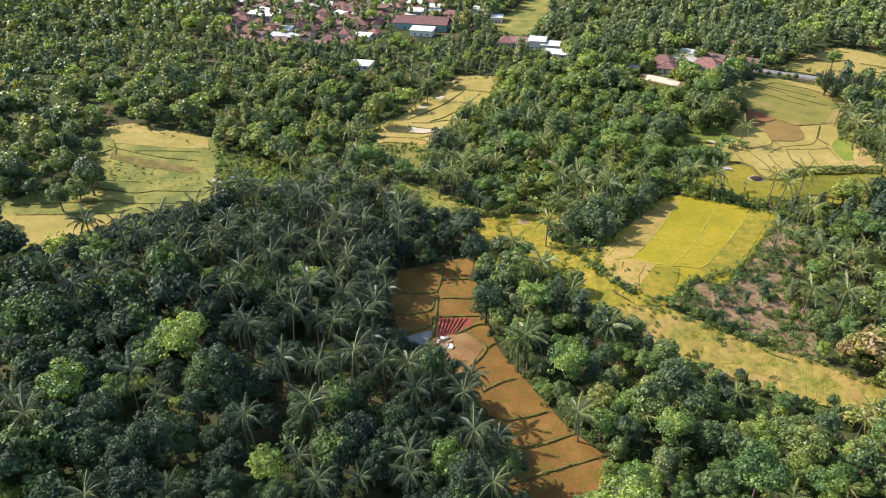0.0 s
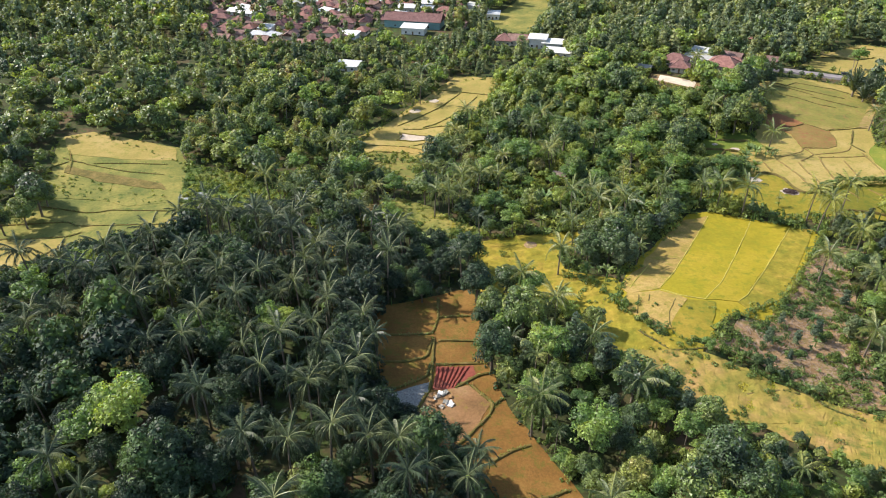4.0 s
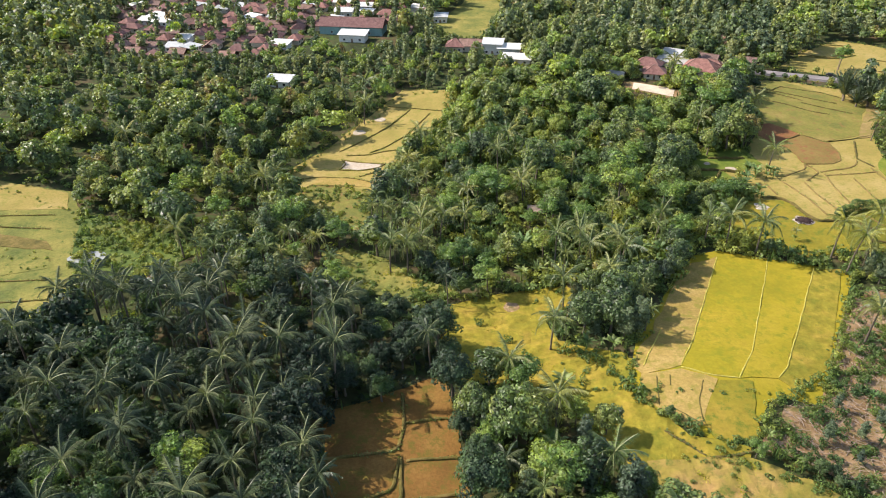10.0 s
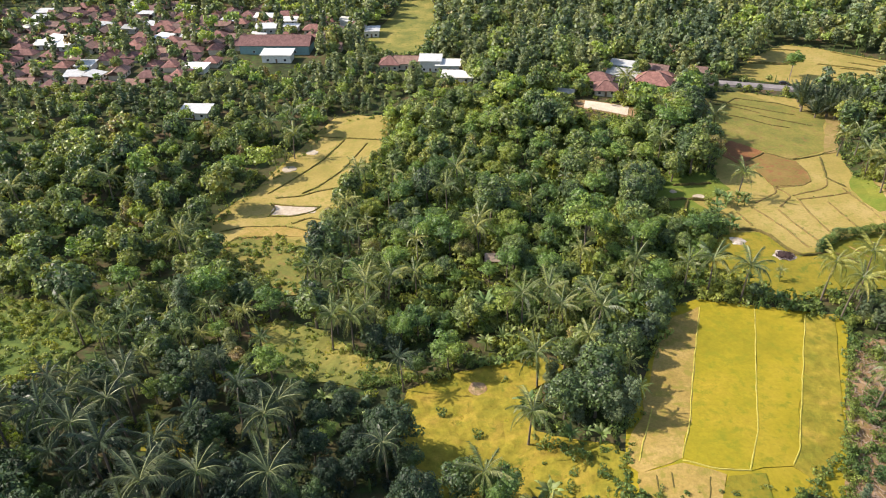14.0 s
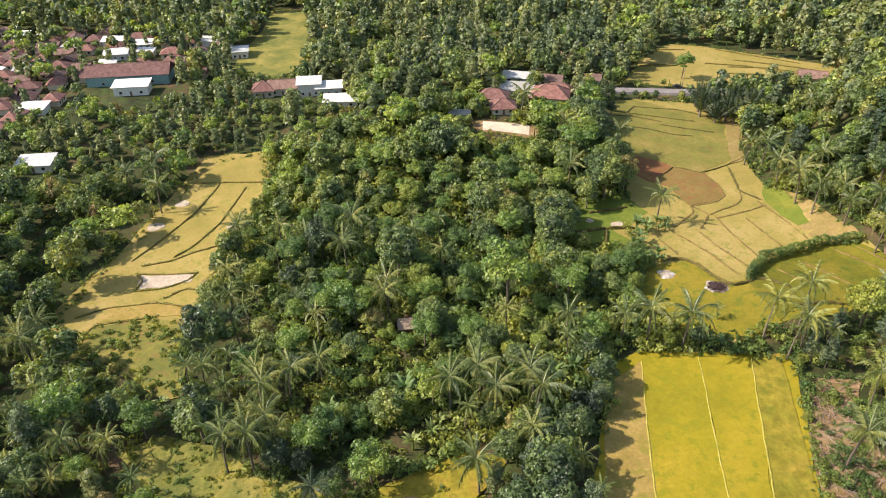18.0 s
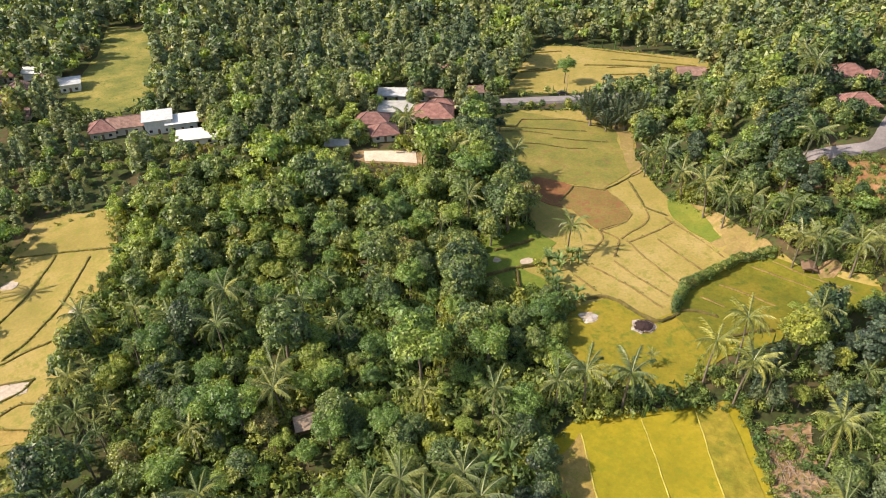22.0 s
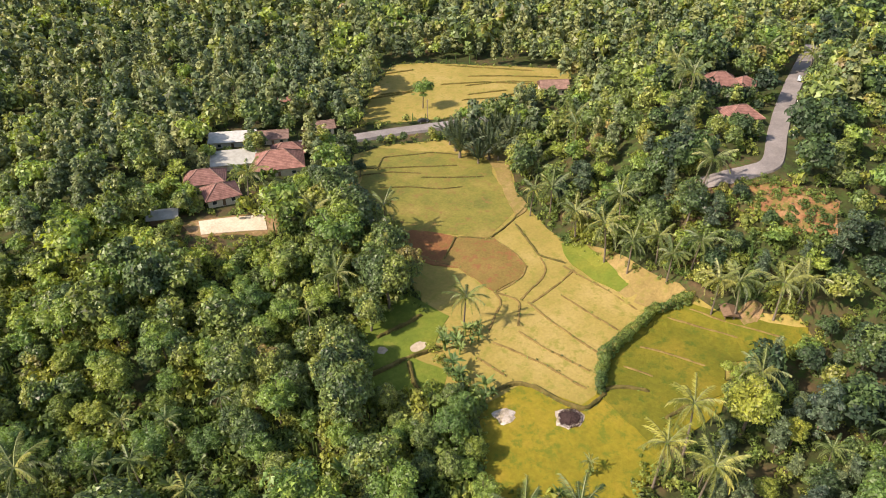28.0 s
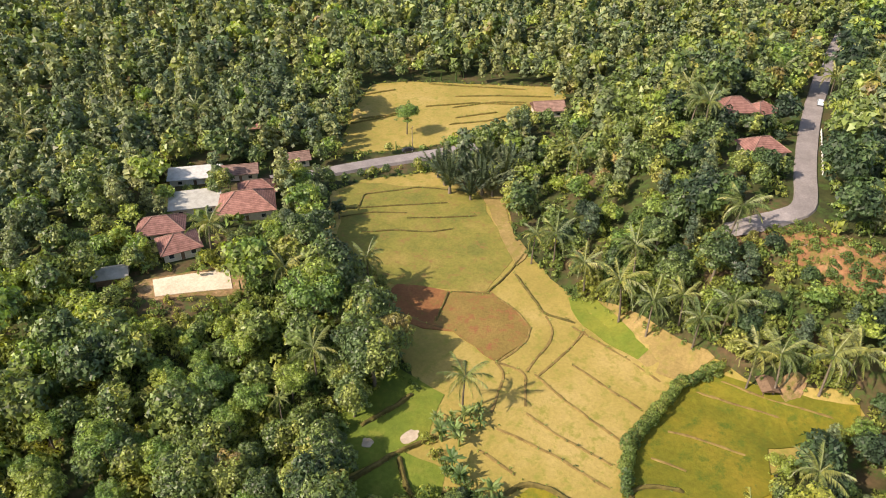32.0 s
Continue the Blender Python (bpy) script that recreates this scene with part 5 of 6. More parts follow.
def banana_meshes(seed):
    r = random.Random(seed)
    stem = mesh_of("stem", *tube([(0, 0, -0.4), (0, 0, 1.2), (0, 0, 2.3)], [0.17, 0.14, 0.07], 6), BANANA, True)
    vs, fs = [], []
    for i in range(12):
        a, lean, long = i * 2.4 + r.uniform(-0.3, 0.3), r.uniform(0.15, 1.0), r.uniform(1.4, 2.3)
        o = len(vs)
        for j in range(6):
            t = j / 5
            rad = long * (t * math.cos(1.25 - lean * 0.55) + 0.12 * t * t)
            z = 1.9 + long * (t * math.sin(1.3 - lean * 0.5) - lean * 0.7 * t * t)
            w = 0.27 * math.sin(math.pi * min(1, 0.12 + 0.85 * t)) * r.uniform(0.65, 1.15)
            cx, cy = rad * math.cos(a), rad * math.sin(a)
            for s in (-1, 0, 1):
                vs.append((cx - s * w * math.sin(a), cy + s * w * math.cos(a), z - 0.14 * abs(s) * r.uniform(0.3, 1.6)))
        for j in range(5):
            for s in (0, 1):
                if r.random() > 0.08:
                    fs.append((o + j * 3 + s, o + j * 3 + s + 1, o + j * 3 + s + 4, o + j * 3 + s + 3))
    return ("stem", stem), ("leaves", mesh_of("leaves", vs, fs, BANANA, True))


def proto(name, label, category, group, meshes):
    ob = thing(name, 0, 0, 0, 0, label, category, group)
    for n, me in meshes:
        part(n, me, None, ob)
    return ob


class Kind:
    """Standing plants of one kind: the first of each variant is built, the rest are copies."""

    def __init__(self, make, variants):
        self.firsts, self.used, self.count = [make(i) for i in range(variants)], set(), 0

    def put(self, x, y, turn, scale, k=None):
        k = self.count % len(self.firsts) if k is None else k
        self.count += 1
        m = pose(x, y, float(height(x, y)) - 0.05, 0, 0, turn) @ Matrix.Scale(scale, 4)
        if k in self.used:
            return copy_thing(self.firsts[k], m)
        self.used.add(k)
        self.firsts[k].matrix_basis = m
        return self.firsts[k]


PALM = Kind(lambda i: palm_proto(40 + i, 9.0 + 0.5 * i, 0.3 + 0.4 * i, 17 + i, FRONDS, "tall coconut palm with arching sunlit green fronds"), 3)
SHADE_TONED_PALM = Kind(lambda i: palm_proto(50 + i, 11.2 + 0.5 * i, 0.3 + 0.4 * i, 16 + i, SHADE_FRONDS, "tall coconut palm with glossy fronds, shade put into their green"), 3)
SUN_FRONDS = [frond_of(*frond_mesh(5.6, d, 40 + s, 30, 1.0, 0.8), SUNFROND, RIB) for s, d in enumerate((0.4, 0.65, 0.9, 1.15, 1.4))]
TALL_PALM = Kind(lambda i: palm_proto(60 + i, 11.5 + 0.8 * i, 0.5 + 0.4 * i, 18 + i, SUN_FRONDS, "very tall coconut palm with drooping fronds, sunlight put into their golden-green"), 3)
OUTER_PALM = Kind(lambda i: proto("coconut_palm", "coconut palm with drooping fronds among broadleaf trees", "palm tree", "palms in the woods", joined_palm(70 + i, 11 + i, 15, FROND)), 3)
SHADY_PALM = Kind(lambda i: proto("coconut_palm", "coconut palm crowded among broadleaf trees, shade put into its colour", "palm tree", "palms in the woods", joined_palm(80 + i, 11 + i, 18, SHADEFROND)), 3)


def habit_kind(habit, n):
    made = [tree_proto(habit, 100 + 7 * i + len(habit)) for i in range(n)]
    return Kind(lambda i: proto(made[i][0], made[i][1], "tree", made[i][0].replace("_", " ") + "s", made[i][2]), n)


ROUND, SHADE_TONED, FEATHERY, SLIM, YELLOWISH = habit_kind("round", 5), habit_kind("dark", 4), habit_kind("feathery", 4), habit_kind("slender", 4), habit_kind("bright", 3)
BANANAS = Kind(lambda i: proto("banana_plant", "clump of banana plants with broad torn leaves", "banana plant", "banana clumps", banana_meshes(300 + i)), 4)

TAKEN = []
for spots in PALM_SPOTS:
    for x, y in spots:
        (SHADE_TONED_PALM if x < 20 and y < 240 else PALM).put(x, y, rng.uniform(0, 360), rng.uniform(0.92, 1.18))
        TAKEN.append((x, y, 3.6))


PALM.put(121.3, 250.3, 40, 0.36)
for x, y in TALL_PALMS:
    TALL_PALM.put(x, y, rng.uniform(0, 360), rng.uniform(1.0, 1.15))
    TAKEN.append((x, y, 5.5))
for x, y in BRIGHT_TREES + DARK_TREES + BELT + HILL_TREES + WEST_TREES:
    TAKEN.append((x, y, 4.6))
for x, y, s in YELLOW_TREES:
    TAKEN.append((x, y, 4.4 * s))


def nipa_proto(i):
    r = random.Random(500 + i)
    ob = thing("feather_palm", 0, 0, 0, 0, "stemless feather palm with long upright dark fronds", "palm tree", "upright palms beside the road")
    part("trunk", mesh_of("trunk", *tube([(0, 0, -0.5), (0, 0, 0.8), (0, 0, 1.5)], [0.34, 0.3, 0.2], 7), BARK, True), BARK, ob)
    for k in range(17):
        f = part("frond", NIPA_FRONDS[k % 3], FROND, ob)
        f.matrix_basis = pose(0, 0, 1.2, r.uniform(-12, 12), -82 + 3.0 * k, k * 137.5) @ Matrix.Scale(r.uniform(0.85, 1.15), 4)
    return ob


NIPA = Kind(nipa_proto, 2)
for x, y in NIPA_SPOTS:
    NIPA.put(x, y, rng.uniform(0, 360), rng.uniform(1.1, 1.45))
    TAKEN.append((x, y, 3.0))

HULL = [(-110, 88), (105, 88), (128, 135), (185, 215), (600, 312), (600, 400), (460, 560), (220, 740), (-80, 720), (-390, 620)]
FLIGHT = [(0, 0), (-2, 60), (0, 115), (8, 160), (25, 194), (55, 232)]
grid_taken = {}
for x, y, r in TAKEN:
    grid_taken.setdefault((int(x // 8), int(y // 8)), []).append((x, y, r))


def free(x, y, r, close=0.55):
    i, j = int(x // 8), int(y // 8)
    for a in (i - 1, i, i + 1):
        for b in (j - 1, j, j + 1):
            for px, py, pr in grid_taken.get((a, b), ()):
                if (px - x) ** 2 + (py - y) ** 2 < (close * (r + pr)) ** 2:
                    return False
    return True


def claim(x, y, r):
    grid_taken.setdefault((int(x // 8), int(y // 8)), []).append((x, y, r))


def region(x, y):
    """Which plants grow where: shares of palm, round, feathery, slender and banana."""
    if x < 20 and y < 235:
        return (0.20, 0.64, 0.10, 0.0, 0.06) if y > 140 else (0.12, 0.74, 0.10, 0.0, 0.04)
    if y < 190:
        return (0.10, 0.40, 0.42, 0.04, 0.04)
    if x < 15 and y < 420:
        return (0.40, 0.42, 0.10, 0.02, 0.06)
    if 15 <= x < 130 and 235 < y < 400:
        return (0.05, 0.32, 0.36, 0.0, 0.27)
    if x > 150 and y < 360:
        return (0.18, 0.46, 0.16, 0.12, 0.08)
    # Far woods favour slender trees, whose leaf colour holds some painted haze.
    return (0.08, 0.30, 0.10, 0.46, 0.06)


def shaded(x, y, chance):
    """Where leaves carry the painted-in shade: the near wood, and many on the slope of the upper road."""
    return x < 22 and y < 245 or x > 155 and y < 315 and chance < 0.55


woods, low = [], []
cand = []
step = 4.3
for i in range(int((600 + 390) / step)):
    for j in range(int((740 - 88) / step)):
        x, y = -390 + (i + rng.uniform(-0.45, 0.45) + 0.5 * (j % 2)) * step, 88 + (j + rng.uniform(-0.45, 0.45)) * step
        cand.append((x, y, rng.random(), rng.random(), rng.random()))
cx, cy = np.array([c[0] for c in cand]), np.array([c[1] for c in cand])
keep = inside(cx, cy, HULL)
away = np.min([np.hypot(cx - fx, cy - fy) for fx, fy in FLIGHT], axis=0)
order = [k for k in np.argsort(away) if keep[k]]
for k in order:
    x, y, r0, r1, r2 = cand[k]
    d = away[k]
    if OPEN_LAND[cell(x, y)] or BLOCKED[cell(x, y)]:
        continue
    if IN_VILLAGE[cell(x, y)] and r0 > 0.2:
        continue
    shares = region(x, y)
    kind = 0
    while kind < 4 and r1 > sum(shares[:kind + 1]):
        kind += 1
    scale = 0.72 + 0.9 * r2 * r2 if d < 200 else 0.75 + 0.95 * r2 * r2
    if kind == 4:
        scale *= 1.08
    if kind == 0:
        scale = 0.72 + 0.3 * r2
    tall = (13, 9.5, 10, 13.5, 3.8)[kind] * scale
    if IN_VILLAGE[cell(x, y)]:
        scale, tall = scale * 0.7, tall * 0.7
    if x < 45 and 395 < y < 475:
        scale, tall = scale * 0.6, tall * 0.6
    if x < 20 and y < 240:
        scale, tall = scale * 1.15, tall * 1.15
    if d < 330 and hides(x, y, tall):
        if kind in (1, 2) and not hides(x, y, tall * 0.62):
            scale *= 0.62
        elif kind in (1, 2, 3) and not hides(x, y, tall * 0.42):
            kind, scale = 1, scale * 0.42
        elif hides(x, y, 2.2):
            low.append((x, y, 0.45 + 0.4 * r2, d))
            continue
        else:
            kind = 4 if r0 < 0.3 else 5
    wide = (3.0, 3.5, 4.4, 2.9, 1.9, 2.0)[kind] * scale
    if kind == 5:
        low.append((x, y, 1.0 + 0.8 * r2, d))
        continue
    if not free(x, y, wide, 0.55 if d < 250 else 0.63):
        if d < 260:
            low.append((x, y, 0.55 + 0.5 * r2, d))
        continue
    claim(x, y, wide)
    turn = r0 * 360
    group = (SHADY_PALM if x < 20 and y < 240 else OUTER_PALM, SHADE_TONED if shaded(x, y, r0) else ROUND, FEATHERY, SLIM, BANANAS)[kind]
    if kind == 1 and group is ROUND and y < 400 and r0 < 0.16:
        group = YELLOWISH
    if d < 260 and group.count < (70 if group is SHADY_PALM else 100, 40 if group is YELLOWISH else 165, 200, 70, 120)[kind]:
        group.put(x, y, turn, scale)
    else:
        woods.append((x, y, kind, scale, d, turn))

for x, y in zip(nrg.uniform(12, 132, 2600), nrg.uniform(232, 402, 2600)):
    if not OPEN_LAND[cell(x, y)] and not BLOCKED[cell(x, y)]:
        s = rng.uniform(1.0, 1.9)
        low.append((x, y, s if not hides(x, y, 2.6 * s) else 0.6, 149))
for x, y in zip(nrg.uniform(184, 216, 320), nrg.uniform(240, 300, 320)):
    if not OPEN_LAND[cell(x, y)] and not BLOCKED[cell(x, y)]:
        low.append((x, y, rng.uniform(0.9, 1.5), 149))
# Bananas run wild between the trees.
bx, by = nrg.uniform(-60, 215, 2600), nrg.uniform(100, 400, 2600)
for x, y in zip(bx, by):
    if OPEN_LAND[cell(x, y)] or BLOCKED[cell(x, y)] or not free(x, y, 1.0, 0.36) or hides(x, y, 4.6):
        continue
    if 15 < x < 132 and 235 < y < 400 or rng.random() < 0.22:
        for i in range(rng.choice((1, 2, 3))):
            woods.append((x + rng.uniform(-1.8, 1.8), y + rng.uniform(-1.8, 1.8), 4, rng.uniform(1.0, 1.5), 100, rng.uniform(0, 360)))
for spots in PALM_SPOTS:
    for x, y in spots:
        if not OPEN_LAND[cell(x, y)]:
            for i in range(3):
                low.append((x + rng.uniform(-2, 2), y + rng.uniform(-2, 2), rng.uniform(0.7, 1.3), 100))

# A thicket of low growth under the near trees.
tx, ty = nrg.uniform(-130, 275, 7000), nrg.uniform(90, 400, 7000)
td = np.min([np.hypot(tx - fx, ty - fy) for fx, fy in FLIGHT], axis=0)
tk = inside(tx, ty, HULL) & (td < 240)
for x, y, d in zip(tx[tk], ty[tk], td[tk]):
    if not OPEN_LAND[cell(x, y)] and not BLOCKED[cell(x, y)]:
        if x < 20 and y < 238 and rng.random() < 0.5:
            continue
        s = rng.uniform(0.5, 0.9) if rng.random() < 0.75 else rng.uniform(1.0, 1.7)
        low.append((x, y, s if not hides(x, y, 2.6 * s) else 0.55, d))
for poly, n, s0, s1 in ((SCRUB, 700, 0.35, 0.85), (SCRUB_B, 60, 0.2, 0.5), (MID_GREEN, 260, 0.35, 0.9), (LEFT_SCRUB, 220, 0.2, 0.5), (GLADE, 320, 0.25, 0.6)):
    xs, ys = [q[0] for q in poly], [q[1] for q in poly]
    px, py = nrg.uniform(min(xs), max(xs), n), nrg.uniform(min(ys), max(ys), n)
    for k in np.nonzero(inside(px, py, poly))[0]:
        low.append((px[k], py[k], rng.uniform(s0, s1), 150))
# Weeds and small bushes along the field edges.
for poly in (STRIP, MEADOW_A, MEADOW_B, SLOPE, MAIN_B, LEFT, MID, MID_B, VALLEY, UPPER, SCRUB, BANK, RED_CUT):
    for (x0, y0), (x1, y1) in zip(poly, poly[1:] + poly[:1]):
        n = max(1, int(math.hypot(x1 - x0, y1 - y0) / 1.6))
        for i in range(n):
            if rng.random() < 0.75:
                low.append((x0 + (x1 - x0) * i / n + rng.gauss(0, 0.7), y0 + (y1 - y0) * i / n + rng.gauss(0, 0.7), rng.uniform(0.2, 0.62), 205))
for line in BUSH_ROWS:
    for (x0, y0), (x1, y1) in zip(line, line[1:]):
        n = max(1, int(math.hypot(x1 - x0, y1 - y0) / 1.7))
        for i in range(n):
            low.append((x0 + (x1 - x0) * i / n + rng.uniform(-0.8, 0.8), y0 + (y1 - y0) * i / n + rng.uniform(-0.8, 0.8), rng.uniform(0.5, 1.15), 100))

# The rest of the woods, in one mesh for each leaf.
FAR = {}
for habit in ("round", "feathery", "slender"):
    for lod, count, size in ((0, 680, 0.33), (1, 300, 0.48), (2, 112, 0.80)):
        for s in range(3):
            rnd = np.random.RandomState(900 + s)
            FAR[habit, lod, s] = blob_crown(lumps(habit, rnd), count, size, rnd, slim=0.65, core=0.76, cores=(5, 4, 2)[lod])
fp = np.array([(p.co.x, p.co.y, p.co.z) for p in OUTER_PALM.firsts[0].children[1].data.vertices])
ff = [tuple(q.vertices) for q in OUTER_PALM.firsts[0].children[1].data.polygons]
SHRUBS = [blob_crown(lumps("shrub", np.random.RandomState(600 + s)), 115, 0.225, np.random.RandomState(s), slim=0.6, core=0) for s in range(4)]
SHRUBS_MID = [blob_crown(lumps("shrub", np.random.RandomState(600 + s)), 95, 0.26, np.random.RandomState(s), slim=0.6, core=0) for s in range(4)]
SHRUBS_FAR = [blob_crown(lumps("shrub", np.random.RandomState(600 + s)), 42, 0.37, np.random.RandomState(s), slim=0.65, core=0) for s in range(4)]


def heap(name, items, mat, label, category):
    """Many plants as one uncounted mass."""
    vs, fs, o = [], [], 0
    for v, f, x, y, scale, turn, zs in items:
        c, s = math.cos(radians(turn)), math.sin(radians(turn))
        q = np.stack([(v[:, 0] * c - v[:, 1] * s) * scale + x, (v[:, 0] * s + v[:, 1] * c) * scale + y, v[:, 2] * scale * zs], 1)
        q[:, 2] += float(height(x, y))
        vs.append(q)
        fs.append(f + o)
        o += len(v)
    if vs:
        tagged(new(name, mesh_of(name, np.concatenate(vs), np.concatenate(fs), mat)), label, category, kind="stuff")


tri_f = np.array([q for q in ff if len(q) == 3])
gp = np.array([(p.co.x, p.co.y, p.co.z) for p in BANANAS.firsts[0].children[1].data.vertices])
gq = np.array([tuple(q.vertices) for q in BANANAS.firsts[0].children[1].data.polygons])
heap("banana_grove", [(gp, gq, x, y, s * 1.1, t, 1.0) for x, y, k, s, d, t in woods if k == 4], BANANA, "banana plants scattered through the woods", "banana plants")
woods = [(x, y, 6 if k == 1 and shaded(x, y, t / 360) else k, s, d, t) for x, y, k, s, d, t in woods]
for habit, kk, mat in (("round", (1,), LEAVES), ("round", (6,), SHADELEAF), ("feathery", (2,), FEATHER), ("slender", (3,), SLENDER)):
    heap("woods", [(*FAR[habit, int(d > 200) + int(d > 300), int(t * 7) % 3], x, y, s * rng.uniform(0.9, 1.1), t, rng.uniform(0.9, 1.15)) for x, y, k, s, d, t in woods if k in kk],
         mat, ("shade-coloured woodland of " if mat is SHADELEAF else "distant mixed woodland of ") + habit + " crowns", "woods")
heap("palm_woods", [(fp, tri_f, x, y, s, t, 1.0) for x, y, k, s, d, t in woods if k == 0], FROND, "distant coconut palms above the woods", "woods")
# Bushes under the near wood get its shade as a darker leaf colour.
for name, mat, label, dark in (("undergrowth", SHRUB, "sunlit bushes and saplings along the wood's edge", False), ("dark_undergrowth", SHADELEAF, "dark low bushes under palms", True)):
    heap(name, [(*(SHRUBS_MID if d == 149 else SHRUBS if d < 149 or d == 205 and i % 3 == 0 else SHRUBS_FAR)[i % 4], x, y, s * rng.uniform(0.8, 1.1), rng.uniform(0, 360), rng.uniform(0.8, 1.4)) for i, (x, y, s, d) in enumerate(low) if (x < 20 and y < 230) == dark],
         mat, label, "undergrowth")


# ---- buildings ----
def roof_mesh(w, d, h, kind, rise):
    """A roof with thickness, eaves beyond the walls: hipped, gabled or a low lean-to."""
    e, t = 0.8, 0.16
    W, D = w / 2 + e, d / 2 + e
    r = max(0.3, W - D * 0.95) if kind == "hip" else W
    vs, fs = [], []
    for dz in (0, -t):
        z0 = h - 0.15 + dz
        if kind == "lean":
            vs += [(-W, -D, z0), (W, -D, z0), (W, D, z0 + rise), (-W, D, z0 + rise), (-W, 0, z0 + rise / 2), (W, 0, z0 + rise / 2)]
        else:
            vs += [(-W, -D, z0), (W, -D, z0), (W, D, z0), (-W, D, z0), (-r, 0, z0 + rise), (r, 0, z0 + rise)]
    fs = [(0, 1, 5, 4), (2, 3, 4, 5), (0, 4, 3), (1, 2, 5), (6, 10, 11, 7), (8, 11, 10, 9), (6, 9, 10), (7, 11, 8)]
    fs += [(0, 6, 7, 1), (1, 7, 8, 2), (2, 8, 9, 3), (3, 9, 6, 0)]
    return vs, fs, r


def house(name, x, y, rz, w, d, h, kind, label, group="", z=None, plain=False):
    ob = thing(name, x, y, float(height(x, y)) - 0.1 if z is None else z, rz, label, "house", group)
    roof_mat = {"hip": TILES, "old": TILESOLD, "zinc": ZINC, "grey": GREYROOF, "white": WHITE, "gable": TILES}[kind]
    shape = {"hip": "hip", "old": "gable", "zinc": "lean", "grey": "lean", "white": "lean", "gable": "gable"}[kind]
    rise = {"hip": d * 0.36, "gable": d * 0.30, "lean": 0.9}[shape]
    wall_mat = {"hip": CREAM, "old": CREAM, "zinc": WHITE, "grey": CREAM, "white": WHITE, "gable": TEAL}[kind]
    t = 0.18
    bm = bmesh.new()
    top = h + (0.35 if shape == "lean" else -0.05)
    for q in ((-w / 2, -d / 2, -0.8, w / 2, -d / 2 + t, h - 0.1), (-w / 2, d / 2 - t, -0.8, w / 2, d / 2, top + 0.25 if shape == "lean" else top),
              (-w / 2, -d / 2 + t, -0.8, -w / 2 + t, d / 2 - t, h - 0.1), (w / 2 - t, -d / 2 + t, -0.8, w / 2, d / 2 - t, h - 0.1)):
        box_bm(bm, *q)
    if shape == "gable":
        for s in (-1, 1):
            a = [bm.verts.new((s * (w / 2 - 0.02), y1, z1)) for y1, z1 in ((-d / 2, h - 0.1), (d / 2, h - 0.1), (0, h + rise * 0.82))]
            b = [bm.verts.new((s * (w / 2 - t), y1, z1)) for y1, z1 in ((-d / 2, h - 0.1), (d / 2, h - 0.1), (0, h + rise * 0.82))]
            bm.faces.new(a)
            bm.faces.new(b)
            for i in range(3):
                bm.faces.new((a[i], a[(i + 1) % 3], b[(i + 1) % 3], b[i]))
    bmesh.ops.recalc_face_normals(bm, faces=bm.faces[:])
    part("wall", bm, wall_mat, ob)
    vs, fs, r = roof_mesh(w, d, h, shape, rise)
    roof = part("roof", mesh_of("roof", vs, fs, roof_mat), roof_mat, ob, {"hip": "red-brown clay tile roof", "old": "faded tile roof"}.get(kind, "pale sheet roof"))
    if shape != "lean":
        part("ridge", mesh_of("ridge", *tube([(-r - 0.05, 0, h + rise - 0.13), (r + 0.05, 0, h + rise - 0.13)], [0.17, 0.17], 6), TILESOLD), TILESOLD, roof)
        if shape == "hip" and not plain:
            for sx in (-1, 1):
                for sy in (-1, 1):
                    part("hip_ridge", mesh_of("hip_ridge", *tube([(sx * r, 0, h + rise - 0.13), (sx * (w / 2 + 0.8), sy * (d / 2 + 0.8), h - 0.12)], [0.14, 0.13], 6), TILESOLD), TILESOLD, roof)
    door = part("door", box(-0.48, -d / 2 - 0.05, 0.0, 0.48, -d / 2 - 0.003, 2.05), WOOD, ob, "dark wooden door")
    if not plain:
        part("door_frame", join_boxes((-0.58, -d / 2 - 0.08, 0, -0.48, -d / 2 - 0.004, 2.15), (0.48, -d / 2 - 0.08, 0, 0.58, -d / 2 - 0.004, 2.15)), WHITE, door)
    for wx in (-w * 0.3, w * 0.3):
        for side in (-1,) if plain else (-1, 1):
            y0, y1 = sorted((side * d / 2 + side * 0.003, side * d / 2 + side * 0.05))
            win = part("window", box(wx - 0.6, y0, 0.95, wx + 0.6, y1, 2.05), GLASS, ob)
            y0, y1 = sorted((side * d / 2 + side * 0.003, side * d / 2 + side * 0.09))
            if plain:
                continue
            part("window_frame", join_boxes((wx - 0.7, y0, 0.85, wx - 0.6, y1, 2.15), (wx + 0.6, y0, 0.85, wx + 0.7, y1, 2.15), (wx - 0.6, y0, 2.05, wx + 0.6, y1, 2.15), (wx - 0.6, y0, 0.85, wx + 0.6, y1, 0.95)), WHITE, win)
    return ob


def join_boxes(*boxes):
    bm = bmesh.new()
    for q in boxes:
        box_bm(bm, *q)
    return bm


LABELS = {"hip": "village house with a red-brown hipped tile roof", "old": "low house with a faded brown tile roof", "zinc": "house with a pale sheet-metal roof",
          "grey": "house with a weathered grey flat roof", "white": "white-painted building with a flat white roof"}
for hx, hy, rz, w, d, h, kind in HOUSES:
    house("house", hx, hy, rz, w, d, h, kind, LABELS[kind])

# The school: a long tiled hall, and a white one before it.
sa, sb = Vector(SCHOOL_A), Vector(SCHOOL_B)
mid, turn = (sa + sb) / 2, math.degrees(math.atan2(sb.y - sa.y, sb.x - sa.x))
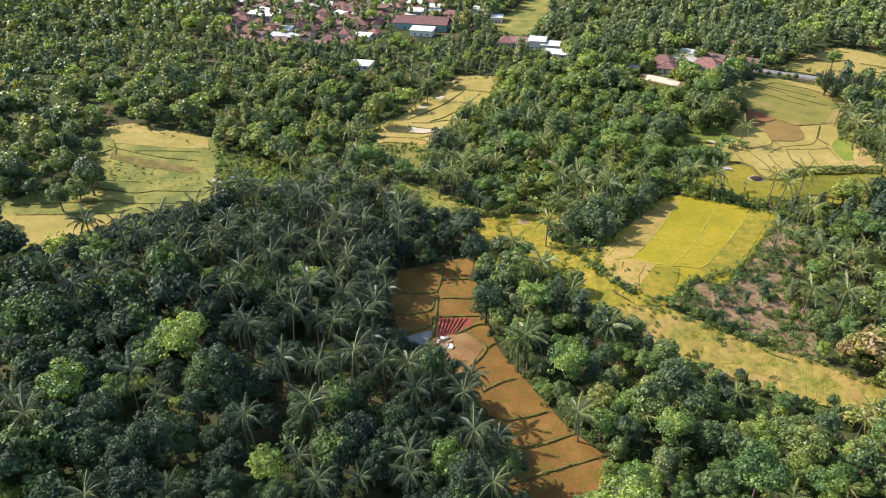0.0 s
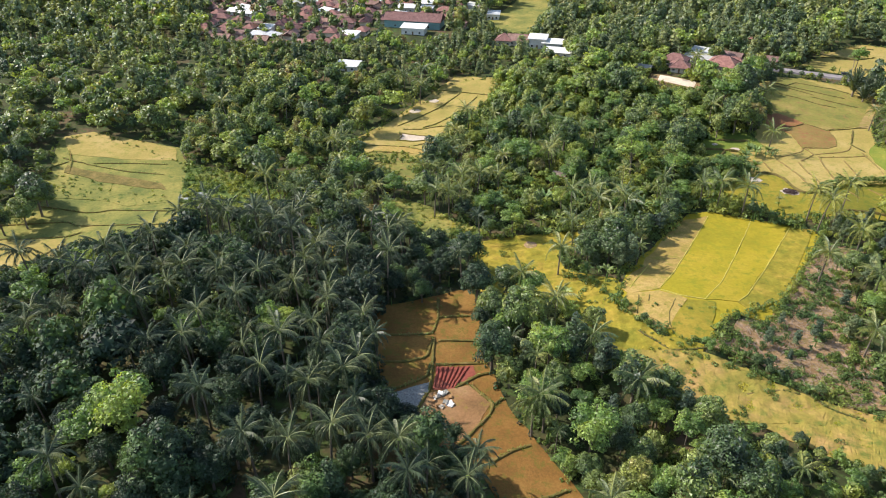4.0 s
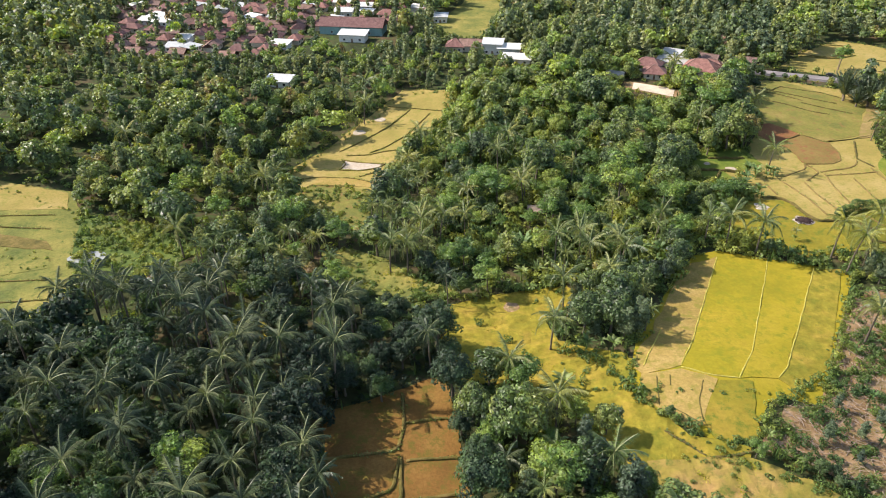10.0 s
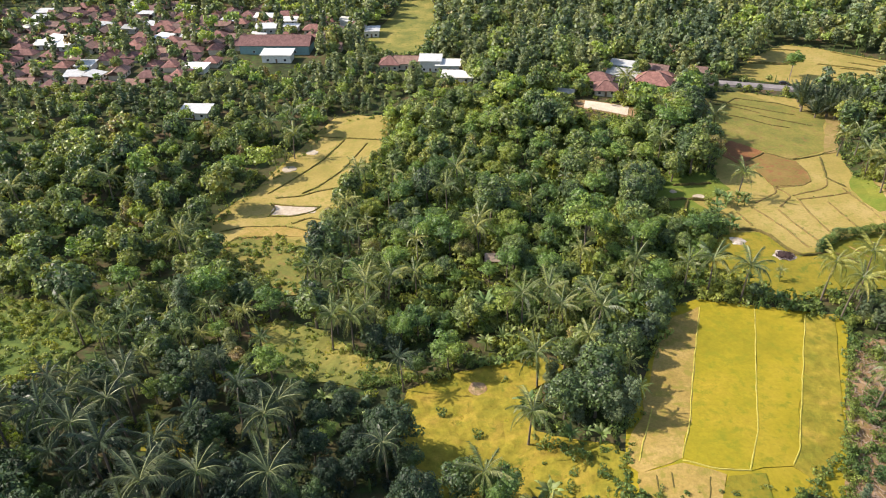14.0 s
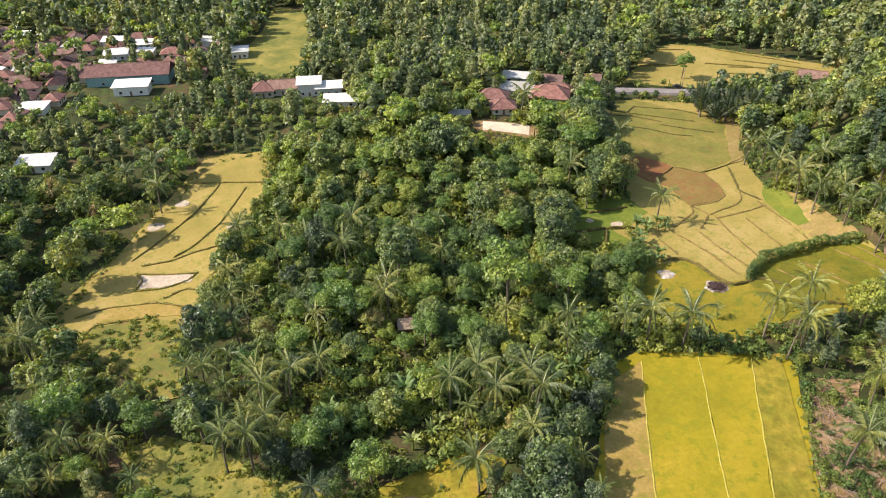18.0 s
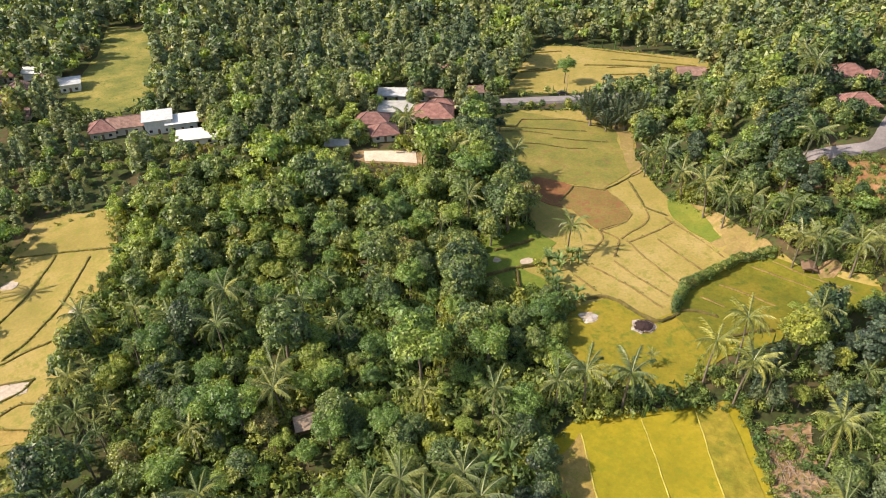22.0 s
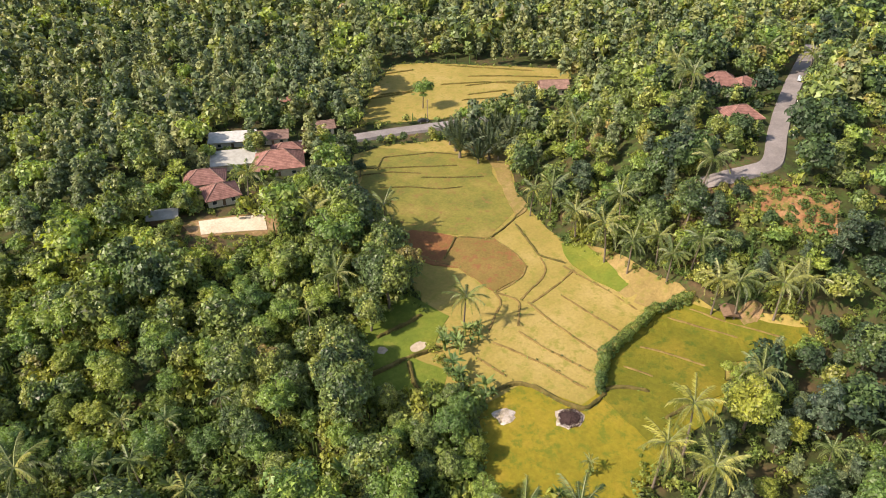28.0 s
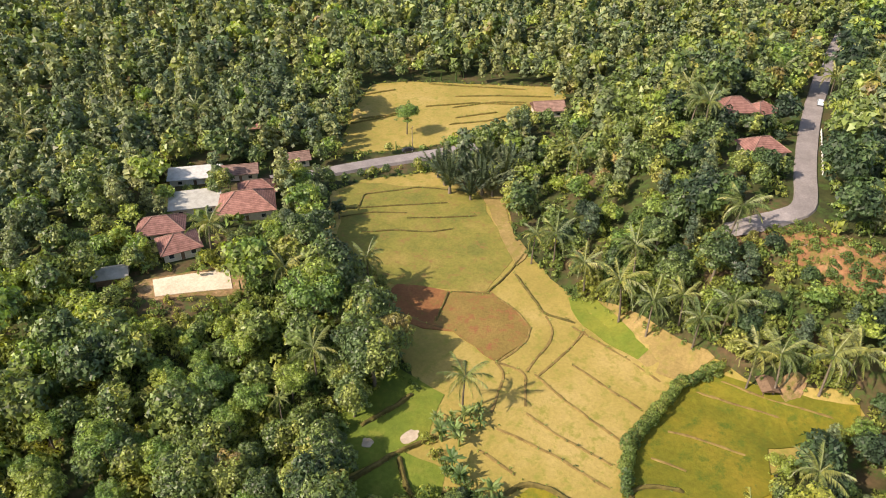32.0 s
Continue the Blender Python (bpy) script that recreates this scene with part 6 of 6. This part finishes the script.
house("school", mid.x, mid.y, turn, (sb - sa).length, 13, 5.0, "gable", "long school hall with a brown tile roof and teal walls")
house("school_hall", SCHOOL_HALL[0], SCHOOL_HALL[1], turn, 15, 8, 4.4, "white", "white-roofed hall beside the school")

VH = []
r = random.Random(77)
for i in range(3200):
    x, y = r.uniform(-330, 40), r.uniform(452, 620)
    if not IN_VILLAGE[cell(x, y)] or math.hypot(x + 12, (y - 495) * 1.2) < 27 or any(math.hypot(x - a, y - b) < 9.6 for a, b in VH) or any(math.hypot(x - q[0], y - q[1]) < 14 for q in HOUSES):
        continue
    VH.append((x, y))
    if len(VH) == 190:
        break
first = {}
for i, (x, y) in enumerate(VH):
    k = (i * 7) % 10
    kind = "hip" if k < 5 else "old" if k < 8 else "zinc" if k < 9 else "white"
    m = pose(x, y, float(height(x, y)) - 0.1, 0, 0, r.choice((-12, -12, 78, -20, 70)) + r.uniform(-5, 5))
    key = (kind, i % 2)
    if key in first:
        copy_thing(first[key], m)
    else:
        first[key] = house("village_house", x, y, 0, 8.0 + 2.5 * (i % 2), 6.8, 3.0, kind, LABELS[kind].replace("village ", "") + " in a dense village", "houses of the village", plain=True)
        first[key].matrix_basis = m


def hut(name, x, y, rz, w, d, h, label, roof_mat, lift=0.0):
    """A small open field hut: posts, plank walls and a two-sided roof."""
    ob = thing(name, x, y, float(height(x, y)) + lift, rz, label, "hut")
    for sx in (-1, 1):
        for sy in (-1, 1):
            part("post", box(sx * (w / 2 - 0.1) - 0.07, sy * (d / 2 - 0.1) - 0.07, -0.6, sx * (w / 2 - 0.1) + 0.07, sy * (d / 2 - 0.1) + 0.07, h), WOOD, ob)
    for s in (-1, 1):
        part("plank_wall", box(-w / 2 + 0.2, s * (d / 2 - 0.1) - 0.03, 0.1, w / 2 - 0.2, s * (d / 2 - 0.1) + 0.03, h - 0.3), WOOD, ob)
    vs, fs, _ = roof_mesh(w, d, h, "gable", d * 0.28)
    part("roof", mesh_of("roof", vs, fs, roof_mat), roof_mat, ob)
    return ob


hut("field_hut", *HUT, 40, 3.0, 2.2, 1.7, "small dark wooden hut at the paddy's edge", WOOD)
hut("shed", *SHED, -33, 7.0, 4.5, 2.6, "grey-roofed open shed beside a yard", GREYROOF)
hut("forest_hut", *BROWN_HUT, -15, 3.6, 3.0, 2.3, "small brown-roofed hut among banana plants", DEADWOOD)


def car(x, y, rz, paint, label, lift):
    ob = thing("car", x, y, float(height(x, y)) + lift, rz, label, "car")
    side = [(-2.1, 0.35), (-2.1, 0.85), (-1.6, 1.0), (-1.1, 1.5), (0.7, 1.5), (1.25, 0.98), (2.0, 0.85), (2.1, 0.35)]
    bm = bmesh.new()
    rings = []
    for s in (-0.84, 0.84):
        rings.append([bm.verts.new((px, s * (0.85 if pz > 1.2 else 1.0), pz)) for px, pz in side])
    n = len(side)
    for i in range(n):
        bm.faces.new((rings[0][i], rings[0][(i + 1) % n], rings[1][(i + 1) % n], rings[1][i]))
    bm.faces.new(rings[0])
    bm.faces.new(rings[1])
    bmesh.ops.recalc_face_normals(bm, faces=bm.faces[:])
    bmesh.ops.bevel(bm, geom=bm.edges[:], offset=0.06, segments=2, affect="EDGES")
    part("body", bm, paint, ob)
    for s in (-1, 1):
        part("side_window", box(-1.0, s * 0.76 - 0.02, 1.02, 0.75, s * 0.76 + 0.03, 1.38), GLASS, ob)
    for wx in (-1.3, 1.3):
        for s in (-1, 1):
            wheel = part("wheel", mesh_of("wheel", *tube([(wx, s * 0.74, 0.32), (wx, s * 0.76, 0.32), (wx, s * 0.90, 0.32), (wx, s * 0.92, 0.32)], [0.05, 0.32, 0.32, 0.05], 14), RUBBER, True), RUBBER, ob)
            part("rim", mesh_of("rim", *tube([(wx, s * 0.90, 0.32), (wx, s * 0.93, 0.32), (wx, s * 0.935, 0.32)], [0.19, 0.19, 0.02], 12), ZINC), ZINC, wheel)
    return ob


car(*CAR_A, -27, DARKPAINT, "dark car parked on the embankment road", 1.05)
car(*CAR_B, 18, BLUEPAINT, "pale blue car on the hill road", 0.55)

pole = thing("utility_pole", *POLE, float(height(*POLE)), 20, "slim grey utility pole with a crossarm beside the road", "utility pole")
part("shaft", mesh_of("shaft", *tube([(0, 0, -0.8), (0, 0, 4), (0, 0, 9)], [0.15, 0.13, 0.09], 8), DEADWOOD), DEADWOOD, pole)
part("crossarm", box(-0.9, -0.06, 8.4, 0.9, 0.06, 8.55), WOOD, pole)
for k in (-0.75, 0.0, 0.75):
    part("insulator", mesh_of("insulator", *tube([(k, 0, 8.55), (k, 0, 8.62), (k, 0, 8.8)], [0.05, 0.07, 0.04], 8), WHITE), WHITE, pole)

rail = thing("guard_rail", 0, 0, 0, 0, "white roadside guard rail on posts", "guard rail")
(ra, rb) = RAIL
for i in range(13):
    x, y = ra[0] + (rb[0] - ra[0]) * i / 12, ra[1] + (rb[1] - ra[1]) * i / 12
    z = float(height(x, y))
    part("post", box(x - 0.09, y - 0.09, z - 0.3, x + 0.09, y + 0.09, z + 1.15), WHITE, rail)
pts = [(ra[0] + (rb[0] - ra[0]) * i / 12, ra[1] + (rb[1] - ra[1]) * i / 12) for i in range(13)]
for dz in (0.7, 1.05):
    part("beam", mesh_of("beam", *tube([(x, y, float(height(x, y)) + dz) for x, y in pts], [0.11] * 13, 6), WHITE), WHITE, rail)

def scatter(poly, n, seed):
    rnd = np.random.RandomState(seed)
    xs, ys = [p[0] for p in poly], [p[1] for p in poly]
    px, py = rnd.uniform(min(xs), max(xs), n * 4), rnd.uniform(min(ys), max(ys), n * 4)
    ok = np.nonzero(inside(px, py, poly))[0][:n]
    return [(float(px[k]), float(py[k])) for k in ok]


# ---- hedge, landmark plants ----
def path_points(line, step):
    out = []
    for (x0, y0), (x1, y1) in zip(line, line[1:]):
        n = max(1, int(math.hypot(x1 - x0, y1 - y0) / step))
        out += [(x0 + (x1 - x0) * i / n, y0 + (y1 - y0) * i / n) for i in range(n)]
    return out + [line[-1]]


hp = path_points(HEDGE, 1.1)
hb = [(x + nrg.uniform(-0.5, 0.5), y + nrg.uniform(-0.5, 0.5), float(height(x, y)) + up + nrg.uniform(-0.3, 0.5), nrg.uniform(0.9, 1.5), 1.0) for x, y in hp for up in (1.0, 2.3)]
hedge = thing("hedge", 0, 0, 0, 0, "dense bright green hedge curving along a paddy edge", "hedge")
part("foliage", mesh_of("foliage", *blob_crown(hb, 15000, 0.15, nrg, slim=0.65, core=0), SHRUB), SHRUB, hedge)
part("stems", mesh_of("stems", *join([tube([(x, y, float(height(x, y)) - 0.2), (x + 0.1, y, float(height(x, y)) + 1.2)], [0.08, 0.04], 5) for x, y in hp[::2]]), BARK), BARK, hedge)

for x, y in BANANA_SPOTS:
    BANANAS.put(x, y, rng.uniform(0, 360), rng.uniform(0.9, 1.25))
for x, y in BRIGHT_TREES:
    FEATHERY.put(x, y, rng.uniform(0, 360), rng.uniform(0.95, 1.15))
# Strip-side trees oversized so their shadows stand in for the shade there.
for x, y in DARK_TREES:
    (SHADE_TONED if y < 215 and x < 5 else ROUND).put(x, y, rng.uniform(0, 360), (rng.uniform(1.5, 1.75) if y < 193 else rng.uniform(0.9, 1.1)) if y < 215 and x < 5 else rng.uniform(1.5, 1.8) if y > 320 else rng.uniform(1.2, 1.5))
for i, (x, y) in enumerate(BELT):
    (FEATHERY, ROUND, FEATHERY, SLIM, ROUND)[i % 5].put(x, y, rng.uniform(0, 360), rng.uniform(0.9, 1.25))
for x, y in WEST_TREES:
    ROUND.put(x, y, rng.uniform(0, 360), rng.uniform(1.15, 1.5))
for i, (x, y) in enumerate(HILL_TREES):
    (ROUND, SLIM)[i % 3 == 2].put(x, y, rng.uniform(0, 360), rng.uniform(0.95, 1.25))
for i, (x, y) in enumerate(scatter(BANK, 16, 31)):
    (SLIM if i % 2 else BANANAS).put(x, y, rng.uniform(0, 360), rng.uniform(0.45, 0.75))
for x, y, s in YELLOW_TREES:
    YELLOWISH.put(x, y, rng.uniform(0, 360), s)

# ---- field details ----
plot("mesh_covered_plot", NETS, PLASTIC, "grey mesh sheeting laid over a small plot", 0.32, "plot cover")
plot("tarpaulin", TARP, PALE, "pale tarpaulin spread on the ground", 0.34, "tarpaulin", 0.1)
red_a, red_b, red_c, red_d = Vector(RED_PLOT[0]), Vector(RED_PLOT[1]), Vector(RED_PLOT[3]), Vector(RED_PLOT[4])
for i in range(7):
    t = (i + 0.5) / 7
    top, end = red_a.lerp(red_b, t), red_d.lerp(red_c, t)
    bund([tuple(top.lerp(end, 0.04)), tuple(top.lerp(end, 0.5)), tuple(top.lerp(end, 0.94))], 0.42, 0.32, REDSOIL, "raised bed of dark red hoed soil", 0.26)


def round_spot(name, x, y, r, mat, label, category, lift, tall=0.0, kind="", stretch=1.0, ragged=0.28):
    """A flat or heaped patch with an uneven outline."""
    bm = bmesh.new()
    rings = []
    for k, (q, z) in enumerate(((1.0, -0.25), (0.97, 0.02), (0.7, 0.55), (0.35, 0.9))):
        ring = []
        for i in range(22):
            a = 2 * math.pi * i / 22
            u = r * q * (1 + ragged * noise.noise((math.cos(a) * 1.6 + x, math.sin(a) * 1.6 + y, 0)))
            px, py = x + u * math.cos(a) * stretch, y + u * math.sin(a)
            ring.append(bm.verts.new((px, py, float(height(px, py)) + lift + z * tall + (z if z < 0 else 0) + 0.12 * tall * noise.noise((px * 2, py * 2, 1)))))
        rings.append(ring)
    for a, b in zip(rings, rings[1:]):
        for i in range(22):
            bm.faces.new((a[i], a[(i + 1) % 22], b[(i + 1) % 22], b[i]))
    bm.faces.new(rings[-1])
    bmesh.ops.recalc_face_normals(bm, faces=bm.faces[:])
    me = bpy.data.meshes.new(name)
    bm.to_mesh(me)
    bm.free()
    me.materials.append(mat)
    return tagged(new(name, me), label, category, kind=kind)


round_spot("pond", *POND, 3.6, WATER, "small pale pond between green paddies", "pond", 0.32, 0.0, "structure", 1.6)
for name, spot, r0, mat, label, tall, st in (
        ("mud_patch", MUD_A, 2.0, PALE, "pale dry mud patch in stubble", 0.05, 1.3), ("mud_patch", MUD_B, 2.3, PALE, "pale dry mud patch in stubble", 0.05, 1.3),
        ("mud_patch", MUD_C, 1.2, PALE, "pale grey mud patch in wet rice", 0.05, 1.0), ("mud_patch", MUD_D, 1.4, PALE, "pale mud beside a dyke", 0.05, 1.5),
        ("mud_patch", MUD_G, 2.6, EARTH, "trodden reddish earth beside a small hut", 0.05, 1.7),
        ("mud_patch", MUD_E, 2.2, EARTH, "bare brown patch in rough grass", 0.05, 1.0)):
    round_spot(name, *spot, r0, mat, label, "mud", 0.34 if mat is not EARTH else 0.46, tall, "structure", st)
round_spot("ash_mound", *STRAW_WHITE, 2.3, ASHBED, "low pale grey heap of ash on stubble", "heap", 0.30, 0.35, "", 1.0, 0.55)
mz0 = float(height(*STRAW_DARK))
mound = thing("straw_mound", *STRAW_DARK, mz0, 0, "dark heap of burnt straw on pale ash", "heap")
for nm, r0, mat, lift, tall, rag in (("ash", 2.7, ASHBED, 0.28, 0.12, 0.5), ("straw", 1.9, ASH, 0.34, 0.6, 0.6)):
    q = round_spot(nm, *STRAW_DARK, r0, mat, "", "", lift, tall, "", 1.15, rag)
    q.parent = mound
    q.matrix_basis = Matrix.Translation((-STRAW_DARK[0], -STRAW_DARK[1], -mz0))
rnd = np.random.RandomState(71)
ang, rad = rnd.uniform(0, 6.28, 900), 2.5 * np.sqrt(rnd.uniform(0, 1, 900))
c = np.stack([STRAW_DARK[0] + rad * np.cos(ang) * 1.15, STRAW_DARK[1] + rad * np.sin(ang), 0 * rad], 1)
c[:, 2] = height(c[:, 0], c[:, 1]) + 0.45 + 0.5 * np.clip(1 - rad / 2.2, 0, 1)
gv, gf = leaf_cards(c, np.tile((0.0, 0.0, 1.0), (900, 1)), 0.17, rnd, 0.35, 0.6)
part("loose_straw", mesh_of("loose_straw", gv, gf, ASH), ASH, mound).matrix_basis = Matrix.Translation((-STRAW_DARK[0], -STRAW_DARK[1], -mz0))
round_spot("rubble_heap", *HEAP, 2.8, PALE, "pale heap of rubble at the wood's edge", "heap", 0.3, 1.4)


def sheets(name, x, y, n, r, mats, label, category):
    """Crumpled sheets and sacks lying about."""
    for i in range(n):
        a, q = rng.uniform(0, 6.28), r * math.sqrt(rng.random())
        px, py = x + q * math.cos(a), y + q * math.sin(a)
        bm = bmesh.new()
        bmesh.ops.create_grid(bm, x_segments=5, y_segments=5, size=rng.uniform(0.3, 0.8))
        for v in bm.verts:
            v.co.z = 0.22 + 0.3 * noise.noise((v.co.x * 1.5 + i, v.co.y * 1.5, x))
        top = bmesh.ops.extrude_face_region(bm, geom=bm.faces[:])["geom"]
        for v in top:
            if isinstance(v, bmesh.types.BMVert):
                v.co.z -= 0.3
        bmesh.ops.recalc_face_normals(bm, faces=bm.faces[:])
        me = bpy.data.meshes.new(name)
        bm.to_mesh(me)
        bm.free()
        me.materials.append(mats[i % len(mats)])
        ob = new(name, me)
        ob.matrix_basis = pose(px, py, float(height(px, py)) + 0.32, 0, 0, rng.uniform(0, 360))
        tagged(ob, label, category)


sheets("plastic_sheet", *TRASH, 16, 3.0, (PALE, WHITE, PLASTIC, BROWN), "crumpled pale plastic sheet lying on bare soil", "sheet")


# Felled wood on the cleared bank: trunks, branches and brush.
wood = []
for poly, n, s in ((BANK, 1700, 5), (BANK_B, 120, 6), (RED_CUT, 20, 7)):
    for x, y in scatter(poly, n, s):
        a, long, z = rng.uniform(0, 6.28), rng.uniform(0.6, 1.6) + 2.6 * rng.random() ** 4, float(height(x, y)) + 0.2
        dx, dy = math.cos(a) * long / 2, math.sin(a) * long / 2
        t = rng.uniform(0.03, 0.09)
        wood.append(tube([(x - dx, y - dy, z + rng.uniform(0, 0.4)), (x, y, z + 0.25), (x + dx, y + dy, z + rng.uniform(0, 0.7))], [t, t * 0.9, t * 0.5], 5))
wv, wf = join(wood)
tagged(new("felled_wood", mesh_of("felled_wood", wv, wf, DEADWOOD)), "scattered grey-brown cut branches and trunks", "cut wood", kind="stuff")
brush = [(*SHRUBS[i % 4], x, y, 0.2 + 0.7 * rng.random() ** 2, rng.uniform(0, 360), rng.uniform(0.7, 1.5)) for i, (x, y) in enumerate([q for q in scatter(BANK, 1300, 8) if noise.noise((q[0] * 0.13, q[1] * 0.13, 2.0)) > -0.12] + scatter(BANK_B, 50, 9) + scatter(RED_CUT, 170, 10) + scatter(SLOPE, 9, 11) + scatter(SLOPE_B, 5, 12) + scatter(MEADOW_A, 14, 13) + scatter(GLADE, 22, 14))]
heap("regrowth", brush, SHRUB, "bright regrowth bushes on cleared and rough ground", "bushes")


def tufts(polys, n, seed):
    """Grass in tufts of three blades."""
    rnd = np.random.RandomState(seed)
    pts = []
    for i, poly in enumerate(polys):
        pts += scatter(poly, n, seed + i)
    p = np.repeat(np.array(pts), 4, axis=0) + rnd.normal(0, 0.16, (len(pts) * 4, 2))
    a, h, w = rnd.uniform(0, 6.28, len(p)), rnd.uniform(0.08, 0.22, len(p)), rnd.uniform(0.08, 0.22, len(p))
    lean = rnd.normal(0, 0.25, (len(p), 2))
    z = height(p[:, 0], p[:, 1]) + 0.12
    u = np.stack([np.cos(a) * w, np.sin(a) * w], 1)
    b0, b1 = p - u, p + u
    t0, t1 = p + lean - u * 0.3, p + lean + u * 0.3
    v = np.stack([np.c_[b0, z], np.c_[b1, z], np.c_[t1, z + h], np.c_[t0, z + h]], 1).reshape(-1, 3)
    return v, np.arange(len(v)).reshape(-1, 4)


gv, gf = tufts([MEADOW_A, GLADE, SLOPE, SLOPE_B], 1500, 21)
tagged(new("grass", mesh_of("grass", gv, gf, GRASS)), "tufts of yellow-green meadow grass", "grass", kind="stuff")

# Grass along the dykes.
spots = []
for lines, gap in ((BUNDS_STRIP, 0.35), (BUNDS_MID, 0.4), (BUNDS_VALLEY, 1.2), (BUNDS_VALLEY_B, 2.2), (DITCH, 0.3), (BUNDS_EDGE, 0.3), (BUNDS_UPPER, 0.6), (BUNDS_LEFT, 0.5)):
    for line in lines:
        spots += [(x + rng.gauss(0, 0.28), y + rng.gauss(0, 0.28)) for x, y in path_points(line, gap) if noise.noise((x * 0.2, y * 0.2, 8.0)) > -0.25]
rnd = np.random.RandomState(44)
c = np.array([(x, y, float(height(x, y)) + 0.45) for x, y in spots])
c = np.repeat(c, 5, axis=0) + rnd.normal(0, 0.16, (len(spots) * 5, 3)) * (1, 1, 0.7)
gv, gf = leaf_cards(c, np.tile((0.0, 0.0, 0.6), (len(c), 1)), 0.2, rnd, 0.4, 0.6)
tagged(new("bund_grass", mesh_of("bund_grass", gv, gf, SHRUB)), "weeds and grass grown over the paddy dykes", "grass", kind="stuff")
